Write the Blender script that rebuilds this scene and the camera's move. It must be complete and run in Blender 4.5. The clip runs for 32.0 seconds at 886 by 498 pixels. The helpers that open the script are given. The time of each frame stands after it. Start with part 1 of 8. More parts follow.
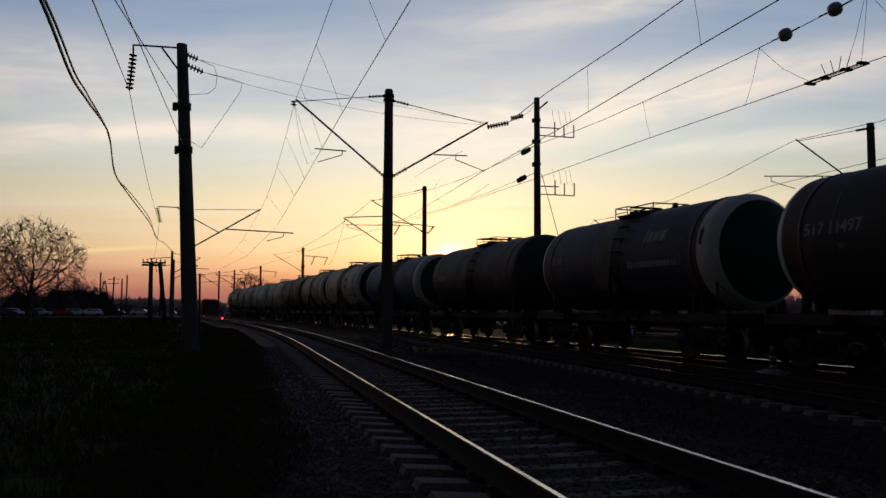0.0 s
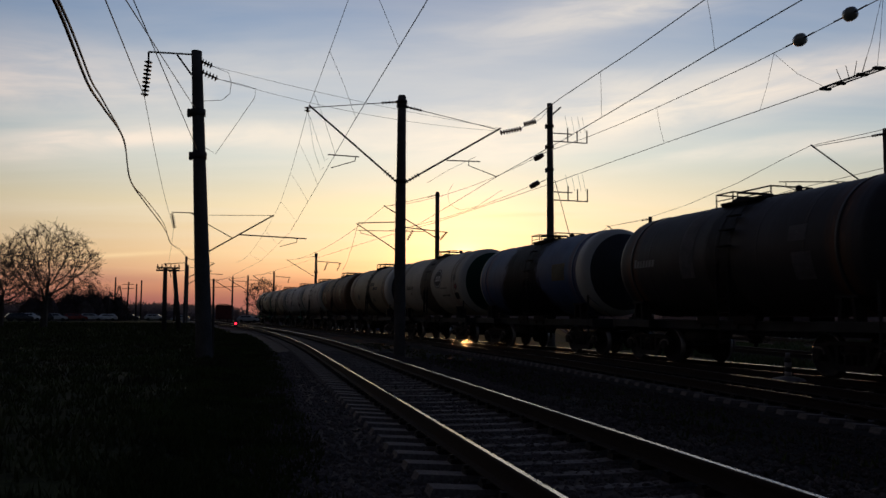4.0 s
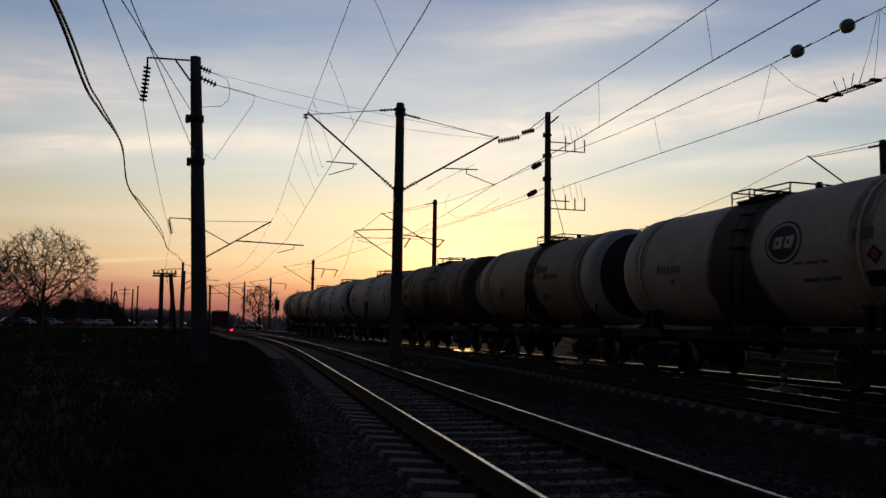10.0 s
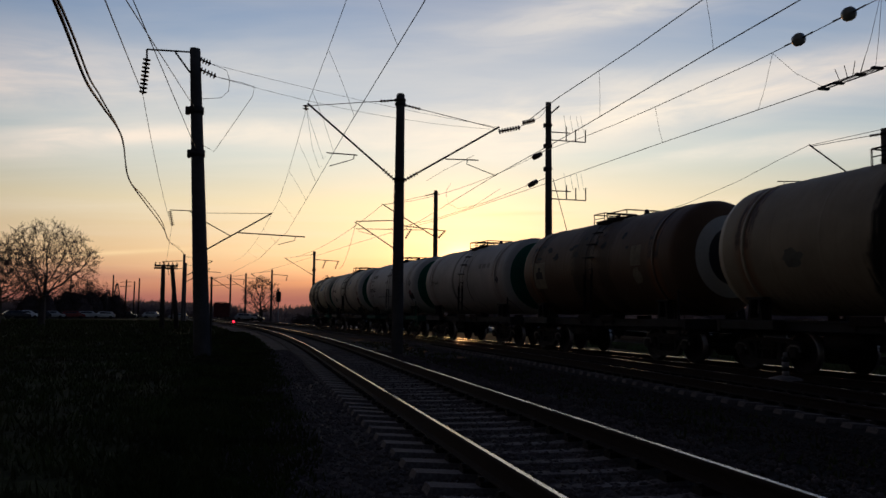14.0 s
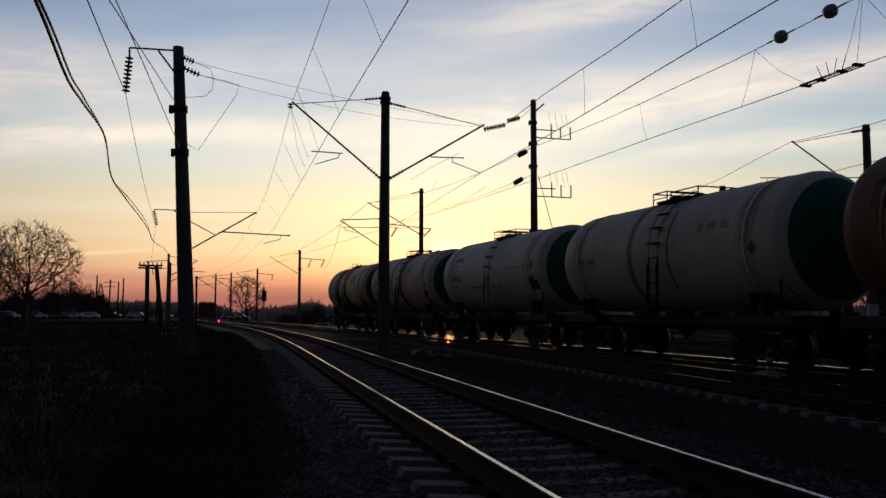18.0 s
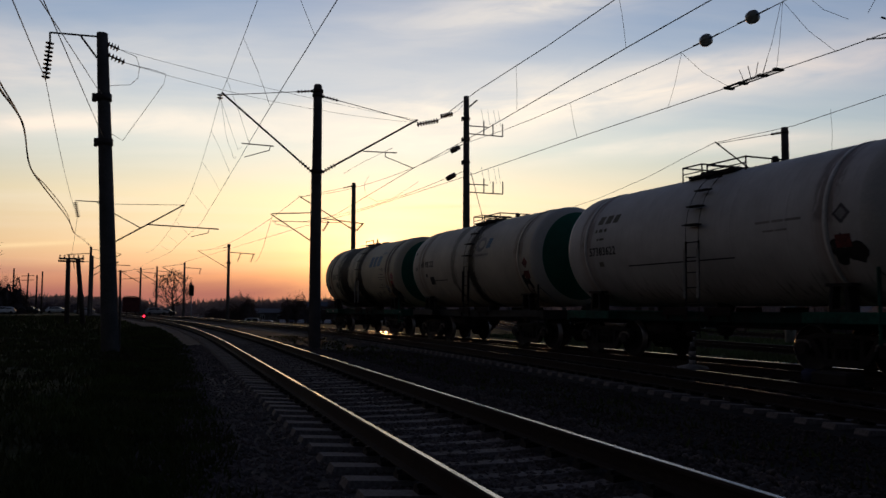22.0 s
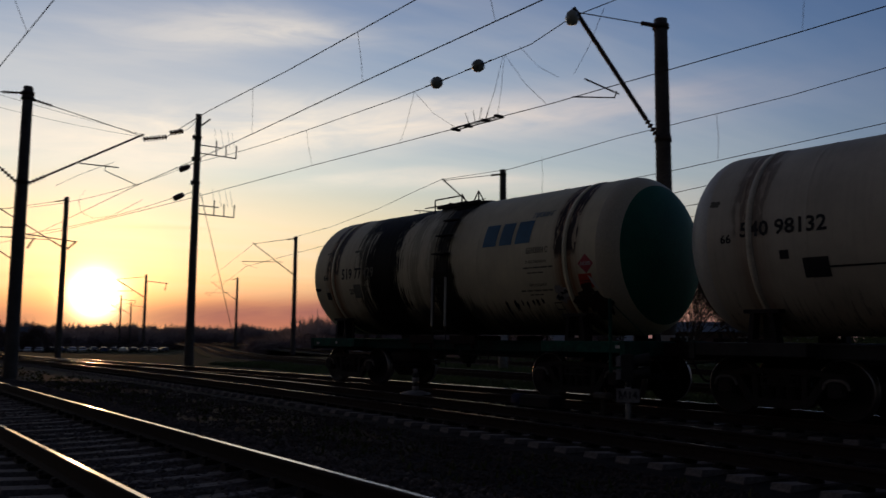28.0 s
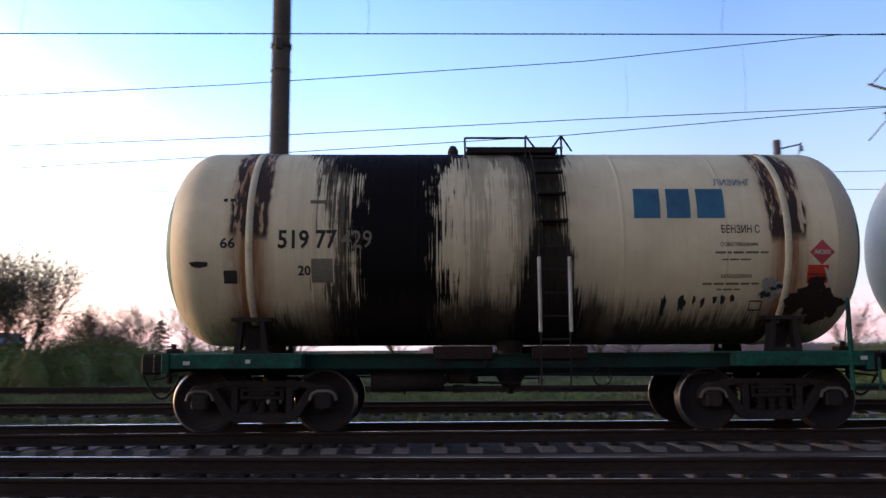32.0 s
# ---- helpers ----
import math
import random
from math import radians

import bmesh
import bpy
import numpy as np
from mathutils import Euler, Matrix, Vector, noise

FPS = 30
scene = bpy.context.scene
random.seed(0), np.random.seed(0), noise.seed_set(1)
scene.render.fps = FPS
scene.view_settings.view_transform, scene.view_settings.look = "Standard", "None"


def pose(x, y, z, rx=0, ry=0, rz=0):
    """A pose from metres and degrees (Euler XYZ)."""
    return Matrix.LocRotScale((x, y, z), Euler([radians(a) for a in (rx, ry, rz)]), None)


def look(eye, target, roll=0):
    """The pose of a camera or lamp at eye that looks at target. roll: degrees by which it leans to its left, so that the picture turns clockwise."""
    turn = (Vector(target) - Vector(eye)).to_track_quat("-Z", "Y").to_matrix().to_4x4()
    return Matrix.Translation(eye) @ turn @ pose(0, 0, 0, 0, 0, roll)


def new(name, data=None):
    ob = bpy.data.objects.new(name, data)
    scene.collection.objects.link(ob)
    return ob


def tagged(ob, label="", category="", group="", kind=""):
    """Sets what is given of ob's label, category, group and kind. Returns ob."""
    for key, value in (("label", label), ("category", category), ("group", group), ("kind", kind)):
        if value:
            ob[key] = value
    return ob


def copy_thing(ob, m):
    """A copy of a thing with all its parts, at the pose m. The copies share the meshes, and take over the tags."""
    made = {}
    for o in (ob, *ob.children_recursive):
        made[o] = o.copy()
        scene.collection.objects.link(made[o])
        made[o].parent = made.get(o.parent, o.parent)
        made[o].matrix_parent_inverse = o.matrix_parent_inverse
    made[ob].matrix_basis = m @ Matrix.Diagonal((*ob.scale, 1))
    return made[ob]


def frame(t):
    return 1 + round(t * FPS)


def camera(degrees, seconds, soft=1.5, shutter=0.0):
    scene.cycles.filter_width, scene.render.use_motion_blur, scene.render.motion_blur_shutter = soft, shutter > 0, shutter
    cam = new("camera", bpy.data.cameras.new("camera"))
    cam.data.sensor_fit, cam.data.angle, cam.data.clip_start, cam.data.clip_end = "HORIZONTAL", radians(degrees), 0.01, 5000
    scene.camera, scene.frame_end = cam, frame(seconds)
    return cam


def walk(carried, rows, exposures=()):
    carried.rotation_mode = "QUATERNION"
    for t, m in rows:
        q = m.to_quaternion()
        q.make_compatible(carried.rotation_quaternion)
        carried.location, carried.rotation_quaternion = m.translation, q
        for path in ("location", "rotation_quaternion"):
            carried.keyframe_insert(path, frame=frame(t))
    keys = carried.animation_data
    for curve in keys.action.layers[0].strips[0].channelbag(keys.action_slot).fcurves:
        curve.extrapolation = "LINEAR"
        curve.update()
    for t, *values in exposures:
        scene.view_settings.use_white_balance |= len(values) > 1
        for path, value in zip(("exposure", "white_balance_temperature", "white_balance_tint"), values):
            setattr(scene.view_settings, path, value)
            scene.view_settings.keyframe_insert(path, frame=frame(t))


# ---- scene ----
from functools import lru_cache

cam = camera(57.09, 32.0, shutter=0.35)
EYE = (0.0, 0.0, 1.112)
PATH = (
    (0, 94.34, -0.23, 76.29),
    (0.5, 94.38, -0.23, 76.34),
    (1, 94.45, -0.25, 76.51),
    (1.5, 94.54, -0.13, 76.69),
    (2, 94.59, -0.16, 76.90),
    (2.5, 94.62, -0.24, 77.06),
    (3, 94.67, -0.29, 77.17),
    (3.5, 94.71, -0.34, 77.20),
    (5.5, 94.80, -0.49, 77.02),
    (6, 94.85, -0.55, 76.96),
    (6.5, 94.92, -0.45, 76.89),
    (7, 94.91, -0.49, 76.80),
    (7.5, 94.93, -0.51, 76.78),
    (8, 94.91, -0.48, 76.82),
    (8.5, 94.99, -0.58, 76.83),
    (9, 95.08, -0.66, 76.86),
    (9.5, 95.20, -0.79, 76.90),
    (10, 95.29, -0.80, 76.94),
    (10.5, 95.28, -0.79, 76.88),
    (11, 95.20, -0.84, 76.71),
    (11.5, 95.08, -0.91, 76.51),
    (12, 94.93, -0.90, 76.39),
    (12.5, 94.81, -0.64, 76.43),
    (13, 94.74, -0.61, 76.56),
    (13.5, 94.68, -0.56, 76.76),
    (14, 94.64, -0.52, 77.04),
    (14.5, 94.65, -0.57, 77.25),
    (16.5, 94.99, -0.80, 77.34),
    (17, 94.88, -0.50, 77.09),
    (17.5, 94.72, -0.31, 76.62),
    (18, 94.50, -0.09, 76.08),
    (18.5, 94.28, 0.04, 75.63),
    (19, 94.12, 0.09, 75.29),
    (19.5, 93.99, -0.08, 74.83),
    (20, 93.97, -0.22, 74.31),
    (20.5, 93.96, -0.30, 73.67),
    (21, 94.00, -0.26, 72.99),
    (21.5, 94.07, -0.25, 72.15),
    (22, 94.17, -0.15, 71.30),
    (22.5, 94.28, -0.19, 70.51),
    (23, 94.37, -0.18, 69.78),
    (23.5, 94.43, -0.15, 69.07),
    (24, 94.56, -0.18, 68.11),
    (24.5, 94.62, -0.14, 66.71),
    (26.5, 95.24, -0.18, 60.37),
    (27, 95.55, -0.14, 58.59),
    (27.5, 95.84, -0.21, 56.34),
    (28, 96.18, -0.44, 52.49),
    (28.5, 96.58, -0.43, 46.97),
    (29, 96.97, -0.53, 41.32),
    (29.3, 97.28, -0.78, 37.57),
    (29.5, 97.40, -0.62, 34.87),
    (30, 97.68, -0.35, 28.46),
    (30.5, 97.77, 0.10, 22.17),
    (31, 97.54, 0.27, 15.21),
    (31.5, 97.20, 0.35, 7.82),
    (32, 97.03, 0.28, -0.24),
)
walk(cam, [(t, pose(*EYE, rx, ry, rz)) for t, rx, ry, rz in PATH],
     exposures=[(0, 0.0), (14, 0.02), (18, 0.12), (24, 0.12), (27.5, -0.05), (28.5, 0.12), (29.2, 0.62), (30, 1.45), (30.6, 1.95), (31.3, 2.68), (32, 3.02)])

# ---- sky, sun ----
SUN_AZ, SUN_EL = -75.65, 2.63          # degrees from +y towards +x, and above the horizon
SUN = Vector((math.sin(radians(SUN_AZ)) * math.cos(radians(SUN_EL)),
              math.cos(radians(SUN_AZ)) * math.cos(radians(SUN_EL)), math.sin(radians(SUN_EL))))


class Nodes:
    """Short-hand for node trees."""

    def __init__(self, tree):
        self.tree = tree
        tree.nodes.clear()

    def add(self, kind, **values):
        node = self.tree.nodes.new(kind)
        for key, value in values.items():
            setattr(node, key, value)
        return node

    def link(self, a, b):
        self.tree.links.new(a, b)

    def put(self, socket, value):
        if isinstance(value, bpy.types.NodeSocket):
            self.link(value, socket)
        else:
            socket.default_value = value

    def math(self, op, a, b=0.0, c=0.0, clamp=False):
        node = self.add("ShaderNodeMath", operation=op, use_clamp=clamp)
        for i, v in enumerate((a, b, c)):
            self.put(node.inputs[i], v)
        return node.outputs[0]

    def mix(self, fac, a, b, blend="MIX"):
        node = self.add("ShaderNodeMix", data_type="RGBA", blend_type=blend)
        self.put(node.inputs[0], fac)
        self.put(node.inputs[6], a if isinstance(a, bpy.types.NodeSocket) else (*a[:3], 1))
        self.put(node.inputs[7], b if isinstance(b, bpy.types.NodeSocket) else (*b[:3], 1))
        return node.outputs[2]

    def ramp(self, fac, stops, mode="LINEAR"):
        node = self.add("ShaderNodeValToRGB")
        el = node.color_ramp.elements
        while len(el) < len(stops):
            el.new(0.5)
        node.color_ramp.interpolation = mode
        for e, (at, col) in zip(el, stops):
            e.position = at
            e.color = (*col, 1) if isinstance(col, tuple) else (col, col, col, 1)
        self.put(node.inputs[0], fac)
        return node.outputs[0]

    def noise(self, vec, scale, detail=4.0, rough=0.55, distort=0.0):
        node = self.add("ShaderNodeTexNoise")
        if vec is not None:
            self.link(vec, node.inputs["Vector"])
        node.inputs["Scale"].default_value = scale
        node.inputs["Detail"].default_value = detail
        node.inputs["Roughness"].default_value = rough
        node.inputs["Distortion"].default_value = distort
        return node.outputs[0]

    def mapping(self, vec, scale=(1, 1, 1), rot=(0, 0, 0), loc=(0, 0, 0)):
        node = self.add("ShaderNodeMapping")
        self.link(vec, node.inputs[0])
        node.inputs["Location"].default_value = loc
        node.inputs["Rotation"].default_value = rot
        node.inputs["Scale"].default_value = scale
        return node.outputs[0]

    def span(self, v, a, b, lo=0.0, hi=1.0):
        node = self.add("ShaderNodeMapRange")
        for i, x in enumerate((v, a, b, lo, hi)):
            self.put(node.inputs[i], x)
        return node.outputs[0]


def srgb(r, g, b):
    return tuple((c / 255 / 12.92) if c < 10 else ((c / 255 + 0.055) / 1.055) ** 2.4 for c in (r, g, b))


def elev(degrees):
    return math.sin(radians(degrees)) ** 0.5


def build_sky():
    world = bpy.data.worlds.new("evening_sky")
    scene.world = world
    world.use_nodes = True
    n = Nodes(world.node_tree)
    coord = n.add("ShaderNodeTexCoord").outputs["Generated"]
    sep = n.add("ShaderNodeSeparateXYZ")
    n.link(coord, sep.inputs[0])
    x, y, z = sep.outputs
    up = n.math("SQRT", n.math("MAXIMUM", z, 0.0))
    flat = n.math("SQRT", n.math("ADD", n.math("MULTIPLY", x, x), n.math("ADD", n.math("MULTIPLY", y, y), 1e-5)))
    h = Vector((SUN.x, SUN.y)).normalized()
    toward = n.math("DIVIDE", n.math("ADD", n.math("MULTIPLY", x, h.x), n.math("MULTIPLY", y, h.y)), flat)
    west = n.ramp(up, [(0.0, srgb(130, 82, 84)), (elev(1.0), srgb(176, 104, 94)), (elev(2.2), srgb(214, 146, 112)), (elev(4.2), srgb(237, 201, 153)),
                       (elev(7.5), srgb(234, 218, 180)), (elev(11), srgb(194, 208, 204)), (elev(15), srgb(150, 175, 198)), (elev(20), srgb(117, 148, 184)),
                       (elev(26), srgb(88, 116, 162)), (elev(40), srgb(52, 68, 104)), (1.0, srgb(60, 57, 77))])
    side = n.ramp(up, [(0.0, srgb(120, 104, 106)), (elev(2), srgb(135, 119, 120)), (elev(4), srgb(137, 127, 130)), (elev(7), srgb(132, 134, 142)),
                       (elev(12), srgb(102, 122, 152)), (elev(18), srgb(78, 103, 144)), (elev(25), srgb(62, 88, 132)), (elev(45), srgb(46, 62, 98)), (1.0, srgb(60, 57, 77))])
    east = n.ramp(up, [(0.0, srgb(8, 7, 8)), (elev(4), srgb(11, 10, 12)), (elev(10), srgb(22, 22, 27)), (elev(20), srgb(56, 63, 84)),
                       (elev(45), srgb(66, 67, 86)), (1.0, srgb(60, 57, 77))])
    south = n.ramp(up, [(0.0, srgb(8, 7, 8)), (elev(5), srgb(12, 11, 12)), (elev(12), srgb(30, 31, 37)), (elev(22), srgb(64, 76, 102)), (elev(45), srgb(66, 68, 88)), (1.0, srgb(60, 57, 77))])
    north = n.ramp(up, [(0.0, srgb(112, 108, 116)), (elev(4), srgb(122, 124, 134)), (elev(10), srgb(106, 119, 143)), (elev(18), srgb(80, 103, 141)), (elev(25), srgb(62, 88, 132)), (elev(45), srgb(46, 62, 98)), (1.0, srgb(60, 57, 77))])
    across = n.math("DIVIDE", n.math("SUBTRACT", n.math("MULTIPLY", y, -h.x), n.math("MULTIPLY", x, -h.y)), flat)
    sky = n.mix(n.span(toward, -0.6, 0.25), east, side)
    sky = n.mix(n.math("MULTIPLY", n.span(toward, 0.75, 0.0), n.span(across, 0.1, 0.9)), sky, north)
    sky = n.mix(n.span(across, -0.35, -0.75), sky, south)
    fade = n.math("MULTIPLY", n.span(toward, -0.1, 0.35, 0.62, 1.0), n.span(z, 0.48, 0.68, 1.0, 0.6))
    fade = n.math("MULTIPLY", fade, n.math("MULTIPLY", n.span(across, 0.55, 0.95, 1.0, 0.8), n.span(across, -0.9, -0.5, 0.62, 1.0)))
    dim = n.add("ShaderNodeVectorMath", operation="SCALE")
    n.put(dim.inputs[0], sky)
    n.put(dim.inputs["Scale"], fade)
    sky = dim.outputs[0]
    sunward = n.math("POWER", n.span(toward, 0.36, 0.99), 2.1)
    sky = n.mix(sunward, sky, west)
    # scattering of a clear atmosphere adds its own share
    air = n.add("ShaderNodeTexSky", sky_type="NISHITA", sun_disc=False)
    air.sun_elevation, air.sun_rotation = radians(SUN_EL), radians(SUN_AZ)
    air.air_density, air.dust_density = 1.0, 1.5
    sky = n.mix(0.012, sky, air.outputs[0], "ADD")
    # long thin clouds seen from below
    low = n.math("ADD", n.math("MAXIMUM", z, 0.0), 0.09)
    plane = n.add("ShaderNodeCombineXYZ")
    n.put(plane.inputs[0], n.math("DIVIDE", x, low))
    n.put(plane.inputs[1], n.math("DIVIDE", y, low))
    turned = n.mapping(plane.outputs[0], scale=(1, 1, 1), rot=(0, 0, radians(10)))
    long = n.mapping(turned, scale=(0.85, 0.26, 1.0), loc=(0.6, 0.35, 0))
    veil = n.noise(long, 1.15, 6, 0.55, 0.5)
    wisps = n.noise(n.mapping(turned, scale=(2.6, 0.5, 1.0)), 1.4, 6, 0.6, 0.3)
    cover = n.math("MULTIPLY", n.span(veil, 0.42, 0.62), n.span(wisps, 0.3, 0.62, 0.45, 1.0))
    cover = n.math("MULTIPLY", cover, n.math("MULTIPLY", n.span(z, 0.03, 0.12), n.math("POWER", n.span(toward, 0.4, 0.97, 0.12, 1.0), 1.5)))
    glow_c = n.mix(n.span(toward, 0.3, 0.95), srgb(160, 162, 180), srgb(250, 238, 220))
    glow_c = n.mix(n.span(z, 0.28, 0.5), glow_c, srgb(150, 155, 172))
    sky = n.mix(n.math("MULTIPLY", cover, 0.32), sky, glow_c)
    # two drawn-out streaks of cloud across the sunset, and loose wisps over them
    az = n.math("ARCTAN2", x, y)
    way = n.span(az, radians(-115), radians(-15))
    high = n.math("MULTIPLY", n.math("ARCSINE", z), 180 / math.pi)
    fibre = n.add("ShaderNodeCombineXYZ")
    n.put(fibre.inputs[0], n.math("MULTIPLY", az, 7.0))
    n.put(fibre.inputs[1], n.math("SUBTRACT", n.math("MULTIPLY", high, 0.62), n.math("MULTIPLY", az, 2.6)))
    thread = n.noise(fibre.outputs[0], 1.0, 6, 0.6, 0.6)
    curl = n.noise(fibre.outputs[0], 0.45, 3, 0.5)

    def place(a):
        return (a + 115) / 100

    def streak(rows, wide, force, sway=2.6, thin=0.35):
        """rows: direction, height, half width, density (degrees)."""
        mid = n.math("MULTIPLY", n.ramp(way, [(place(a), h / 25) for a, h, w, s in rows], "B_SPLINE"), 25.0)
        thick = n.math("MULTIPLY", n.ramp(way, [(place(a), w / 6) for a, h, w, s in rows], "B_SPLINE"), 6.0 * wide)
        dens = n.ramp(way, [(place(a), s) for a, h, w, s in rows], "B_SPLINE")
        d = n.math("DIVIDE", n.math("SUBTRACT", n.math("ADD", high, n.math("MULTIPLY", n.math("SUBTRACT", curl, 0.5), sway)), mid), thick)
        g = n.math("EXPONENT", n.math("MULTIPLY", n.math("MULTIPLY", d, d), -1.0))
        return n.math("MULTIPLY", n.math("MULTIPLY", g, dens), n.span(thread, 0.3, 0.6, thin * force, force))

    for rows, wide in ((((-110, 9.6, 0.6, 0.0), (-104, 10.5, 0.8, 1.0), (-97, 11.6, 0.9, 1.0), (-89, 12.6, 0.9, 0.6), (-82, 12.6, 1.6, 0.5), (-74, 12.4, 2.6, 0.95), (-66, 13.6, 2.2, 1.0), (-57, 14.9, 1.5, 0.85), (-48, 15.6, 1.4, 0.7), (-40, 15.9, 1.5, 0.3), (-28, 16.0, 1.5, 0.0), (-16, 16.0, 1.5, 0.0)), 1.0),
                       (((-70, 8.8, 0.5, 0.0), (-62, 10.3, 0.6, 0.5), (-57, 11.2, 0.6, 0.75), (-50, 10.9, 0.6, 0.6), (-42, 10.5, 0.6, 0.1), (-34, 10.0, 0.6, 0.0), (-16, 10.0, 0.6, 0.0)), 1.0),
                       (((-114, 14.0, 2.6, 0.6), (-100, 14.8, 2.4, 0.55), (-92, 16.2, 2.0, 0.3), (-84, 17.0, 1.6, 0.1), (-76, 19.0, 1.5, 0.15), (-66, 21.0, 1.2, 0.7), (-61, 20.7, 1.2, 0.6), (-56, 20.7, 1.0, 0.0)), 1.0)):
        lit = n.mix(n.span(toward, 0.75, 0.97), srgb(236, 208, 196), srgb(255, 241, 222))
        sky = n.mix(streak(rows, wide, 1.0), sky, lit)
    # two hair-thin trails low over the sunset
    for rows in (((-106, 3.3, 0.12, 0.0), (-101, 3.65, 0.16, 0.9), (-97, 4.05, 0.14, 0.75), (-93, 4.4, 0.12, 0.0)), ((-76, 7.0, 0.12, 0.0), (-73, 7.1, 0.15, 0.8), (-70, 7.2, 0.14, 0.7), (-67, 7.2, 0.12, 0.0))):
        sky = n.mix(streak(rows, 1.0, 1.0, 0.15), sky, srgb(255, 222, 170))
    # a low dusky bar near the horizon
    bar = n.noise(n.mapping(coord, scale=(1.2, 1.2, 30.0)), 1.0, 3, 0.5)
    bar = n.math("MULTIPLY", n.span(bar, 0.5, 0.68), n.math("MULTIPLY", n.span(z, 0.0, 0.02), n.span(z, 0.085, 0.04)))
    sky = n.mix(n.math("MULTIPLY", bar, 0.5), sky, srgb(150, 104, 108))
    dusk = streak(((-112, 0.6, 0.9, 0.3), (-100, 0.7, 1.0, 0.45), (-90, 0.85, 1.15, 0.75), (-80, 0.95, 1.2, 1.0), (-70, 1.1, 1.2, 1.0), (-62, 1.6, 1.1, 0.95), (-56, 2.3, 0.8, 0.9), (-50, 2.9, 0.6, 0.85), (-44, 3.2, 0.5, 0.5), (-34, 3.6, 0.4, 0.0)), 1.0, 1.0, 0.6, 0.75)
    sky = n.mix(n.math("MULTIPLY", dusk, 0.9), sky, srgb(146, 88, 92))
    # the sun's glare, weakened by the bank
    veiled = n.math("SUBTRACT", 1.0, n.math("MULTIPLY", dusk, 0.8))
    dot = n.math("ADD", n.math("MULTIPLY", x, SUN.x), n.math("ADD", n.math("MULTIPLY", y, SUN.y), n.math("MULTIPLY", z, SUN.z)))
    off = n.math("SUBTRACT", 1.0, dot)
    for width, strength, colour in ((0.00022, 7.0, (1.0, 0.86, 0.5)), (0.003, 0.85, (1.0, 0.5, 0.13)), (0.026, 0.15, (1.0, 0.64, 0.31))):
        g = n.math("MULTIPLY", n.math("EXPONENT", n.math("DIVIDE", off, -width)), strength)
        if width > 0.01:
            g = n.math("MULTIPLY", g, veiled)
        mul = n.add("ShaderNodeVectorMath", operation="SCALE")
        mul.inputs[0].default_value = colour
        n.put(mul.inputs["Scale"], g)
        sky = n.mix(1.0, sky, mul.outputs[0], "ADD")
    # the earth below the horizon
    sky = n.mix(n.span(z, 0.0, -0.01), sky, (0.02, 0.018, 0.018))
    back = n.add("ShaderNodeBackground")
    n.put(back.inputs[0], sky)
    back.inputs[1].default_value = 1.0
    out = n.add("ShaderNodeOutputWorld")
    n.link(back.outputs[0], out.inputs[0])


build_sky()
lamp = bpy.data.lights.new("sun", "SUN")
lamp.energy, lamp.angle, lamp.color = 0.22, radians(0.6), (1.0, 0.5, 0.22)
sun = new("sun", lamp)
sun.matrix_basis = look(SUN * 50, (0, 0, 0))

# ---- materials ----
def surface(name, colour, rough=0.8, metal=0.0, grain=40.0, contrast=0.25, bump=0.3, patch=1.5, tint=None, spec=0.4, stretch=(1, 1, 1), sheer=0.0):
    """A weathered surface: colour, fine grain and broad stains towards tint; sheer: a translucent share that lightens
    backlit twigs, much as haze would.
    """
    m = bpy.data.materials.new(name)
    m.use_nodes = True
    n = Nodes(m.node_tree)
    coord = n.add("ShaderNodeTexCoord").outputs["Object"]
    vec = n.mapping(coord, scale=stretch)
    fine = n.noise(vec, grain, 5, 0.6)
    broad = n.noise(vec, patch, 4, 0.6)
    tint = tint or tuple(c * 0.6 for c in colour)
    col = n.mix(n.span(broad, 0.38, 0.68), colour, tint)
    dark = n.span(fine, 0.25, 0.75, 1 - contrast, 1 + contrast)
    scale = n.add("ShaderNodeVectorMath", operation="SCALE")
    n.put(scale.inputs[0], col)
    n.put(scale.inputs["Scale"], dark)
    b = n.add("ShaderNodeBsdfPrincipled")
    n.put(b.inputs["Base Color"], scale.outputs[0])
    n.put(b.inputs["Roughness"], n.span(fine, 0.2, 0.8, max(rough - 0.12, 0.05), min(rough + 0.1, 1)))
    b.inputs["Metallic"].default_value = metal
    b.inputs["Specular IOR Level"].default_value = spec
    if bump:
        bp = n.add("ShaderNodeBump")
        bp.inputs["Strength"].default_value = bump
        bp.inputs["Distance"].default_value = 0.02
        n.link(fine, bp.inputs["Height"])
        n.link(bp.outputs[0], b.inputs["Normal"])
    o = n.add("ShaderNodeOutputMaterial")
    shader = b.outputs[0]
    if sheer:
        thin, both = n.add("ShaderNodeBsdfTranslucent"), n.add("ShaderNodeMixShader")
        n.put(thin.inputs[0], scale.outputs[0])
        both.inputs[0].default_value = sheer
        n.link(shader, both.inputs[1])
        n.link(thin.outputs[0], both.inputs[2])
        shader = both.outputs[0]
    n.link(shader, o.inputs[0])
    return m


def glow(name, colour, strength):
    m = bpy.data.materials.new(name)
    m.use_nodes = True
    n = Nodes(m.node_tree)
    e = n.add("ShaderNodeEmission")
    e.inputs[0].default_value = (*colour, 1)
    e.inputs[1].default_value = strength
    o = n.add("ShaderNodeOutputMaterial")
    n.link(e.outputs[0], o.inputs[0])
    return m


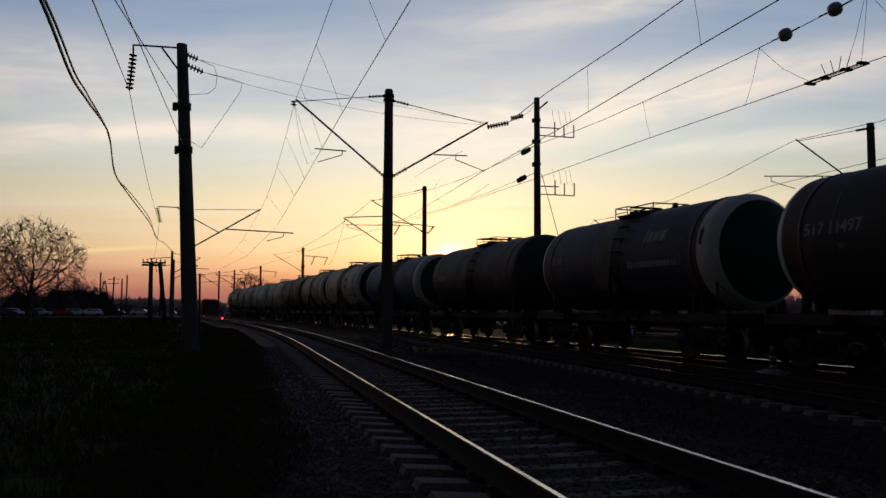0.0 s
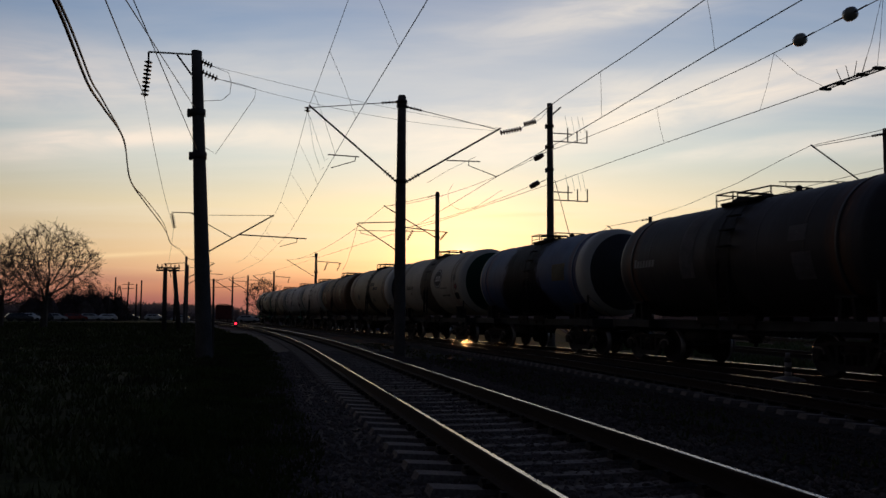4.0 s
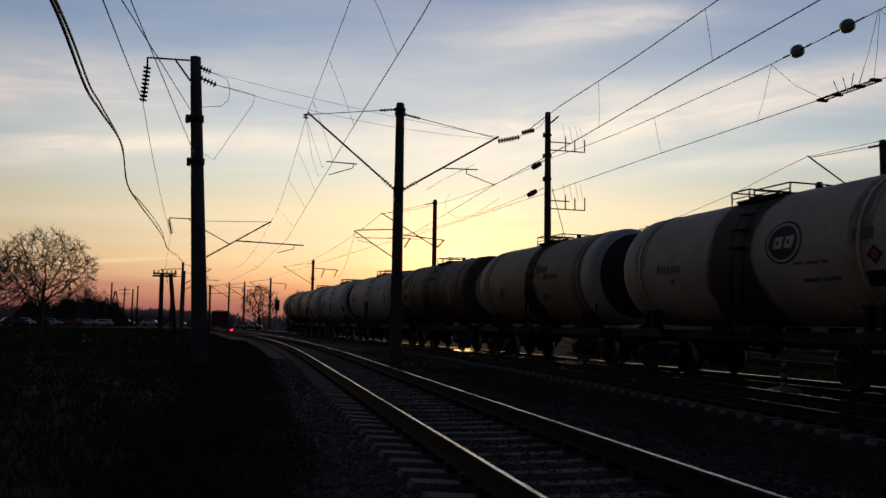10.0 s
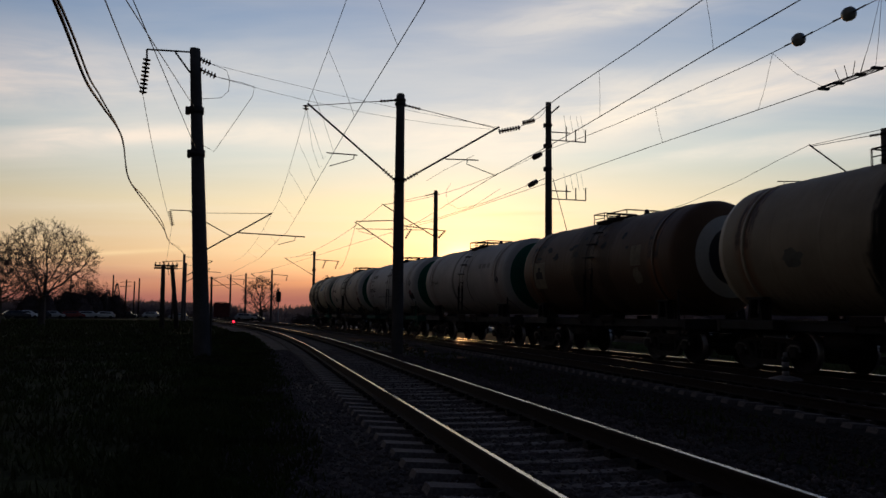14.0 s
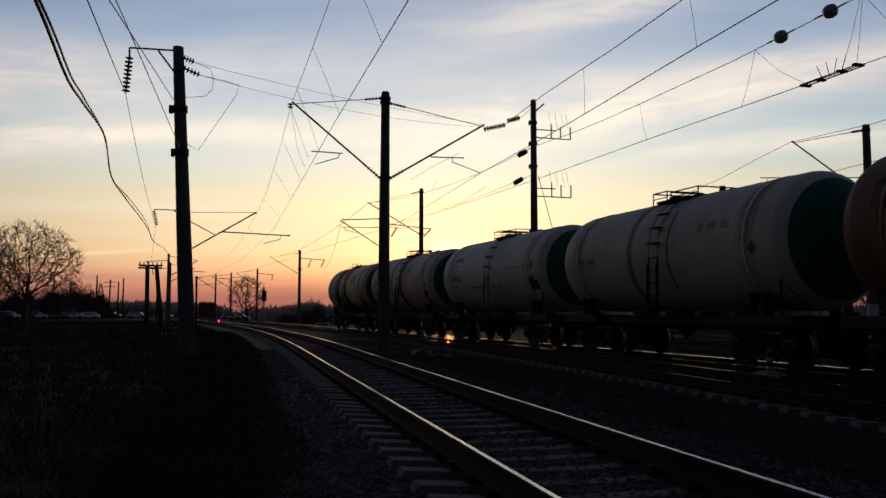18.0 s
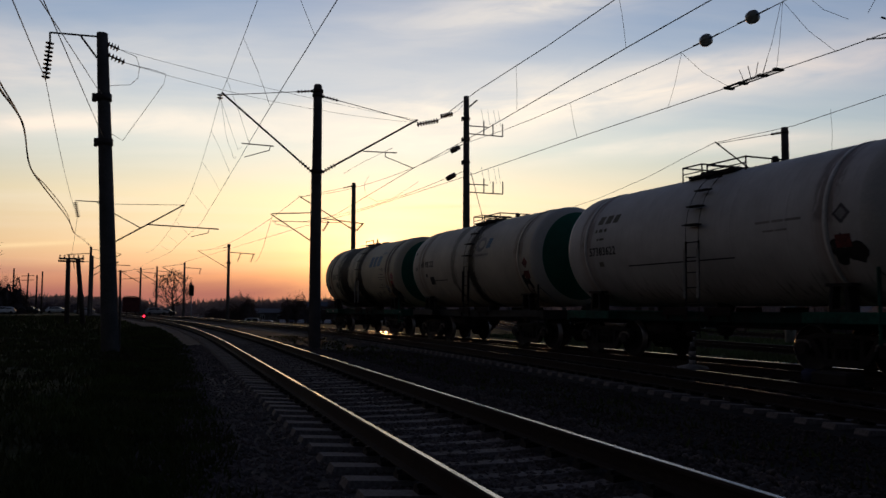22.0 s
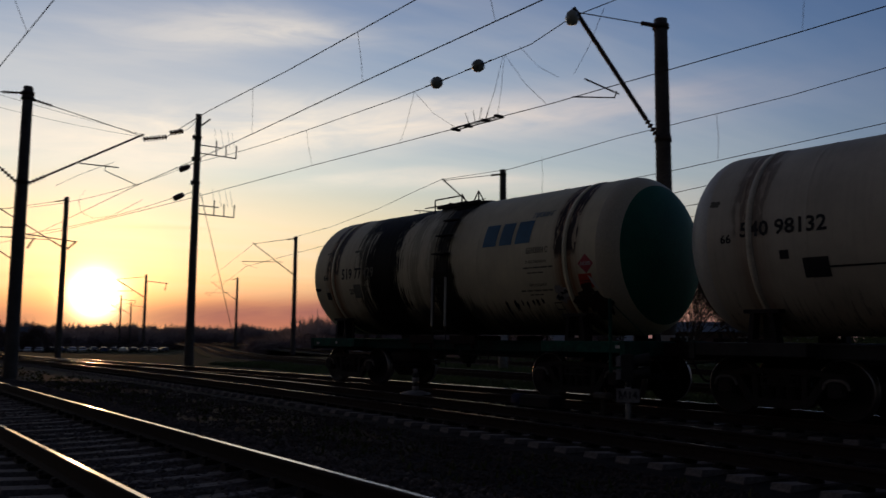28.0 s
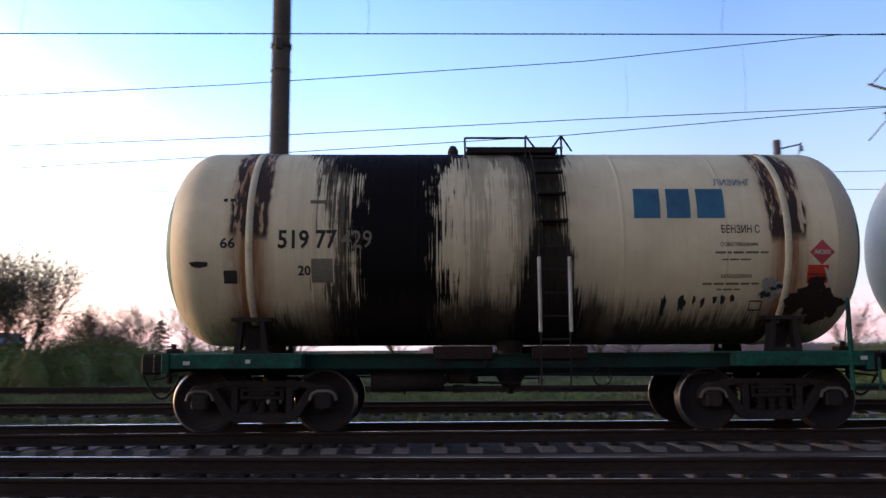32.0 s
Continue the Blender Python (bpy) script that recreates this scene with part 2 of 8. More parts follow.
CONCRETE = surface("pole_concrete", (0.11, 0.1, 0.092), 0.95, grain=25, contrast=0.3, tint=(0.07, 0.063, 0.06), spec=0.1)
PALE_CONCRETE = surface("footing_concrete", (0.36, 0.36, 0.36), 0.9, grain=25, contrast=0.2)
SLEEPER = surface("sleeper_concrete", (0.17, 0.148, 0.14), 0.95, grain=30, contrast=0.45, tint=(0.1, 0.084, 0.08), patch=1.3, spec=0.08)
STEEL = surface("dark_steel", (0.045, 0.042, 0.04), 0.7, 0.2, grain=30, contrast=0.3, tint=(0.07, 0.045, 0.03))
PORCELAIN = surface("brown_porcelain", (0.06, 0.03, 0.02), 0.25, grain=10, contrast=0.1, bump=0.0)
GLASSY = surface("green_grey_glass", (0.4, 0.42, 0.36), 0.12, grain=8, contrast=0.1, bump=0.0)
WIRE = surface("weathered_copper_wire", (0.05, 0.045, 0.04), 0.6, 0.5, grain=8, contrast=0.2, bump=0.0)
RUST = surface("rusty_rail_steel", (0.032, 0.022, 0.019), 0.9, 0.0, spec=0.1, grain=35, contrast=0.35, tint=(0.022, 0.015, 0.014), stretch=(0.3, 1, 1))
POLISH = surface("polished_rail_head", (0.58, 0.58, 0.61), 0.2, 1.0, grain=6, contrast=0.12, bump=0.02, tint=(0.48, 0.47, 0.49), stretch=(0.1, 6, 6))
HALF_POLISH = surface("half_polished_rail_head", (0.34, 0.33, 0.34), 0.3, 1.0, grain=6, contrast=0.25, bump=0.02, tint=(0.2, 0.18, 0.17), stretch=(0.1, 6, 6))
DULL_HEAD = surface("dull_rail_head", (0.075, 0.05, 0.042), 0.7, 0.2, grain=6, contrast=0.3, bump=0.02, stretch=(0.1, 6, 6))
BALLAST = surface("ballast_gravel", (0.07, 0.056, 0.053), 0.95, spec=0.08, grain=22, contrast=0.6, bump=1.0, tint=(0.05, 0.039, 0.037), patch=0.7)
# dark copy of the ballast, with the dim light there put into the colour
DIM_BALLAST = surface("dim_ballast_gravel", (0.019, 0.017, 0.018), 0.95, spec=0.05, grain=22, contrast=0.6, bump=0.3, tint=(0.025, 0.022, 0.022), patch=0.9)
GRAVEL = surface("grey_gravel", (0.12, 0.105, 0.1), 0.95, spec=0.08, grain=22, contrast=0.6, bump=1.0, tint=(0.08, 0.068, 0.064), patch=0.7)
STONE = surface("crushed_stone", (0.12, 0.096, 0.09), 0.9, spec=0.1, grain=12, contrast=0.35, tint=(0.05, 0.045, 0.043), patch=3)
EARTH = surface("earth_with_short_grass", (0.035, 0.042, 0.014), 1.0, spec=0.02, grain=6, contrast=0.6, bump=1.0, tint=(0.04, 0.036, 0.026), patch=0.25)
BLADE = surface("grass_blades", (0.115, 0.16, 0.07), 0.9, spec=0.1, grain=1.5, contrast=0.4, bump=0.0, tint=(0.1, 0.105, 0.055), patch=0.5)
# darker copy of the grass blades: the dimness near the camera is in its colour
DIM_GRASS = surface("dim_grass_blades", (0.055, 0.068, 0.02), 0.95, spec=0.05, grain=1.5, contrast=0.45, bump=0.0, tint=(0.048, 0.042, 0.022), patch=0.5)
BARK = surface("bare_bark", (0.07, 0.055, 0.045), 0.95, grain=20, contrast=0.4)
TWIG = surface("bare_twigs", (0.075, 0.055, 0.045), 0.95, grain=5, contrast=0.2, bump=0.0)
# paler than real twigs and partly translucent: distance haze is painted into this material
WOODS = surface("haze_paled_bare_woods", (0.25, 0.19, 0.18), 1.0, spec=0.0, grain=1.2, contrast=0.35, bump=0.0, tint=(0.19, 0.15, 0.145), patch=0.08, sheer=0.65)
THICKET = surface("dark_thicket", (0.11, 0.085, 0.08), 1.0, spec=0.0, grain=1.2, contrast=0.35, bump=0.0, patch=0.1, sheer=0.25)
LEAF = surface("spring_leaves", (0.12, 0.165, 0.055), 0.85, spec=0.1, grain=3, contrast=0.4, bump=0.0, tint=(0.12, 0.12, 0.055))
NEEDLE = surface("pine_needles", (0.025, 0.045, 0.025), 0.9, grain=3, contrast=0.4, bump=0.0)
BOGIE = surface("oily_cast_steel", (0.02, 0.0175, 0.018), 0.8, 0.0, spec=0.15, grain=18, contrast=0.4, tint=(0.028, 0.022, 0.02))
WHEEL = surface("wheel_disc_steel", (0.015, 0.013, 0.014), 0.75, 0.0, spec=0.2, grain=20, contrast=0.35, tint=(0.022, 0.018, 0.018))
ADAPTER = surface("rubbed_axle_adapter", (0.16, 0.14, 0.125), 0.7, grain=25, contrast=0.35)
TREAD = surface("bright_wheel_rim", (0.34, 0.32, 0.31), 0.42, 1.0, grain=20, contrast=0.15, bump=0.05)
BLACK_PAINT = surface("black_lettering", (0.02, 0.02, 0.022), 0.7, grain=40, contrast=0.4, bump=0.0)
WHITE_PAINT = surface("white_lettering", (0.6, 0.6, 0.58), 0.7, grain=40, contrast=0.25, bump=0.0)
BLUE_PAINT = surface("blue_lettering", (0.028, 0.125, 0.22), 0.6, grain=40, contrast=0.2, bump=0.0)
RED_PAINT = surface("red_plate", (0.62, 0.06, 0.03), 0.5, grain=30, contrast=0.2, bump=0.0)
PINK_PAINT = surface("faded_red_plate", (0.5, 0.07, 0.09), 0.5, grain=30, contrast=0.25, bump=0.0)
FADED_WHITE = surface("faded_white_lettering", (0.3, 0.3, 0.29), 0.7, grain=40, contrast=0.35, bump=0.0)
SOOTY_WHITE = surface("sooty_whitewash", (0.28, 0.27, 0.27), 0.85, grain=20, contrast=0.35, bump=0.1, tint=(0.14, 0.13, 0.13), patch=5)
FADED_TAN = surface("faded_tan_patch", (0.27, 0.23, 0.15), 0.8, grain=25, contrast=0.4, bump=0.0, tint=(0.17, 0.13, 0.08), patch=4)
FAINT_GREY = surface("faint_grey_stencil", (0.3, 0.285, 0.26), 0.8, grain=30, contrast=0.3, bump=0.0)
DULL_RED = surface("sooty_red_plate", (0.2, 0.03, 0.028), 0.7, grain=25, contrast=0.4, bump=0.0, tint=(0.07, 0.02, 0.02), patch=6)
SOOT_GREY = surface("sooty_grey_patch", (0.1, 0.095, 0.1), 0.8, grain=25, contrast=0.4, bump=0.0, tint=(0.06, 0.055, 0.058), patch=3)
OLIVE_FADE = surface("faded_olive_patch", (0.11, 0.1, 0.06), 0.8, grain=25, contrast=0.35, bump=0.0, patch=3)
GREY_PAINT = surface("grey_stencil_patch", (0.16, 0.155, 0.12), 0.8, grain=30, contrast=0.25, bump=0.0)


# ---- mesh helpers ----
def part(name, bm, material, parent=None, label=""):
    """One mesh object from a bmesh, under its thing or part."""
    me = bpy.data.meshes.new(name)
    bm.to_mesh(me)
    bm.free()
    for mm in material if isinstance(material, (list, tuple)) else (material,):
        me.materials.append(mm)
    ob = new(name, me)
    if parent is not None:
        ob.parent = parent
    if label:
        tagged(ob, label)
    return ob


def raw(name, verts, faces, material, parent=None, label="", smooth=False):
    me = bpy.data.meshes.new(name)
    me.from_pydata(verts, [], faces)
    if smooth:
        me.polygons.foreach_set("use_smooth", [True] * len(me.polygons))
    for mm in material if isinstance(material, (list, tuple)) else (material,):
        me.materials.append(mm)
    ob = new(name, me)
    if parent is not None:
        ob.parent = parent
    if label:
        tagged(ob, label)
    return ob


def thing(name, m, label, category, group=""):
    ob = new(name)
    ob.empty_display_size = 0.2
    ob.matrix_basis = m
    return tagged(ob, label, category, group)


def box(bm, x0, x1, y0, y1, z0, z1, bevel=0.0, mat=0):
    got = bmesh.ops.create_cube(bm, size=1.0, matrix=Matrix.LocRotScale(((x0 + x1) / 2, (y0 + y1) / 2, (z0 + z1) / 2), None, (abs(x1 - x0), abs(y1 - y0), abs(z1 - z0))))
    faces = {f for v in got["verts"] for f in v.link_faces}
    if bevel:
        res = bmesh.ops.bevel(bm, geom=list({e for f in faces for e in f.edges}), offset=bevel, segments=1, affect="EDGES")
        faces = {f for f in faces if f.is_valid} | set(res["faces"])
    for f in faces:
        f.material_index = mat
    return bm


def rod(bm, a, b, r0, r1=None, sides=8, mat=0, caps=True):
    """A round bar from a to b, tapering from r0 to r1."""
    a, b = Vector(a), Vector(b)
    r1 = r0 if r1 is None else r1
    m = Matrix.Translation((a + b) / 2) @ (b - a).to_track_quat("Z", "Y").to_matrix().to_4x4()
    got = bmesh.ops.create_cone(bm, cap_ends=caps, segments=sides, radius1=r0, radius2=r1, depth=(b - a).length, matrix=m)
    for f in {f for v in got["verts"] for f in v.link_faces}:
        f.material_index = mat
        f.smooth = len(f.verts) == 4 and sides > 6
    return bm


def lathe(bm, profile, matrix, sides=24, mats=None, smooth=True):
    """Turns (radius, height) pairs round z; mats: a material index for each step."""
    rings = []
    for r, h in profile:
        rings.append([bm.verts.new(matrix @ Vector((r * math.cos(2 * math.pi * i / sides), r * math.sin(2 * math.pi * i / sides), h))) for i in range(sides)] if r > 1e-5 else [bm.verts.new(matrix @ Vector((0, 0, h)))])
    for k in range(len(rings) - 1):
        a, b = rings[k], rings[k + 1]
        for i in range(sides):
            j = (i + 1) % sides
            quad = [a[i % len(a)], a[j % len(a)], b[j % len(b)], b[i % len(b)]]
            quad = list(dict.fromkeys(quad))
            if len(quad) > 2:
                f = bm.faces.new(quad)
                f.smooth = smooth
                if mats:
                    f.material_index = mats[k]
    return bm


def tube(points, r, sides=4):
    """Vertices and faces of a thin line through points."""
    verts, faces = [], []
    pts = [Vector(p) for p in points]
    for i, p in enumerate(pts):
        d = (pts[min(i + 1, len(pts) - 1)] - pts[max(i - 1, 0)]).normalized()
        u = d.orthogonal().normalized() if abs(d.z) > 0.95 else d.cross(Vector((0, 0, 1))).normalized()
        w = d.cross(u)
        for k in range(sides):
            a = 2 * math.pi * (k + 0.5) / sides
            verts.append(p + r * (math.cos(a) * u + math.sin(a) * w))
        if i:
            for k in range(sides):
                faces.append(((i - 1) * sides + k, (i - 1) * sides + (k + 1) % sides, i * sides + (k + 1) % sides, i * sides + k))
    return verts, faces


def sagged(a, b, sag, steps=16):
    a, b = Vector(a), Vector(b)
    return [a.lerp(b, i / steps) - Vector((0, 0, 4 * sag * (i / steps) * (1 - i / steps))) for i in range(steps + 1)]


def line(name, points, r, material, parent=None, label="", sides=4):
    v, f = tube(points, r, sides)
    return raw(name, v, f, material, parent, label)

# ---- tracks ----
GAUGE = 1.59            # between the middles of the rail heads
RAIL_H = 0.18
LOW = -0.3              # the ground beside the tracks


def near_y(x):
    u = max(-x - 25, 0.0)
    return 2.68 - u * u / 1000 if u < 60 else -0.92 - 0.12 * (u - 60)


TX = (-330, -260, -190, -150, -130, -118, -106, -93, -77, -67, -60, -52, -44, -36, -27, -17, -8, 0, 12, 30, 60)
TY = (-25.5, -16.6, -7.8, -2.85, -0.26, 1.6, 3.35, 4.95, 6.55, 7.38, 8.05, 8.95, 9.98, 11.02, 11.95, 12.78, 13.36, 13.65, 13.75, 13.75, 13.75)


def spline(x, xs, ys):
    i = 1
    while i < len(xs) - 3 and xs[i + 1] < x:
        i += 1
    h = xs[i + 1] - xs[i]
    t = (x - xs[i]) / h
    m0 = (ys[i + 1] - ys[i - 1]) / (xs[i + 1] - xs[i - 1]) * h
    m1 = (ys[i + 2] - ys[i]) / (xs[i + 2] - xs[i]) * h
    return (2 * t ** 3 - 3 * t * t + 1) * ys[i] + (t ** 3 - 2 * t * t + t) * m0 + (3 * t * t - 2 * t ** 3) * ys[i + 1] + (t ** 3 - t * t) * m1


def train_y(x):
    return 13.75 if x > 30 else spline(x, TX, TY)


MX = (-60, -52, -44, -38, -32, -26, -20, -13, -6, 0, 10, 30)
MY = (8.0, 8.9, 9.35, 9.52, 9.7, 9.84, 9.8, 9.62, 9.34, 9.02, 8.85, 8.8)


def mid_y(x):
    return 8.8 if x > 30 else spline(x, MX, MY)


FX = (-320, -200, -107, -59, -29, -14, 10, 40)
FY = (112, 70, 42.0, 25.8, 21.0, 20.4, 20.3, 20.3)


def far_y(x):
    return 20.3 if x > 10 else spline(x, FX, FY)


BX = (-320, -200, -110, -47, -20, 0, 20, 40)
BY = (116, 76, 50.0, 33.5, 30.0, 29.3, 29.0, 29.0)


def back_y(x):
    return 29.0 if x > 20 else spline(x, BX, BY)


TRACKS = {"near": (near_y, 0.0, -260, 60), "middle": (mid_y, -0.15, -50, 60), "train": (train_y, -0.14, -260, 90),
          "far": (far_y, -0.2, -150, 90), "back": (back_y, -0.2, -150, 90)}


def frame_at(fy, x):
    d = 0.5
    t = Vector((2 * d, fy(x + d) - fy(x - d), 0)).normalized()
    return Vector((x, fy(x), 0)), t, Vector((-t.y, t.x, 0))


def sweep(fy, x0, x1, step, profile, z, closed=True):
    """A profile of (across, up) pairs drawn along a track's line."""
    verts, faces = [], []
    k = len(profile)
    n = max(int(abs(x1 - x0) / step), 2)
    for i in range(n + 1):
        p, t, s = frame_at(fy, x0 + (x1 - x0) * i / n)
        for a, u in profile:
            verts.append((p.x + s.x * a, p.y + s.y * a, z + u))
        if i:
            for j in range(k if closed else k - 1):
                faces.append(((i - 1) * k + j, (i - 1) * k + (j + 1) % k, i * k + (j + 1) % k, i * k + j))
    if closed:
        faces.append(tuple(range(k))[::-1])
        faces.append(tuple(n * k + j for j in range(k)))
    return verts, faces


def rail_profile(across):
    half = [(0.075, -RAIL_H), (0.075, -RAIL_H + 0.012), (0.012, -RAIL_H + 0.03), (0.01, -0.05), (0.036, -0.038), (0.036, -0.012), (0.025, -0.001), (0.022, 0.0)]
    lean = math.copysign(0.05, across)          # rails stand inclined towards the middle of their track
    return [(across + a, u + lean * a) for a, u in half] + [(across - a, u - lean * a) for a, u in reversed(half)]


def build_tracks():
    for key, (fy, z, x0, x1) in TRACKS.items():
        track = tagged(new("track_" + key), "railway track with steel rails on concrete sleepers in gravel ballast", kind="structure")
        for side in (-1, 1):
            v, f = sweep(fy, x0, x1, 2.0, rail_profile(side * GAUGE / 2), z)
            ob = raw("rail", v, f, (RUST, {"near": POLISH, "train": POLISH, "middle": HALF_POLISH}.get(key, DULL_HEAD)), track, "worn steel rail with a polished running surface" if key in ("near", "train") else "rusty, little used steel rail")
            k = 16
            top = {7}
            for i, poly in enumerate(ob.data.polygons):
                if i < len(f) - 2 and i % k in top:
                    poly.material_index = 1
        # ballast bed
        w = 1.75
        out = 1.3 if key == "near" else 0.0
        prof = [(-w - 0.7 - out, LOW - 0.15 - z), (-w - 0.25 - out, -0.34), (-w, -0.3), (-1.45, -0.272), (-0.6, -0.272), (0.6, -0.272), (1.45, -0.272), (w, -0.3), (w + 0.55, LOW - 0.15 - z)]
        v, f = sweep(fy, x0, x1, 1.0, prof, z, closed=False)
        bed, words = {"middle": (DIM_BALLAST, "ballast in a darkened colour"), "far": (EARTH, "overgrown earthy ballast"), "back": (EARTH, "overgrown earthy ballast")}.get(key, (BALLAST, "dark grey crushed stone ballast"))
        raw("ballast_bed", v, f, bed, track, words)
    # gravel spread between the middle and the freight track
    verts, faces = [], []
    xs = [-44 + 1.0 * i for i in range(95)]
    for i, x in enumerate(xs):
        a, b = mid_y(x) + 1.3, train_y(x) - 1.3
        for j in range(5):
            yy = a + (b - a) * j / 4
            verts.append((x, yy, -0.365 - 0.02 * j / 4 - 0.1 * (j in (0, 4)) + 0.015 * noise.noise((x, yy, 1.0))))
        if i:
            faces += [((i - 1) * 5 + j, i * 5 + j, i * 5 + j + 1, (i - 1) * 5 + j + 1) for j in range(4)]
    tagged(raw("gravel_strip", verts, faces, GRAVEL), "grey gravel spread between two tracks", kind="structure")
    # trodden grey ground behind the freight track
    verts, faces = [], []
    xs = [-14 + 1.0 * i for i in range(43)]
    for i, x in enumerate(xs):
        a, b = train_y(x) + 1.5, far_y(x) - 1.5
        for j in range(9):
            yy = a + (b - a) * j / 8
            verts.append((x, yy, -0.455 - 0.025 * j / 8 - 0.12 * (j in (0, 8)) - 0.12 * (i == 0) + 0.035 * noise.noise((x * 0.7, yy * 0.7, 5.0))))
        if i:
            faces += [((i - 1) * 9 + j, i * 9 + j, i * 9 + j + 1, (i - 1) * 9 + j + 1) for j in range(8)]
    tagged(raw("trodden_ground", verts, faces, GRAVEL), "trodden grey gravelly ground behind the freight track", kind="structure")
    # and between the near and the middle track farther off
    verts, faces = [], []
    xs = [-70 + 1.0 * i for i in range(86)]
    for i, x in enumerate(xs):
        a, b = near_y(x) + 1.6, mid_y(x) - 1.6
        for j in range(7):
            yy = a + (b - a) * j / 6
            verts.append((x, yy, -0.31 - 0.13 * j / 6 - 0.08 * (j in (0, 6)) + 0.03 * noise.noise((x * 0.8, yy * 0.8, 1.0))))
        if i:
            faces += [((i - 1) * 7 + j, i * 7 + j, i * 7 + j + 1, (i - 1) * 7 + j + 1) for j in range(6)]
    tagged(raw("cinder_strip", verts, faces, DIM_BALLAST), "black oily cinders between the near tracks", kind="structure")


def sleeper_mesh():
    bm = bmesh.new()
    prof = ((-1.35, 0.0), (-1.32, -0.02), (-0.5, -0.035), (0.5, -0.035), (1.32, -0.02), (1.35, 0.0))
    rows = []
    for i, (y, top) in enumerate([(-1.36, -0.06), (-1.33, 0.0), (-0.5, -0.058), (0.5, -0.058), (1.33, 0.0), (1.36, -0.06)]):
        w = 0.11 if abs(y) > 1 else 0.09
        rows.append([bm.verts.new((-w - 0.03, y, -0.2)), bm.verts.new((-w, y, top)), bm.verts.new((w, y, top)), bm.verts.new((w + 0.03, y, -0.2))])
    for a, b in zip(rows, rows[1:]):
        for i in range(3):
            bm.faces.new((a[i], a[i + 1], b[i + 1], b[i]))
    bm.faces.new(rows[0][::-1])
    bm.faces.new(rows[-1])
    for s in (-1, 1):           # rail pads with clips
        box(bm, -0.07, 0.07, s * GAUGE / 2 - 0.13, s * GAUGE / 2 + 0.13, -0.045, 0.012, mat=1)
        for e in (-0.11, 0.11):
            box(bm, -0.03, 0.03, s * GAUGE / 2 + e - 0.02, s * GAUGE / 2 + e + 0.02, 0.0, 0.045, mat=1)
    bmesh.ops.recalc_face_normals(bm, faces=bm.faces)
    me = bpy.data.meshes.new("sleeper")
    bm.to_mesh(me)
    bm.free()
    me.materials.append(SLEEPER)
    me.materials.append(BOGIE)
    return me


def build_sleepers():
    me = sleeper_mesh()
    base = [Vector(v.co) for v in me.vertices]
    polys = [tuple(p.vertices) for p in me.polygons]
    reach = {"near": (-75, 12), "middle": (-40, 14), "train": (-48, 16), "far": (-14, 16), "back": (0, 0)}
    rng = random.Random(4)
    for key, (fy, z, x0, x1) in TRACKS.items():
        track = bpy.data.objects["track_" + key]
        lo, hi = reach[key]
        x = lo
        while x < hi:
            p, t, s = frame_at(fy, x)
            ob = new("sleeper", me)
            ob.parent = track
            ob.matrix_basis = pose(p.x, p.y, z - RAIL_H - 0.012 - rng.random() * 0.012, 0, rng.uniform(-0.5, 0.5), math.degrees(math.atan2(t.y, t.x)) + rng.uniform(-0.8, 0.8))
            x += 0.545
        verts, faces = [], []
        for x in [v for v in np.arange(x0, x1, 0.545) if (v < lo or v > hi) and -150 < v < 60]:
            p, t, s = frame_at(fy, x)
            k = len(verts)
            verts += [p + t * b.x + s * b.y + Vector((0, 0, z - RAIL_H - 0.014 + b.z)) for b in base]
            faces += [tuple(k + i for i in q) for q in polys]
        tagged(raw("sleepers_beyond", verts, faces, SLEEPER, track), "row of concrete sleepers", kind="stuff")


def ground_z(x, y):
    """Height of the land."""
    z = LOW - 0.05
    if y < near_y(x) - 2.6:         # the grassy side is a little higher
        k = min((near_y(x) - 2.6 - y) / 1.2, 1.0)
        z += 0.17 * k
    if y > 23:
        z -= 0.1
    r = math.hypot(x, y)
    if r > 62 and x < 0:      # the land falls away beyond the yard
        z -= 3.0 * min((r - 62) / 140, 1.0) * min(max(y - train_y(max(x, -320)) - 4, 0.0) / 12, 1.0)
    if -70 < x < 30 and near_y(x) < y < train_y(x):
        z = min(z, -0.62)
    for fy, tz, x0, x1 in TRACKS.values():
        if x0 < x < x1 and abs(y - fy(x)) < 3.0:
            z = min(z, tz - 0.42)
    return z + 0.05 * noise.noise((x * 0.35, y * 0.35, 0.0)) + 0.02 * noise.noise((x * 1.7, y * 1.7, 3.0))


def build_ground():
    xs = sorted({round(v, 2) for v in list(np.arange(-60, 20, 0.5)) + list(np.arange(-160, -60, 2.5)) + list(np.arange(20, 80, 2.5)) + [-4000, -2000, -1000, -600, -450, -400, -350, -300, -280, -260, -240, -220, -200, -180, 120, 200, 400, 900, 2000, 4000]})
    ys = sorted({round(v, 2) for v in list(np.arange(-14, 24, 0.5)) + list(np.arange(-60, -14, 2.5)) + list(np.arange(24, 90, 2.5)) + [-4000, -1500, -600, -300, -150, -90, 105, 120, 140, 160, 200, 250, 300, 500, 1000, 2000, 4000]})
    verts = [(x, y, ground_z(x, y)) for x in xs for y in ys]
    n = len(ys)
    faces = [(i * n + j, (i + 1) * n + j, (i + 1) * n + j + 1, i * n + j + 1) for i in range(len(xs) - 1) for j in range(n - 1)]
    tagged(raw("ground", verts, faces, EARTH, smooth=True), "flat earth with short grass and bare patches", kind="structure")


build_tracks()
build_ground()

# ---- tank wagons ----
PALE_RAIL = surface("pale_handrail_paint", (0.45, 0.43, 0.38), 0.6, grain=25, contrast=0.25, bump=0.0)
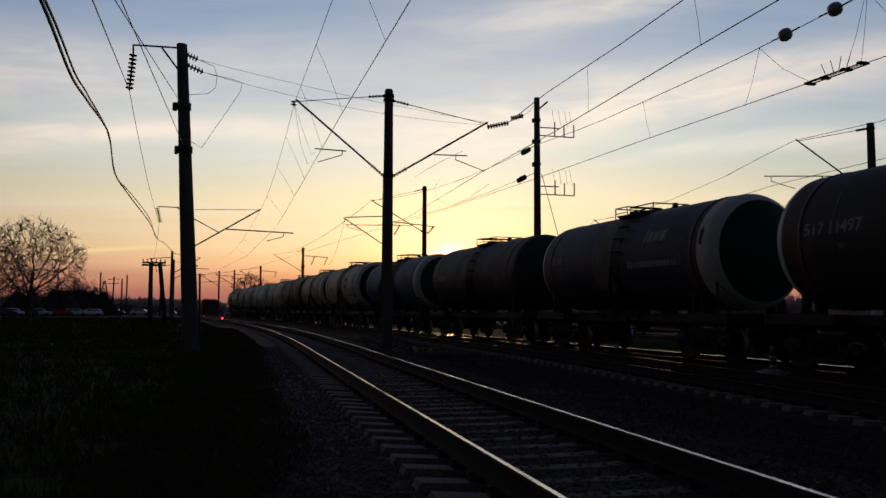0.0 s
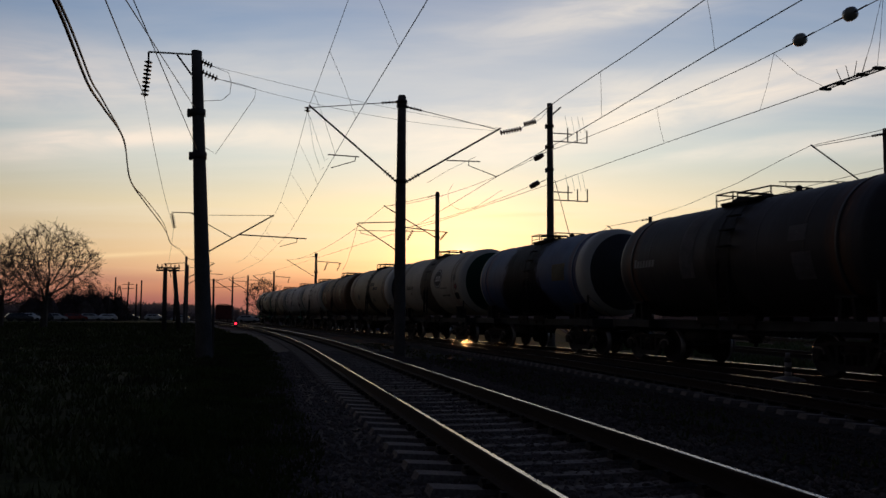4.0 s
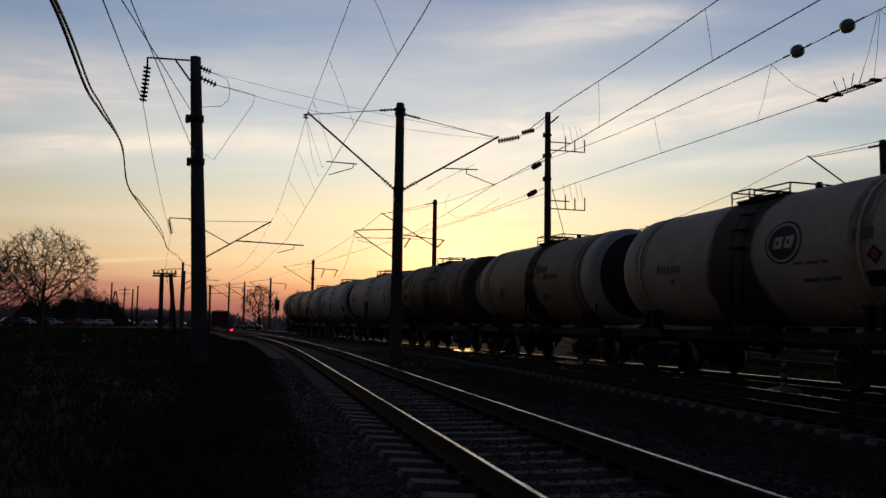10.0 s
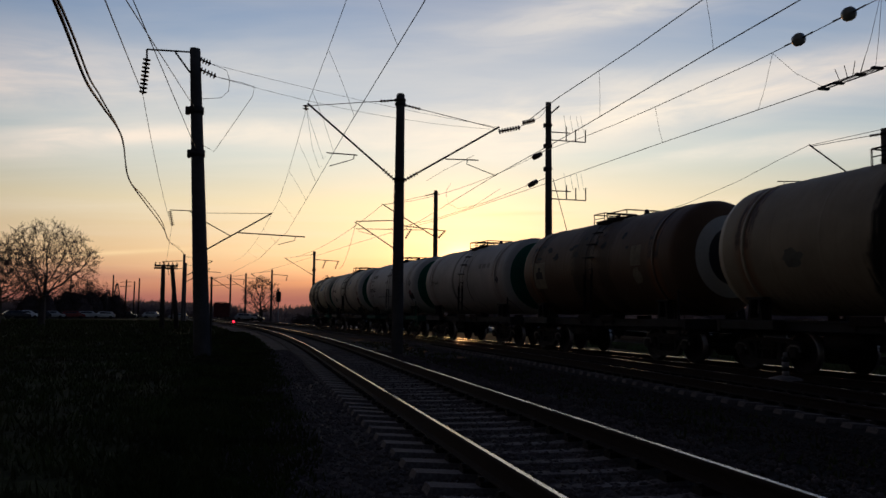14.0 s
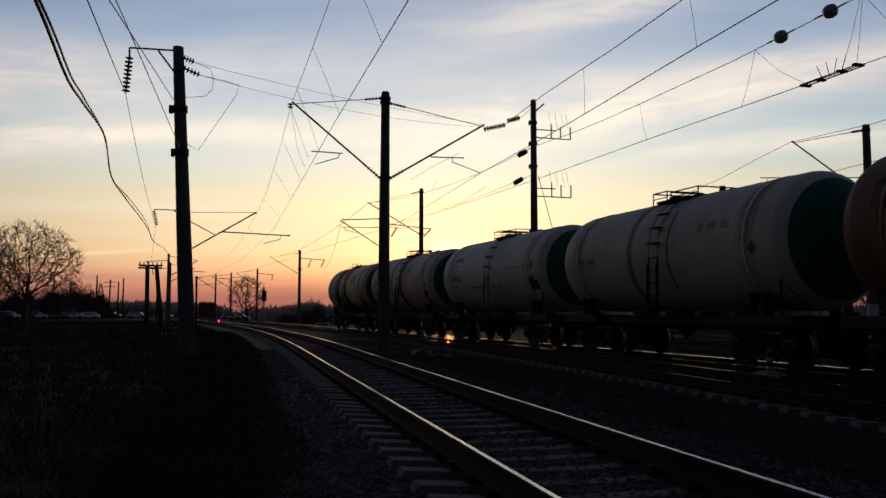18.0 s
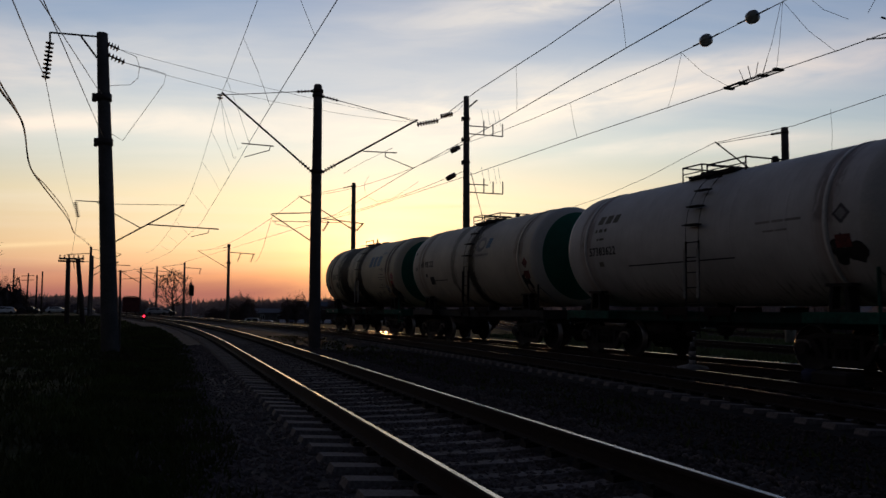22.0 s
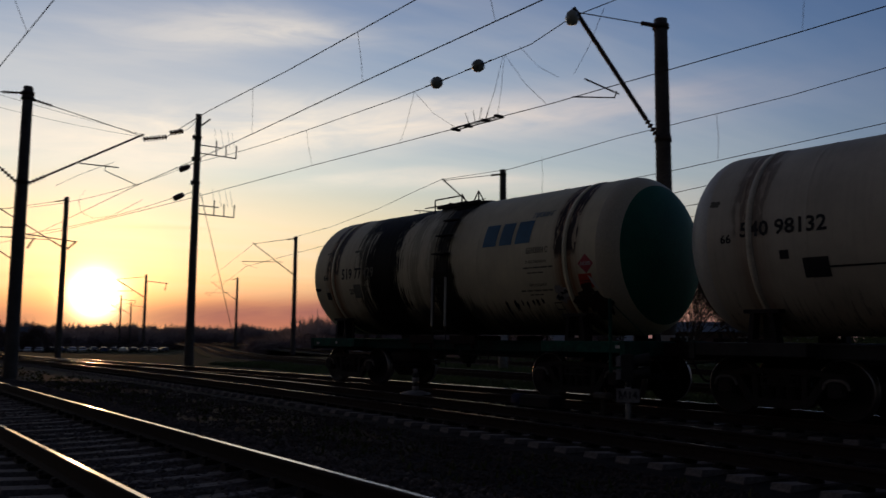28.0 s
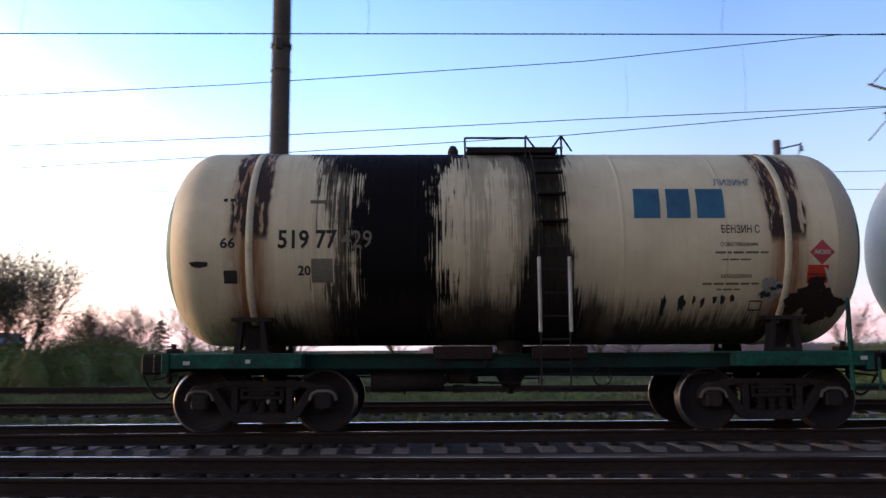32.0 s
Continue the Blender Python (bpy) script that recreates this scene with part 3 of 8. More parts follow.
TANK_R, TANK_Z, TANK_L, SEAM = 1.6, 2.915, 5.62, 4.8
PITCH = 12.02


def choose_tank(slim):
    """Sets the measures of the wide tanks, or of the slimmer, shorter ones."""
    global TANK_R, TANK_Z, TANK_L, SEAM
    TANK_R, TANK_Z, TANK_L, SEAM = (1.5, 2.8, 5.3, 4.6) if slim else (1.6, 2.915, 5.62, 4.8)


def tank_paint(name, colour, stains=(), rust=0.5, grime=0.5, seed=0.0, oil=(0.012, 0.011, 0.013), belly_shade=()):
    """Old tank paint with rust at the straps and oil that ran down over given stretches (x0, x1, reach, strength)."""
    m = bpy.data.materials.new(name)
    m.use_nodes = True
    n = Nodes(m.node_tree)
    coord = n.add("ShaderNodeTexCoord").outputs["Object"]
    sep = n.add("ShaderNodeSeparateXYZ")
    n.link(coord, sep.inputs[0])
    x, y, z = sep.outputs
    shift = n.mapping(coord, loc=(seed, seed * 0.7, 0))
    cloud = n.noise(shift, 0.9, 5, 0.6)
    speck = n.noise(shift, 30, 4, 0.6)
    run = n.noise(n.mapping(shift, scale=(14, 2, 0.7)), 1.0, 6, 0.65, 0.3)
    hair = n.noise(n.mapping(shift, scale=(42, 2.5, 0.75)), 1.0, 4, 0.62)
    wob = n.noise(n.mapping(shift, scale=(1.5, 1.0, 2.2)), 1.0, 4, 0.6)
    worn = tuple(c * 0.72 for c in colour)
    col = n.mix(n.span(cloud, 0.35, 0.7), colour, worn)
    col = n.mix(n.math("MULTIPLY", n.span(run, 0.5, 0.8), 0.28 * grime), col, (0.12, 0.09, 0.065))
    col = n.mix(n.math("MULTIPLY", n.span(speck, 0.62, 0.8), 0.3), col, (0.1, 0.07, 0.05))
    # rust beside the two straps
    ax = n.math("ABSOLUTE", x)
    off = n.math("ADD", n.math("ABSOLUTE", n.math("SUBTRACT", ax, 4.04)), n.math("MULTIPLY", n.math("SUBTRACT", wob, 0.5), 0.22))
    near = n.span(off, 0.4, 0.1)
    rim = n.math("MULTIPLY", near, n.span(n.math("ADD", run, n.math("MULTIPLY", wob, 0.5)), 0.45, 0.8, 0.3, 0.95))
    col = n.mix(n.math("MULTIPLY", rim, rust), col, (0.22, 0.085, 0.03))
    flake = n.noise(n.mapping(shift, scale=(9, 1.5, 1.8)), 1.0, 5, 0.65)
    tar = n.math("MULTIPLY", n.span(near, 0.3, 0.45), n.math("MULTIPLY", n.span(flake, 0.43, 0.48), n.span(n.math("ADD", z, n.math("MULTIPLY", wob, 0.5)), 3.1, 3.25)))
    col = n.mix(n.math("MULTIPLY", tar, rust), col, (0.03, 0.018, 0.014))
    # oil runs
    gone, runs = [], []
    for x0, x1, reach, strength, foot in [(*s, 0.0)[:5] for s in stains]:
        mid, half = (x0 + x1) / 2, (x1 - x0) / 2
        d = n.math("SUBTRACT", n.math("ABSOLUTE", n.math("SUBTRACT", x, mid)), half)
        d = n.math("SUBTRACT", d, n.span(z, 3.9, 4.5, 0.0, 0.9 * reach))
        if foot:
            d = n.math("SUBTRACT", d, n.span(z, 3.1, 1.7, 0.0, foot))
        edge = n.math("ADD", n.math("MULTIPLY", n.math("SUBTRACT", hair, 0.5), 2.3), n.math("MULTIPLY", n.math("SUBTRACT", wob, 0.5), 1.3))
        k = n.span(n.math("ADD", d, n.math("MULTIPLY", edge, reach)), 0.06, -0.03)
        gone.append(n.math("MULTIPLY", k, strength))
        runs.append(gone[-1])
        soft = n.math("MULTIPLY", n.span(d, reach * 1.9, 0.0), n.span(run, 0.35, 0.65, 0.15, 0.6))
        col = n.mix(n.math("MULTIPLY", soft, strength * 0.34), col, (0.14, 0.1, 0.07))
    for k in runs:
        col = n.mix(k, col, oil)
    # underside shade painted in, with the oil of the stained middle, below a ragged line over given stretches (x0, x1,
    # height)
    for x0, x1, top in belly_shade:
        inside = n.math("MULTIPLY", n.span(n.math("ADD", x, n.math("MULTIPLY", wob, 0.6)), x0, x0 + 0.5), n.span(n.math("ADD", x, n.math("MULTIPLY", wob, 0.6)), x1 + 0.6, x1))
        level = n.math("ADD", z, n.math("ADD", n.math("MULTIPLY", n.math("SUBTRACT", run, 0.5), 0.9), n.math("MULTIPLY", n.math("SUBTRACT", hair, 0.5), 0.5)))
        col = n.mix(n.math("MULTIPLY", n.math("MULTIPLY", inside, n.span(level, top + 0.12, top - 0.25)), 0.92), col, (0.016, 0.013, 0.013))
    # drips low on the belly
    drip = n.math("MULTIPLY", n.span(run, 0.55, 0.6), n.span(n.math("ADD", z, n.math("MULTIPLY", wob, 0.8)), 2.45, 2.1))
    col = n.mix(n.math("MULTIPLY", drip, 0.8 * grime), col, (0.03, 0.024, 0.022))
    b = n.add("ShaderNodeBsdfPrincipled")
    n.put(b.inputs["Base Color"], col)
    n.put(b.inputs["Roughness"], n.span(run, 0.3, 0.7, 0.5, 0.75))
    wet = 0.0
    for g in gone:
        wet = n.math("MAXIMUM", wet, g)
    n.put(b.inputs["Specular IOR Level"], n.math("SUBTRACT", 0.25, n.math("MULTIPLY", wet, 0.2)))
    bp = n.add("ShaderNodeBump")
    bp.inputs["Strength"].default_value = 0.25
    bp.inputs["Distance"].default_value = 0.01
    n.put(bp.inputs["Height"], n.math("ADD", cloud, n.math("MULTIPLY", speck, 0.2)))
    n.link(bp.outputs[0], b.inputs["Normal"])
    o = n.add("ShaderNodeOutputMaterial")
    n.link(b.outputs[0], o.inputs[0])
    return m


def around_x(x, extra=0.0):
    return pose(x, 0, TANK_Z, 0, 90, 0)


def tank_bmesh():
    bm = bmesh.new()
    prof, mats = [(0.0, -TANK_L)], []
    steps = 12
    cap = [(TANK_R * math.cos(a), SEAM + (TANK_L - SEAM) * math.sin(a)) for a in [math.pi / 2 * i / steps for i in range(steps)]]
    for r, h in reversed(cap):
        prof.append((r, -h))
        mats.append(2 if r < 0.84 * TANK_R else 1)
    prof.append((TANK_R, -4.3))
    mats.append(5)
    for s in (-3.1, -1.55, 0.0, 1.55, 3.1):
        prof += [(TANK_R, s - 0.05), (TANK_R, s - 0.012), (TANK_R + 0.006, s), (TANK_R, s + 0.012), (TANK_R, s + 0.05)]
        mats += [0] * 5
    prof.append((TANK_R, 4.3))
    mats.append(0)
    for r, h in cap:
        prof.append((r, h))
        mats.append(6 if h < SEAM + 0.01 else (3 if r > 0.84 * TANK_R else (7 if r > 0.7 * TANK_R else (8 if r > 0.48 * TANK_R else 4))))
    prof.append((0.0, TANK_L))
    mats.append(4)
    lathe(bm, prof, pose(0, 0, TANK_Z, 0, 90, 0), 72, mats)
    bmesh.ops.recalc_face_normals(bm, faces=bm.faces)
    return bm


def side_frame_bmesh(y):
    """The cast side of a bogie: arched top beam, slanted legs, sagging lower chord and a spring opening."""
    bm = bmesh.new()
    t = 0.07

    def slab(points, t=t):
        a = [bm.verts.new((px, y - t, pz)) for px, pz in points]
        b = [bm.verts.new((px, y + t, pz)) for px, pz in points]
        bm.faces.new(a)
        bm.faces.new(b[::-1])
        for i in range(len(points)):
            j = (i + 1) % len(points)
            bm.faces.new((a[i], b[i], b[j], a[j]))

    slab([(-0.9, 0.72), (-0.6, 0.79), (0.6, 0.79), (0.9, 0.72), (0.86, 0.64), (0.55, 0.7), (-0.55, 0.7), (-0.86, 0.64)])
    for s in (-1, 1):
        slab([(s * 1.14, 0.6), (s * 1.02, 0.72), (s * 0.82, 0.74), (s * 0.8, 0.6), (s * 0.98, 0.58), (s * 1.08, 0.48), (s * 1.14, 0.48)])
        slab([(s * 0.84, 0.66), (s * 0.7, 0.69), (s * 0.44, 0.33), (s * 0.4, 0.2), (s * 0.54, 0.22)], 0.065)
        slab([(s * 0.47, 0.705), (s * 0.36, 0.705), (s * 0.36, 0.26), (s * 0.46, 0.26)], 0.06)
        slab([(s * 0.62, 0.705), (s * 0.44, 0.705), (s * 0.44, 0.62)], 0.055)
        slab([(s * 0.33, 0.68), (s * 0.27, 0.68), (s * 0.27, 0.5), (s * 0.33, 0.5)], 0.05)
    slab([(-0.55, 0.23), (-0.42, 0.31), (0.42, 0.31), (0.55, 0.23), (0.4, 0.165), (-0.4, 0.165)])
    slab([(-0.3, 0.67), (0.3, 0.67), (0.3, 0.63), (-0.3, 0.63)], 0.085)
    slab([(-0.3, 0.56), (0.3, 0.56), (0.26, 0.51), (-0.26, 0.51)], 0.085)
    slab([(-0.025, 0.65), (0.025, 0.65), (0.025, 0.54), (-0.025, 0.54)], 0.08)
    bmesh.ops.recalc_face_normals(bm, faces=bm.faces)
    bmesh.ops.bevel(bm, geom=list(bm.edges), offset=0.012, segments=1, affect="EDGES")
    return bm


def coil_bmesh(x, y, z0, z1):
    bm = bmesh.new()
    prof = []
    n = 6
    for i in range(n):
        a = z0 + (z1 - z0) * i / n
        h = (z1 - z0) / n
        prof += [(0.05, a), (0.078, a + h * 0.2), (0.078, a + h * 0.6), (0.05, a + h * 0.8)]
    lathe(bm, prof, pose(x, y, 0), 12)
    return bm


def wheelset_bmesh():
    bm = bmesh.new()
    for s in (-1, 1):
        y = s * 0.795
        prof = [(0.0, 0.07), (0.1, 0.07), (0.12, 0.05), (0.16, 0.03), (0.38, 0.02), (0.41, 0.055), (0.452, 0.062), (0.474, 0.048), (0.478, -0.02), (0.505, -0.045), (0.5, -0.065), (0.41, -0.065), (0.38, -0.02), (0.14, -0.02), (0.1, -0.07), (0.0, -0.07)]
        mats = [0, 0, 0, 0, 0, 0, 1, 1, 1, 1, 0, 0, 0, 0, 0]
        lathe(bm, prof, pose(0, y, 0, -90 * s, 0, 0), 36, mats)
    rod(bm, (0, -1.05, 0), (0, 1.05, 0), 0.08, sides=12)
    bmesh.ops.recalc_face_normals(bm, faces=bm.faces)
    return bm


def on_tank(x, z, out=0.004):
    """A point on the side of the tank that faces the tracks beside it."""
    dz = max(-TANK_R, min(TANK_R, z - TANK_Z))
    r = TANK_R + out
    return Vector((x, -math.sqrt(max(r * r - dz * dz, 0)), TANK_Z + dz))


def patch(name, wagon, x0, x1, z0, z1, material, label="", out=0.006, lean=0.0):
    """A flat sheet bent on the tank's side."""
    n = max(4, int((z1 - z0) / 0.07))
    verts = [on_tank(x0 + (x1 - x0) * i + lean * (j / n), z0 + (z1 - z0) * j / n, out) for j in range(n + 1) for i in (0, 1)]
    faces = [(2 * j, 2 * j + 1, 2 * j + 3, 2 * j + 2) for j in range(n)]
    return raw(name, verts, faces, material, wagon, label)


def blob(name, wagon, outline, x, z, sx, sz, material, label="", out=0.006):
    """A flat shape with a given outline, bent on the tank's side."""
    c = on_tank(x, z, out)
    verts = [c] + [on_tank(x + a * sx, z + b * sz, out) for a, b in outline]
    n = len(outline)
    return raw(name, verts, [(0, 1 + i, 1 + (i + 1) % n) for i in range(n)], material, wagon, label)


def lettering(name, wagon, text, x, z, height, material, label="", out=0.007, wide=1.0, bold=0.035):
    """Stencilled characters, bent on the tank's side, from x on with their foot at z."""
    cu = bpy.data.curves.new(name, "FONT")
    cu.body, cu.size, cu.resolution_u, cu.offset = text, height / 0.72, 2, height * bold
    tmp = bpy.data.objects.new("tmp", cu)
    scene.collection.objects.link(tmp)
    me = bpy.data.meshes.new_from_object(tmp.evaluated_get(bpy.context.evaluated_depsgraph_get()))
    bpy.data.objects.remove(tmp)
    bpy.data.curves.remove(cu)
    for v in me.vertices:
        v.co = on_tank(x + v.co.x * wide, z + v.co.y, out)
    me.materials.clear()
    me.materials.append(material)
    ob = new(name, me)
    ob.parent = wagon
    if label:
        tagged(ob, label)
    return ob


def top_cage(w, zt):
    """Guard rails round the hatch platform: a low box at the back and a long one in front."""
    for x0, x1, h in ((-1.1, -0.4, 0.31), (-0.22, 1.05, 0.25)):
        for y in (-0.62, 0.62):
            bm = bmesh.new()
            for x in (x0, x1):
                rod(bm, (x, y, zt - 0.2), (x, y, zt + h), 0.02, sides=6)
            rod(bm, (x0, y, zt + h), (x1, y, zt + h), 0.02, sides=6)
            rod(bm, (x0, y, zt + h * 0.45), (x1, y, zt + h * 0.45), 0.014, sides=6)
            part("railing", bm, BOGIE, w)
        for x in (x0, x1):
            bm = bmesh.new()
            rod(bm, (x, -0.62, zt + h), (x, 0.62, zt + h), 0.02, sides=6)
            part("cross_rail", bm, BOGIE, w)
    bm = bmesh.new()
    lathe(bm, [(0.0, 0.2), (0.3, 0.18), (0.36, 0.12), (0.38, 0.0), (0.38, -0.1)], pose(-0.55, 0, zt), 20)
    part("dome", bm, BOGIE, w)
    bm = bmesh.new()
    lathe(bm, [(0.0, 0.24), (0.07, 0.22), (0.09, 0.12), (0.09, -0.1)], pose(1.4, -0.1, zt), 12)
    part("vent", bm, BOGIE, w)


def build_wagon(cage=False):
    """A four-axle tank wagon over the middle of its track, rail tops at z = 0, front towards +x."""
    w = thing("tank_wagon", pose(0, 0, 0), "four-axle railway tank wagon", "tank wagon", "tank wagons of the train")
    tank = part("tank", tank_bmesh(), [BOGIE] * 9, w)
    for s in (-1, 1):
        bm = bmesh.new()
        lathe(bm, [(TANK_R + 0.001, -0.055), (TANK_R + 0.016, -0.05), (TANK_R + 0.016, 0.05), (TANK_R + 0.001, 0.055)], pose(s * 4.04, 0, TANK_Z, 0, 90, 0), 64)
        part("strap", bm, BOGIE, tank)
    # manhole and valve
    bm = bmesh.new()
    lathe(bm, [(0.0, 0.12), (0.26, 0.12), (0.3, 0.1), (0.3, 0.07), (0.27, 0.06), (0.27, -0.08)], pose(0.3, 0, TANK_Z + TANK_R - 0.07), 20)
    part("manhole", bm, BOGIE, tank)
    bm = bmesh.new()
    lathe(bm, [(0.0, 0.17), (0.05, 0.16), (0.09, 0.08), (0.09, -0.03)], pose(-0.95, -0.1, TANK_Z + TANK_R), 12)
    part("safety_valve", bm, BOGIE, tank)
    # platform on top
    zt = TANK_Z + TANK_R - 0.07
    bm = bmesh.new()
    box(bm, -0.78, 0.75, -0.7, 0.7, zt - 0.06, zt - 0.03)
    deck = part("walkway", bm, BOGIE, w)
    for i in range(9):
        bm = bmesh.new()
        box(bm, -0.75, 0.72, -0.75 + i * 0.17, -0.75 + i * 0.17 + 0.1, zt - 0.028, zt + 0.03)
        part("plank", bm, BOGIE, deck)
    if cage:
        top_cage(w, zt)
    for y in () if cage else (-0.78, 0.78):
        bm = bmesh.new()
        for x in (-0.78, 0.2, 0.78):
            rod(bm, (x, y, zt - 0.35), (x, y, zt + 0.2), 0.018, sides=6)
        rod(bm, (-0.78, y, zt + 0.2), (0.2, y, zt + 0.2), 0.018, sides=6)
        rod(bm, (0.2, y, zt + 0.24), (0.36, y, zt + 0.02), 0.016, sides=6)
        rod(bm, (0.78, y, zt + 0.24), (0.62, y, zt + 0.02), 0.016, sides=6)
        rod(bm, (0.78, y, zt + 0.24), (0.95, y, zt - 0.02), 0.016, sides=6)
        part("railing", bm, BOGIE, w)
    # ladders on both sides
    for s in (-1, 1):
        bm = bmesh.new()
        for x in (0.26, 0.69):
            prev = None
            for i in range(15):
                a = radians(16 + i * 5.6)
                p = Vector((x, s * (TANK_R + 0.1) * math.sin(a), TANK_Z + (TANK_R + 0.1) * math.cos(a)))
                if prev:
                    rod(bm, prev, p, 0.009, sides=4)
                prev = p
            rod(bm, prev, (x, s * (TANK_R + 0.12), 1.45), 0.024, sides=5)
            rod(bm, (x, s * (TANK_R + 0.12), 1.45), (x, s * (TANK_R + 0.1), 0.62), 0.013, sides=5)
        for i in range(5):
            a = radians(22 + i * 15)
            box(bm, 0.26, 0.69, s * (TANK_R + 0.02) * math.sin(a), s * (TANK_R + 0.22) * math.sin(a), TANK_Z + (TANK_R + 0.1) * math.cos(a) - 0.02, TANK_Z + (TANK_R + 0.1) * math.cos(a) + 0.01)
        for i in range(7):
            z = 2.75 - i * 0.34
            rod(bm, (0.26, s * (TANK_R + 0.11), z), (0.69, s * (TANK_R + 0.11), z), 0.015, sides=5)
        part("ladder", bm, BOGIE, w)
        for x in (0.25, 0.7):
            bm = bmesh.new()
            rod(bm, (x, s * (TANK_R + 0.15), 1.5), (x, s * (TANK_R + 0.14), 2.6), 0.03, sides=6)
            part("handrail", bm, PALE_RAIL, w, "pale painted ladder handrail")
    # underframe
    bm = bmesh.new()
    box(bm, -5.2, 5.2, -0.3, 0.3, 0.85, 1.17, 0.01)
    frame_ob = part("centre_sill", bm, BOGIE, w)
    for s in (-1, 1):
        bm = bmesh.new()
        box(bm, s * 3.25, s * 5.2, -1.42, 1.42, 0.98, 1.2, 0.015)
        part("end_platform", bm, BOGIE, frame_ob)
        bm = bmesh.new()
        box(bm, s * 5.202, s * 5.32, -1.43, 1.43, 0.92, 1.21, 0.01)
        part("end_beam", bm, BOGIE, frame_ob)
        bm = bmesh.new()
        box(bm, -3.25, 3.25, s * 1.1, s * 1.0, 0.96, 1.18, 0.01)
        box(bm, -3.25, 3.25, s * 1.14, s * 1.0, 1.16, 1.185)
        part("side_sill", bm, BOGIE, frame_ob)
    for x in (-2.4, -1.2, 0.0, 1.2, 2.4):
        bm = bmesh.new()
        box(bm, x - 0.06, x + 0.06, -1.0, 1.0, 0.99, 1.15)
        part("cross_member", bm, BOGIE, frame_ob)
    for s in (-1, 1):
        for y in (-1.2, 1.2):
            bm = bmesh.new()
            for k in (-1, 1):
                a = [(s * 4.04 + k * px, pz) for px, pz in ((0.26, 1.19), (0.17, 1.19), (0.12, 1.72), (0.19, 1.72))]
                lo = [bm.verts.new((px, y - 0.1, pz)) for px, pz in a]
                hi = [bm.verts.new((px, y + 0.1, pz)) for px, pz in a]
                bm.faces.new(lo)
                bm.faces.new(hi[::-1])
                for q in range(4):
                    bm.faces.new((lo[q], hi[q], hi[(q + 1) % 4], lo[(q + 1) % 4]))
            bmesh.ops.recalc_face_normals(bm, faces=bm.faces)
            box(bm, s * 4.04 - 0.22, s * 4.04 + 0.22, y - 0.09, y + 0.09, 1.195, 1.26)
            box(bm, s * 4.04 - 0.3, s * 4.04 + 0.3, y - 0.11, y + 0.11, 1.68, 1.74)
            box(bm, s * 4.04 - 0.15, s * 4.04 + 0.15, y * 0.8 - 0.02, y * 0.8 + 0.02, 1.2, 1.68)
            part("saddle", bm, BOGIE, w)
        bm = bmesh.new()
        box(bm, s * 5.3, s * 5.75, -0.16, 0.16, 0.92, 1.18, 0.02)
        box(bm, s * 5.68, s * 5.84, -0.22, 0.2, 0.88, 1.2, 0.03)
        box(bm, s * 5.8, s * 6.12, -0.25 if s > 0 else 0.02, -0.04 if s > 0 else 0.24, 0.86, 1.2, 0.04)
        for z in (0.97, 1.05, 1.12):
            box(bm, s * 5.7, s * 5.86, -0.235, 0.215, z - 0.012, z + 0.012)
        rod(bm, (s * 5.56, -0.05, 1.16), (s * 5.56, -0.05, 1.36), 0.045, sides=8)
        box(bm, s * 5.44, s * 5.66, -0.15, 0.1, 1.2, 1.28, 0.02)
        rod(bm, (s * 5.62, -0.05, 0.9), (s * 5.62, -0.05, 0.72), 0.05, sides=8)
        rod(bm, (s * 5.46, -1.3, 0.82), (s * 5.5, 0.0, 0.86), 0.015, sides=5)
        part("coupler", bm, BOGIE, w)
        # brake hose
        pts = [(s * (5.32 + 0.6 * i / 8), -0.4, 0.85 - 0.36 * math.sin(math.pi * i / 8)) for i in range(9)]
        line("brake_hose", pts, 0.022, BOGIE, w, sides=6)
    # boards hung along the side sill, dirty brown
    for s in (-1, 1):
        for x0, x1 in ((-1.29, -0.4), (0.2, 1.05)):
            bm = bmesh.new()
            box(bm, x0, x1, s * 1.13, s * 1.165, 1.1, 1.3, 0.008)
            for x in (x0 + 0.12, x1 - 0.12):
                box(bm, x - 0.03, x + 0.03, s * 1.09, s * 1.14, 1.0, 1.28)
            part("splash_board", bm, RUST, w, "rusty brown board bolted to the sill")
    # brake gear under the middle
    bm = bmesh.new()
    rod(bm, (-2.27, -0.75, 0.77), (-1.14, -0.75, 0.77), 0.165, sides=14)
    part("air_tank", bm, BOGIE, w)
    bm = bmesh.new()
    box(bm, -1.08, -0.72, -0.75, -0.5, 0.72, 0.92, 0.03)
    rod(bm, (-0.9, -0.64, 0.8), (-0.6, -0.64, 0.76), 0.06, sides=10)
    box(bm, -1.0, -0.8, -0.72, -0.54, 0.58, 0.7, 0.02)
    rod(bm, (-1.14, -0.7, 0.76), (-1.05, -0.66, 0.8), 0.05, sides=8)
    rod(bm, (-1.75, -0.75, 0.62), (-1.75, -0.75, 0.56), 0.02, sides=6)
    rod(bm, (-0.8, -0.5, 0.74), (0.1, -0.5, 0.7), 0.02, sides=5)
    rod(bm, (0.2, -0.4, 0.84), (3.0, -0.4, 0.82), 0.018, sides=5)
    rod(bm, (-3.0, -0.4, 0.82), (0.2, -0.4, 0.84), 0.018, sides=5)
    rod(bm, (0.3, -1.0, 0.87), (2.9, -1.0, 0.87), 0.014, sides=5)
    for x in (0.9, 1.4, 2.6):
        rod(bm, (x, -1.0, 0.98), (x, -1.0, 0.8), 0.012, sides=5)
    part("brake_gear", bm, BOGIE, w)
    prev, pts = None, []
    for i in range(13):
        a = 2 * math.pi * i / 12
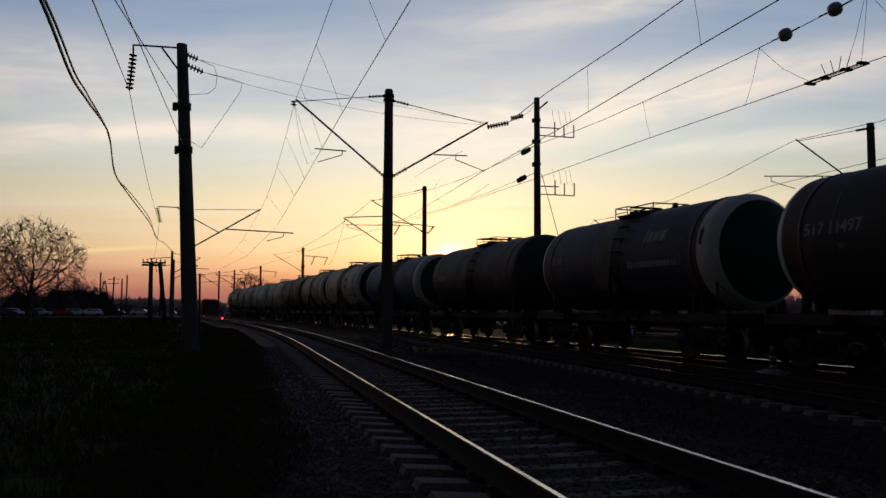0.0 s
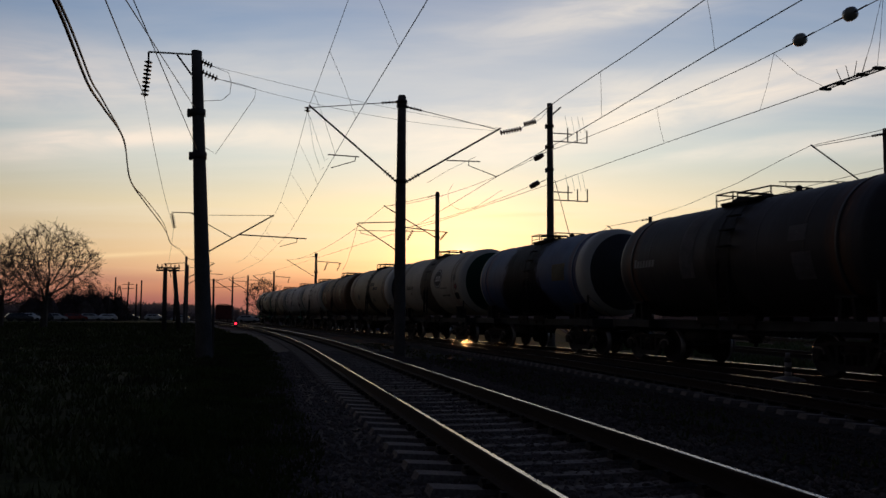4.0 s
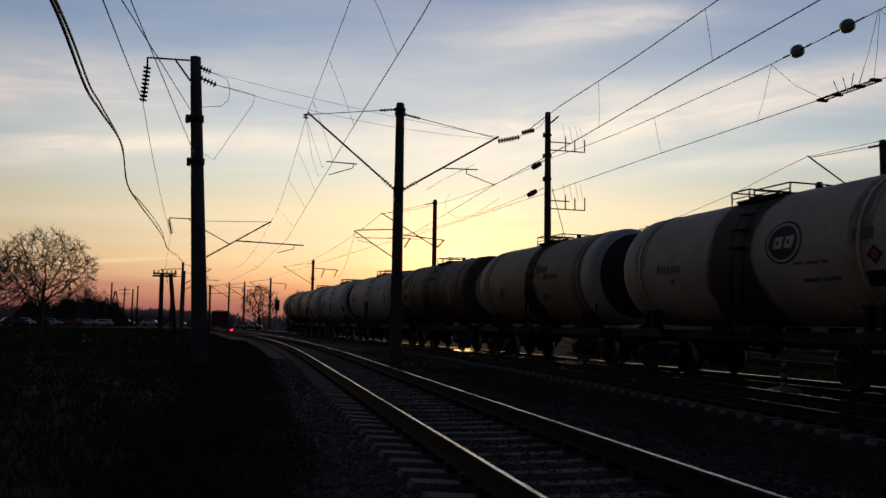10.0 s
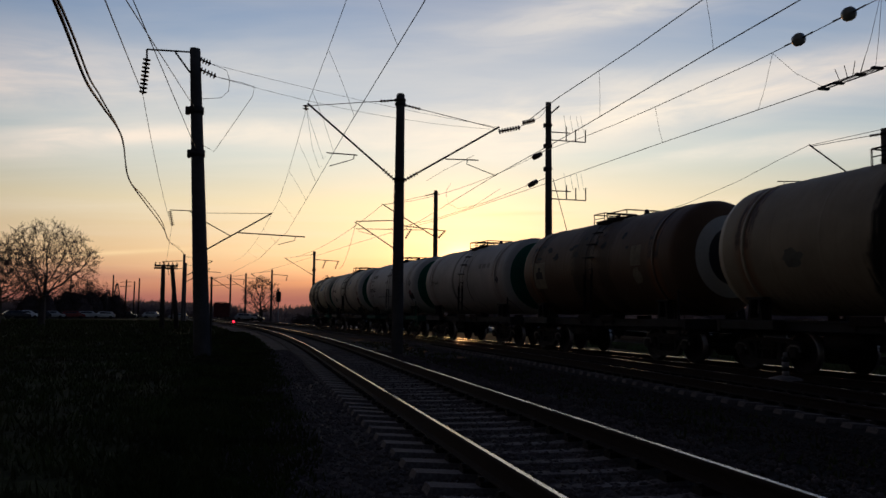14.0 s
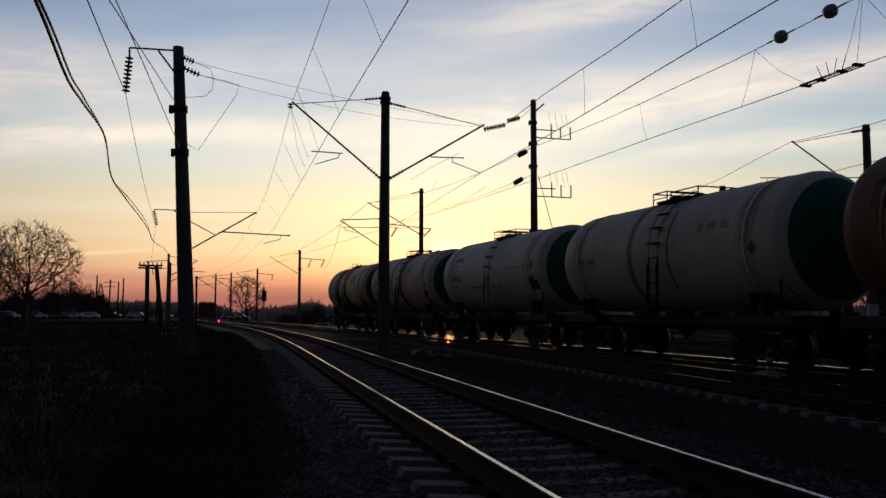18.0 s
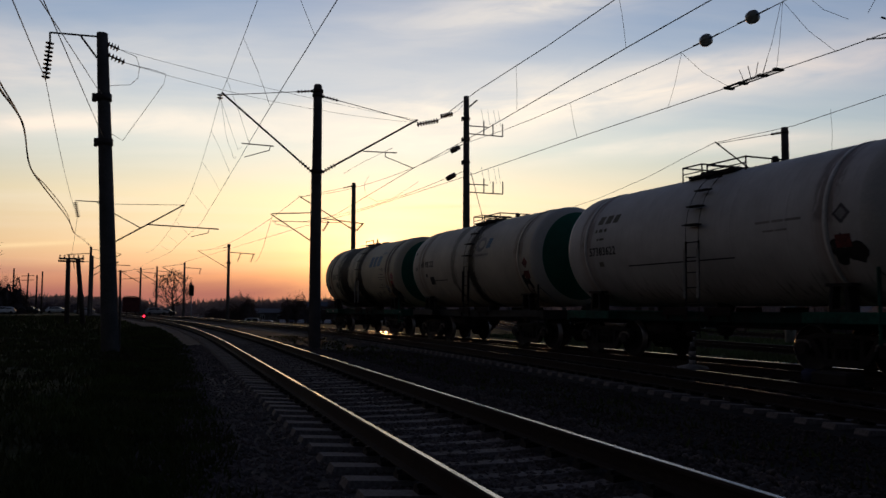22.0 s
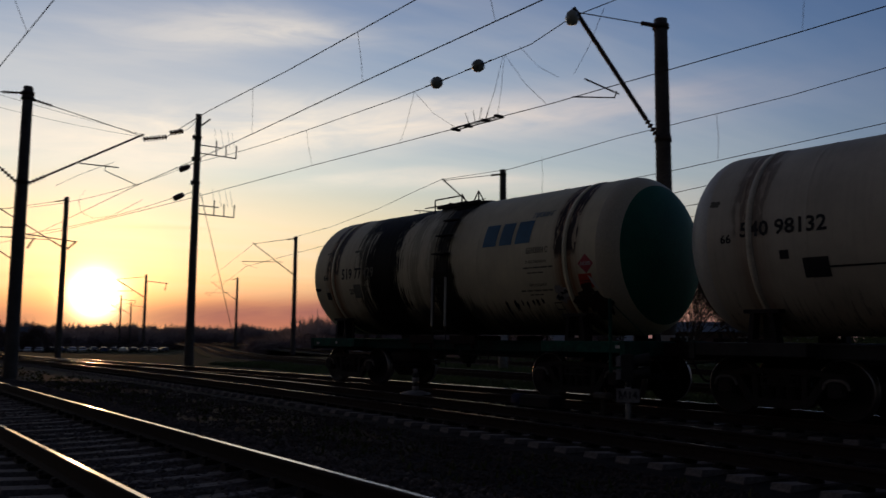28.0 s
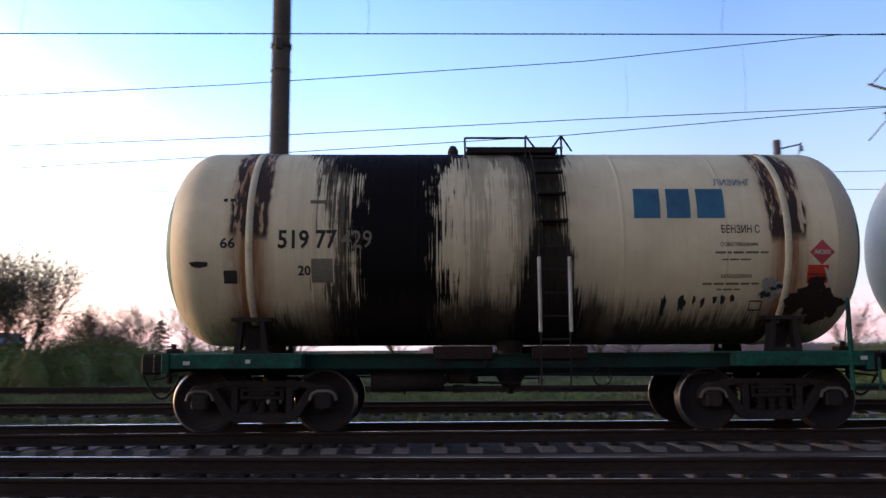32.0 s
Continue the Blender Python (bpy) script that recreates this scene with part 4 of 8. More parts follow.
        pts.append((1.28 + 0.14 * math.cos(a), -1.08, 0.83 + 0.14 * math.sin(a)))
    line("hand_wheel", pts, 0.014, BOGIE, w, sides=5)
    # end post with chains
    bm = bmesh.new()
    rod(bm, (4.98, -1.4, 0.62), (4.98, -1.4, 2.0), 0.035, sides=6)
    rod(bm, (4.98, -1.4, 1.95), (5.3, -0.6, 1.22), 0.01, sides=4)
    rod(bm, (4.98, -1.4, 0.7), (5.45, -1.4, 0.7), 0.02, sides=5)
    rod(bm, (5.4, -1.4, 0.6), (5.4, -1.4, 1.1), 0.02, sides=5)
    part("end_post", bm, BOGIE, w)
    # outlet
    bm = bmesh.new()
    lathe(bm, [(0.22, 1.42), (0.22, 1.3), (0.18, 1.2), (0.18, 1.0), (0.24, 0.94), (0.24, 0.82), (0.16, 0.7), (0.16, 0.64), (0.05, 0.62), (0.05, 0.54), (0.0, 0.54)], pose(-0.05, -0.3, 0), 14)
    part("outlet_valve", bm, BOGIE, w)
    # bogies
    for s in (-1, 1):
        bm = bmesh.new()
        box(bm, -0.22, 0.22, -1.08, 1.08, 0.55, 0.74, 0.03)
        rod(bm, (0, 0, 0.7), (0, 0, 0.9), 0.2, sides=16)
        bogie = part("bogie", bm, BOGIE, w)
        bogie.matrix_basis = pose(s * 3.9, 0, 0)
        for y in (-1.02, 1.02):
            part("side_frame", side_frame_bmesh(y), BOGIE, bogie)
            for x in (-0.17, 0.0, 0.17):
                part("spring", coil_bmesh(x, y, 0.31, 0.51), BOGIE, bogie)
            for x in (-0.925, 0.925):
                bm = bmesh.new()
                box(bm, x - 0.13, x + 0.13, y - 0.12, y + 0.12, 0.36, 0.6, 0.03)
                rod(bm, (x, y - 0.14, 0.478), (x, y + 0.14, 0.478), 0.11, sides=14)
                axle = part("axle_box", bm, BOGIE, bogie)
                bm = bmesh.new()
                arch = [(x + px, pz) for px, pz in ((-0.2, 0.5), (-0.17, 0.59), (-0.09, 0.635), (0.09, 0.635), (0.17, 0.59), (0.2, 0.5))]
                for (ax, az), (bx, bz) in zip(arch, arch[1:]):
                    rod(bm, (ax, y * 1.085, az), (bx, y * 1.085, bz), 0.026, sides=6)
                part("axle_adapter", bm, ADAPTER, axle, "rubbed pale axle adapter")
        for x in (-0.925, 0.925):
            ws = part("wheelset", wheelset_bmesh(), [WHEEL, TREAD], bogie)
            ws.matrix_basis = pose(x, 0, 0.478)
    return w

FRAME_GREEN = surface("dull_green_frame_paint", (0.008, 0.034, 0.026), 0.8, spec=0.12, grain=20, contrast=0.35, tint=(0.012, 0.016, 0.015), patch=1.2)
FRAME_BLACK = surface("sooty_frame_paint", (0.035, 0.033, 0.032), 0.75, spec=0.2, grain=20, contrast=0.3, tint=(0.022, 0.02, 0.02))
FRAME_BRIGHT = surface("worn_green_frame_paint", (0.013, 0.085, 0.06), 0.8, spec=0.15, grain=16, contrast=0.35, tint=(0.014, 0.04, 0.032), patch=2.4)
PALE_END = surface("pale_blue_white_end", (0.5, 0.49, 0.43), 0.55, grain=25, contrast=0.12, tint=(0.42, 0.43, 0.4), patch=1.0)
GREEN_END = surface("green_end_paint", (0.011, 0.115, 0.07), 0.6, spec=0.25, grain=25, contrast=0.2, tint=(0.011, 0.085, 0.055), patch=1.0)
DEEP_GREEN = surface("deep_green_end_paint", (0.006, 0.045, 0.03), 0.65, spec=0.2, grain=25, contrast=0.2, tint=(0.008, 0.03, 0.022), patch=1.0)
DARK_END = surface("black_end_paint", (0.03, 0.03, 0.035), 0.6, grain=25, contrast=0.2)
CREAM_END = surface("cream_end_paint", (0.5, 0.44, 0.3), 0.55, grain=25, contrast=0.12, tint=(0.45, 0.41, 0.31), patch=1.0)

# body, strap and end paints, label, for each wagon from the last one forward
SPECS = (
    dict(col=(0.67, 0.61, 0.42), stains=((-2.55, -1.2, 0.7, 1.0), (-2.85, -2.45, 0.6, 0.85), (-0.75, -0.5, 0.4, 0.35), (-0.1, 0.4, 0.6, 0.5), (0.2, 0.66, 0.25, 0.95, 0.3)), rust=1.0, grime=0.35, belly_shade=((-3.0, 1.5, 2.1), (1.4, 4.6, 1.85), (-4.4, -3.0, 1.85)), ends=(None, GREEN_END, CREAM_END, GREEN_END), frame=FRAME_GREEN,
         label="cream tank wagon with a wide black oil stain and green underframe"),
    dict(col=(0.58, 0.54, 0.43), stains=((-1.1, -0.8, 0.4, 0.6), (0.3, 0.85, 0.5, 0.9)), rust=0.45, ends=(PALE_END, PALE_END, PALE_END, GREEN_END), frame=FRAME_BLACK,
         label="cream tank wagon with a rusty strap and a green end"),
    dict(col=(0.58, 0.58, 0.55), stains=(), rust=0.4, ends=(PALE_END, PALE_END, PALE_END, GREEN_END), frame=FRAME_GREEN,
         label="grey-white tank wagon with a tall ladder and a green end"),
    dict(col=(0.5, 0.47, 0.42), stains=((-1.0, -0.8, 0.15, 0.6),), rust=0.4, ends=(CREAM_END, CREAM_END, PALE_END, GREEN_END), frame=FRAME_BLACK,
         label="pale tank wagon with a white ring round its dark green end"),
    dict(col=(0.13, 0.075, 0.04), stains=((-0.9, 0.3, 0.6, 0.6), (0.9, 1.6, 0.4, 0.35), (-3.9, -3.5, 0.4, 0.5)), rust=0.9, ends=(None, DARK_END, None, DARK_END), ring=PALE_END, frame=FRAME_BLACK,
         label="rusty brown tank wagon with faded pale patches"),
    dict(col=(0.36, 0.3, 0.2), stains=((-0.15, 0.55, 0.35, 0.95, 0.3), (3.6, 4.1, 0.2, 0.35)), rust=0.8, ends=(CREAM_END, CREAM_END, PALE_END, DARK_END), band=PALE_END, frame=FRAME_BLACK,
         label="beige tank wagon with a black oil stain by the ladder"),
    dict(col=(0.5, 0.46, 0.37), stains=((-0.75, 0.85, 0.3, 0.9, 0.3),), rust=0.5, ends=(CREAM_END, CREAM_END, PALE_END, DEEP_GREEN), frame=FRAME_BLACK, oil=(0.05, 0.032, 0.024),
         label="cream tank wagon with a brown stain and a round emblem"),
    dict(col=(0.04, 0.085, 0.2), stains=((-1.9, 1.0, 0.7, 0.97, 0.9),), rust=0.3, ends=(PALE_END, DARK_END, PALE_END, DARK_END), band=PALE_END, slim=True, frame=FRAME_BLACK,
         label="blue tank wagon with a wide black stain and a pale ring"),
    dict(col=(0.035, 0.03, 0.034), stains=((-0.4, 0.6, 0.4, 0.7),), rust=0.5, ends=(DARK_END, DARK_END, DARK_END, DARK_END), slim=True, frame=FRAME_BLACK,
         label="black tank wagon with white numbers and a greyed band"),
    dict(col=(0.04, 0.04, 0.075), stains=((0.0, 0.5, 0.3, 0.6),), rust=0.4, ends=(PALE_END, DARK_END, PALE_END, DEEP_GREEN), band=PALE_END, slim=True, frame=FRAME_BLACK,
         label="dark blue tank wagon with grey band and wide pale ring"),
    dict(col=(0.04, 0.034, 0.034), stains=(), rust=0.3, ends=(PALE_END, DARK_END, DARK_END, DARK_END), slim=True, frame=FRAME_BLACK,
         label="black tank wagon with a pale ring at its end"),
    dict(col=(0.04, 0.036, 0.036), stains=(), rust=0.3, ends=(DARK_END, DARK_END, DARK_END, DARK_END), slim=True, frame=FRAME_BLACK,
         label="black tank wagon with plain sides"),
)


def bars(name, wagon, x, z, widths, height, material, label=""):
    """Unreadable small print: short bars in a row."""
    for wd in widths:
        patch(name, wagon, x, x + wd, z, z + height, material, label)
        x += wd + height * 0.8


def marks(name, wagon, x, z, widths, height, material, label="", gap=0.045, lean=0.05):
    """Lettering that is not spelt out: a row of upright leaning bars, one to a character."""
    for k, wd in enumerate(widths):
        patch(name, wagon, x, x + wd, z, z + height * (1.0 if k == 0 else 0.82), material, label, lean=lean)
        x += wd + gap


def ring(n=28, inner=0.0):
    return [(math.cos(2 * math.pi * i / n), math.sin(2 * math.pi * i / n)) for i in range(n)]


def ragged(n, seed, rough=0.28):
    """An uneven round outline."""
    out = []
    for i in range(n):
        a = 2 * math.pi * i / n
        r = 1 + rough * (noise.noise((math.cos(a) * 1.6, math.sin(a) * 1.6, seed)) + 0.6 * noise.noise((math.cos(a) * 5, math.sin(a) * 5, seed)))
        out.append((r * math.cos(a), r * math.sin(a)))
    return out


def dress(i, w):
    """Lettering, plates and emblems of one wagon."""
    L = lettering
    if i == 0:
        # bank emblem: three blue blocks
        for x, wd in ((1.72, 0.4), (2.22, 0.36), (2.68, 0.42)):
            patch("emblem_block", w, x, x + wd, 3.2, 3.68, BLUE_PAINT, "blue painted emblem block", lean=0.03)
        L("stencil_word", w, "ЛИЗИНГ", 3.02, 3.74, 0.11, BLUE_PAINT, "blue stencilled word", wide=0.92, bold=0.008)
        L("stencil_word", w, "БЕНЗИН С", 3.02, 2.97, 0.12, BLACK_PAINT, "black stencilled word", wide=0.7, bold=0.012)
        L("stencil_word", w, "СОБСТВЕННИК", 3.0, 2.77, 0.055, BLACK_PAINT, wide=1.0, bold=0.01)
        bars("small_print", w, 2.93, 2.66, (0.16, 0.06, 0.16, 0.2, 0.12), 0.032, GREY_PAINT)
        bars("small_print", w, 3.03, 2.56, (0.1, 0.14, 0.16), 0.025, GREY_PAINT)
        L("stencil_word", w, "АРЕНДОВАН", 3.02, 2.3, 0.055, BLACK_PAINT, wide=1.0, bold=0.01)
        bars("small_print", w, 2.76, 2.2, (0.14, 0.16, 0.2, 0.14, 0.12), 0.032, GREY_PAINT)
        bars("small_print", w, 2.98, 2.12, (0.08, 0.14, 0.1), 0.025, GREY_PAINT)
        L("wagon_number", w, "519 77", -3.62, 2.76, 0.27, BLACK_PAINT, "black stencilled wagon number", wide=0.84)
        L("wagon_number", w, "429", -2.68, 2.76, 0.27, GREY_PAINT, "grey number half lost in oil", wide=0.84, bold=0.01)
        L("stencil_number", w, "66", -4.47, 2.76, 0.15, BLACK_PAINT, wide=1.1)
        L("stencil_number", w, "20", -3.32, 2.36, 0.14, BLACK_PAINT)
        patch("stencil_patch", w, -3.12, -2.8, 2.25, 2.6, GREY_PAINT, "grey painted-over stencil patch")
        patch("stencil_patch", w, -4.42, -4.22, 2.24, 2.43, BLACK_PAINT, "small black square")
        patch("stencil_patch", w, -4.42, -4.28, 2.47, 2.57, CREAM_END)
        bars("small_print", w, -4.45, 3.47, (0.06, 0.08, 0.06), 0.05, BLACK_PAINT, "small works emblem")
        bars("small_print", w, -3.15, 3.44, (0.26,), 0.055, GREY_PAINT)
        # hazard plates on the forward end
        blob("hazard_diamond", w, ((0, 1), (1, 0), (0, -1), (-1, 0)), 4.55, 2.68, 0.19, 0.19, PINK_PAINT, "faded red hazard diamond")
        L("hazard_text", w, "АК305", 4.42, 2.65, 0.065, WHITE_PAINT, out=0.011)
        patch("hazard_plate", w, 4.34, 4.66, 2.22, 2.49, RED_PAINT, "torn orange-red hazard plate")
        patch("hazard_plate_line", w, 4.34, 4.66, 2.345, 2.36, BLACK_PAINT, out=0.01)
        L("hazard_text", w, "120", 4.38, 2.235, 0.085, BLACK_PAINT, out=0.011)
        blob("torn_corner", w, ((-0.4, 1), (0.1, 0.7), (1, -1)), 4.64, 2.3, 0.15, 0.16, WHITE_PAINT, "torn white corner of the plate", out=0.02)
        rng = random.Random(2)
        tar = surface("tar_smear", (0.03, 0.017, 0.013), 0.6, grain=12, contrast=0.6)
        for k in range(26):
            q = rng.uniform(0.04, 0.13)
            blob("tar_smear", w, ragged(22, k * 1.7, 0.45), 4.54 + max(-0.36, min(0.36, rng.gauss(0, 0.18))), 1.97 + max(-0.24, min(0.24, rng.gauss(0, 0.13))), q * 1.2, q, tar, "dark tar smear under the plates", out=0.006 + 0.0007 * k)
        bare = surface("bare_scraped_metal", (0.3, 0.3, 0.29), 0.5, 0.3, grain=14, contrast=0.5, bump=0.3)
        blob("peeled_patch", w, ragged(70, 5.0, 0.75), 3.82, 2.12, 0.2, 0.15, bare, "scraped pale bare metal patch")
        for dx, dz, q in ((-0.1, -0.07, 0.05), (0.12, 0.05, 0.04), (0.02, 0.02, 0.03)):
            blob("scratch", w, ragged(30, 9.0 + dx, 0.8), 3.82 + dx, 2.12 + dz, q * 1.4, q, BLACK_PAINT, out=0.01)
        for x0, x1, z0, z1 in ((3.52, 3.72, 1.99, 2.0), (3.52, 3.72, 1.86, 1.87), (3.52, 3.535, 1.87, 1.99), (3.705, 3.72, 1.87, 1.99), (3.6, 3.615, 1.8, 1.86)):
            patch("stencil_frame", w, x0, x1, z0 - 0.04, z1 - 0.03, BLACK_PAINT)
        for k, (x, wd) in enumerate(((2.2, 0.07), (2.47, 0.09), (2.66, 0.04), (2.8, 0.06), (2.98, 0.05), (3.1, 0.07), (3.24, 0.05))):
            blob("tar_drip", w, ragged(28, 3.0 + k, 0.7), x, 1.97 - 0.06 * (k < 2) + rng.uniform(-0.03, 0.03), wd * 0.6, 0.13 if k < 2 else 0.06, BLACK_PAINT, "short black tar drip")
        blob("bent_hook", w, ragged(24, 7.0, 0.4), -4.78, 2.52, 0.13, 0.05, BLACK_PAINT, "small dark bracket stub")
        for x, zz, q in ((-4.95, 1.06, 0.05), (-4.05, 1.08, 0.035), (5.16, 1.09, 0.05)):
            bm = bmesh.new()
            box(bm, x - q, x + q, -1.432, -1.424, zz - 0.02, zz + 0.035)
            part("frame_mark", bm, WHITE_PAINT, w, "small white painted mark")
        # ragged tail of the frame number
        L("frame_number", w, "51977429", 2.1, 1.06, 0.1, GREY_PAINT)
        ob = w.children[-1]
        for v in ob.data.vertices:
            v.co.y = -1.108
    elif i == 1:
        L("wagon_number", w, "540 98132", -4.2, 2.9, 0.24, BLACK_PAINT, "black stencilled wagon number")
        L("stencil_number", w, "66", -4.55, 2.82, 0.14, BLACK_PAINT)
        patch("stencil_patch", w, -3.55, -3.4, 2.5, 2.64, BLACK_PAINT)
        patch("stencil_patch", w, -3.2, -2.8, 2.2, 2.5, BLACK_PAINT)
        blob("emblem", w, ring(), 1.25, 3.5, 0.36, 0.26, FAINT_GREY, "worn grey ring emblem")
        blob("emblem_core", w, ring(), 1.32, 3.5, 0.2, 0.14, CREAM_END, out=0.01)
        patch("emblem_block", w, 1.7, 2.0, 3.34, 3.68, BLUE_PAINT, "blue painted emblem block", lean=0.05)
        marks("company_mark", w, 0.75, 3.08, (0.1, 0.1, 0.12, 0.1, 0.1, 0.12, 0.1, 0.1, 0.1), 0.1, FAINT_GREY, "faint grey lettering shown as bars", gap=0.03)
        patch("tar_line", w, -3.0, -1.6, 2.33, 2.36, BLACK_PAINT, "thin black line along the tank")
        blob("hazard_diamond", w, ((0, 1), (1, 0), (0, -1), (-1, 0)), 4.45, 2.7, 0.18, 0.18, DULL_RED)
        patch("hazard_plate", w, 4.3, 4.62, 2.2, 2.45, DULL_RED)
        blob("tar_smear", w, ragged(26, 6.0, 0.6), 4.3, 2.1, 0.3, 0.28, FRAME_BLACK, "dark smear under the plates")
        for x, z in ((-4.7, 3.5), (4.0, 3.3)):
            blob("rust_spot", w, ragged(18, x, 0.5), x, z, 0.1, 0.06, GREY_PAINT)
    elif i == 2:
        for k, wd in enumerate((0.24, 0.26, 0.24)):
            patch("emblem_block", w, -3.6 + k * 0.34, -3.6 + k * 0.34 + wd, 3.52, 3.74, GREY_PAINT, "grey painted emblem block", lean=0.06)
        bars("small_print", w, -3.62, 3.3, (0.1, 0.16, 0.12), 0.09, GREY_PAINT)
        bars("small_print", w, -3.5, 3.08, (0.08, 0.2), 0.06, GREY_PAINT)
        L("wagon_number", w, "57383622", -3.85, 2.68, 0.22, BLACK_PAINT, "black stencilled wagon number")
        patch("stencil_patch", w, -3.45, -3.25, 2.38, 2.5, GREY_PAINT)
        bars("small_print", w, 2.3, 2.98, (0.4, 0.3, 0.4), 0.05, FAINT_GREY)
        bars("small_print", w, 2.5, 2.8, (0.3, 0.3), 0.04, FAINT_GREY)
        blob("hazard_diamond", w, ((0, 1), (1, 0), (0, -1), (-1, 0)), 4.4, 3.0, 0.2, 0.2, SOOT_GREY)
        blob("hazard_core", w, ((0, 1), (1, 0), (0, -1), (-1, 0)), 4.4, 3.0, 0.12, 0.12, FADED_WHITE, out=0.01)
        patch("hazard_plate", w, 4.22, 4.56, 2.38, 2.62, DULL_RED)
        blob("tar_smear", w, ragged(26, 9.0, 0.6), 4.4, 2.3, 0.34, 0.26, FRAME_BLACK, "dark smear under the plates")
        patch("tar_line", w, -2.2, 1.6, 2.33, 2.36, BLACK_PAINT, "thin black line along the tank")
    elif i == 3:
        L("wagon_number", w, "570 5444", -4.0, 2.75, 0.2, GREY_PAINT, "grey stencilled wagon number")
        bars("small_print", w, 2.2, 3.3, (0.25, 0.35, 0.3), 0.2, FAINT_GREY)
        patch("tar_line", w, 0.95, 1.01, 1.9, 4.0, FRAME_BLACK, "narrow black run down the side")
        blob("hazard_diamond", w, ((0, 1), (1, 0), (0, -1), (-1, 0)), 4.3, 2.75, 0.18, 0.18, SOOT_GREY)
    elif i == 4:
        patch("faded_patch", w, -4.0, -3.05, 2.25, 3.2, FADED_TAN, "faded pale repaint patch")
        patch("painted_mark", w, -3.8, -3.25, 2.6, 2.85, FRAME_BLACK, "dark block mark on the pale patch", out=0.01)
        patch("painted_mark", w, -3.62, -3.42, 2.85, 3.02, FRAME_BLACK, out=0.01)
        patch("faded_patch", w, 2.85, 3.4, 2.75, 3.35, FADED_TAN)
        blob("torn_plate", w, ragged(18, 4.0, 0.4), 3.12, 2.45, 0.22, 0.26, FADED_TAN, "torn pale hazard plate")
        rng = random.Random(44)
        for k in range(16):
            blob("dark_flake", w, ragged(16, k * 2.3, 0.6), rng.uniform(-4.2, 3.9), rng.uniform(3.3, 3.9), rng.uniform(0.05, 0.22), rng.uniform(0.04, 0.12), FRAME_BLACK, "dark bare flake in the rust", out=0.006 + 0.0004 * k)
    elif i == 5:
        marks("company_mark", w, 0.75, 3.18, (0.2, 0.13, 0.16, 0.12, 0.13), 0.26, BLACK_PAINT, "black company lettering shown as bars")
        marks("company_mark", w, 1.45, 2.92, (0.17, 0.13, 0.14, 0.13, 0.14, 0.13), 0.22, BLACK_PAINT)
        patch("stencil_patch", w, 0.25, 0.33, 2.7, 3.0, BLACK_PAINT, lean=0.05)
        blob("dark_flake", w, ragged(20, 2.0, 0.5), -2.4, 2.55, 0.3, 0.2, GREY_PAINT, "worn grey patch")
        patch("stencil_patch", w, 1.2, 1.8, 2.2, 2.4, GREY_PAINT)
        blob("hazard_diamond", w, ((0, 1), (1, 0), (0, -1), (-1, 0)), 3.95, 2.75, 0.17, 0.17, GREY_PAINT)
    elif i == 6:
        blob("emblem", w, ring(), 1.9, 3.15, 0.58, 0.48, BLACK_PAINT, "round dark emblem with a pale ring")
        blob("emblem_ring", w, ring(), 1.9, 3.15, 0.52, 0.43, WHITE_PAINT, out=0.009)
        blob("emblem_core", w, ring(), 1.9, 3.15, 0.46, 0.38, BLACK_PAINT, out=0.012)
        for x in (1.6, 1.94):
            patch("emblem_block", w, x, x + 0.26, 3.02, 3.28, WHITE_PAINT, out=0.015, lean=0.06)
            patch("emblem_gap", w, x + 0.1, x + 0.18, 3.1, 3.2, BLACK_PAINT, out=0.018)
        marks("wagon_number", w, -3.15, 2.7, (0.13, 0.1, 0.13, 0.13, 0.12, 0.12, 0.13), 0.24, GREY_PAINT, "grey worn wagon number")
        patch("stencil_patch", w, -2.5, -2.35, 2.42, 2.55, GREY_PAINT)
        bars("small_print", w, 2.2, 2.62, (0.3, 0.4, 0.2), 0.07, GREY_PAINT)
        bars("small_print", w, 2.4, 2.25, (0.5, 0.5), 0.08, GREY_PAINT)
        patch("stencil_patch", w, 3.85, 4.4, 3.0, 3.25, GREY_PAINT)
        blob("hazard_diamond", w, ((0, 1), (1, 0), (0, -1), (-1, 0)), 4.4, 2.7, 0.2, 0.2, BLACK_PAINT)
        blob("hazard_core", w, ((0, 1), (1, 0), (0, -1), (-1, 0)), 4.4, 2.7, 0.11, 0.11, PINK_PAINT, out=0.01)
        patch("hazard_plate", w, 4.1, 4.6, 2.1, 2.4, FRAME_BLACK)
    elif i == 7:
        patch("faded_patch", w, 2.45, 3.45, 2.55, 3.15, OLIVE_FADE, "faded olive repaint patch")
    elif i == 8:
        marks("wagon_number", w, -3.9, 2.7, (0.1, 0.12, 0.1, 0.12, 0.11, 0.12, 0.11), 0.24, FADED_WHITE, "white worn wagon number")
        patch("grey_band", w, -1.55, -0.95, 2.3, 4.05, SOOT_GREY, "greyed worn band")
        patch("faded_patch", w, 2.6, 3.15, 2.95, 3.3, SOOT_GREY)
        patch("faded_patch", w, 2.7, 3.3, 2.1, 2.7, SOOT_GREY)
    elif i == 9:
        marks("company_mark", w, 0.95, 2.5, (0.15, 0.12, 0.14, 0.12, 0.16, 0.12, 0.12, 0.13, 0.12, 0.16, 0.12, 0.12, 0.13, 0.13, 0.12), 0.2, FADED_WHITE, "white company lettering shown as bars", gap=0.035)
        marks("emblem_block", w, 1.75, 3.2, (0.1, 0.22, 0.26, 0.24), 0.36, FADED_WHITE, "white painted emblem block", gap=0.06, lean=0.1)
        blob("emblem", w, ring(), 2.25, 3.12, 0.3, 0.12, SOOT_GREY)
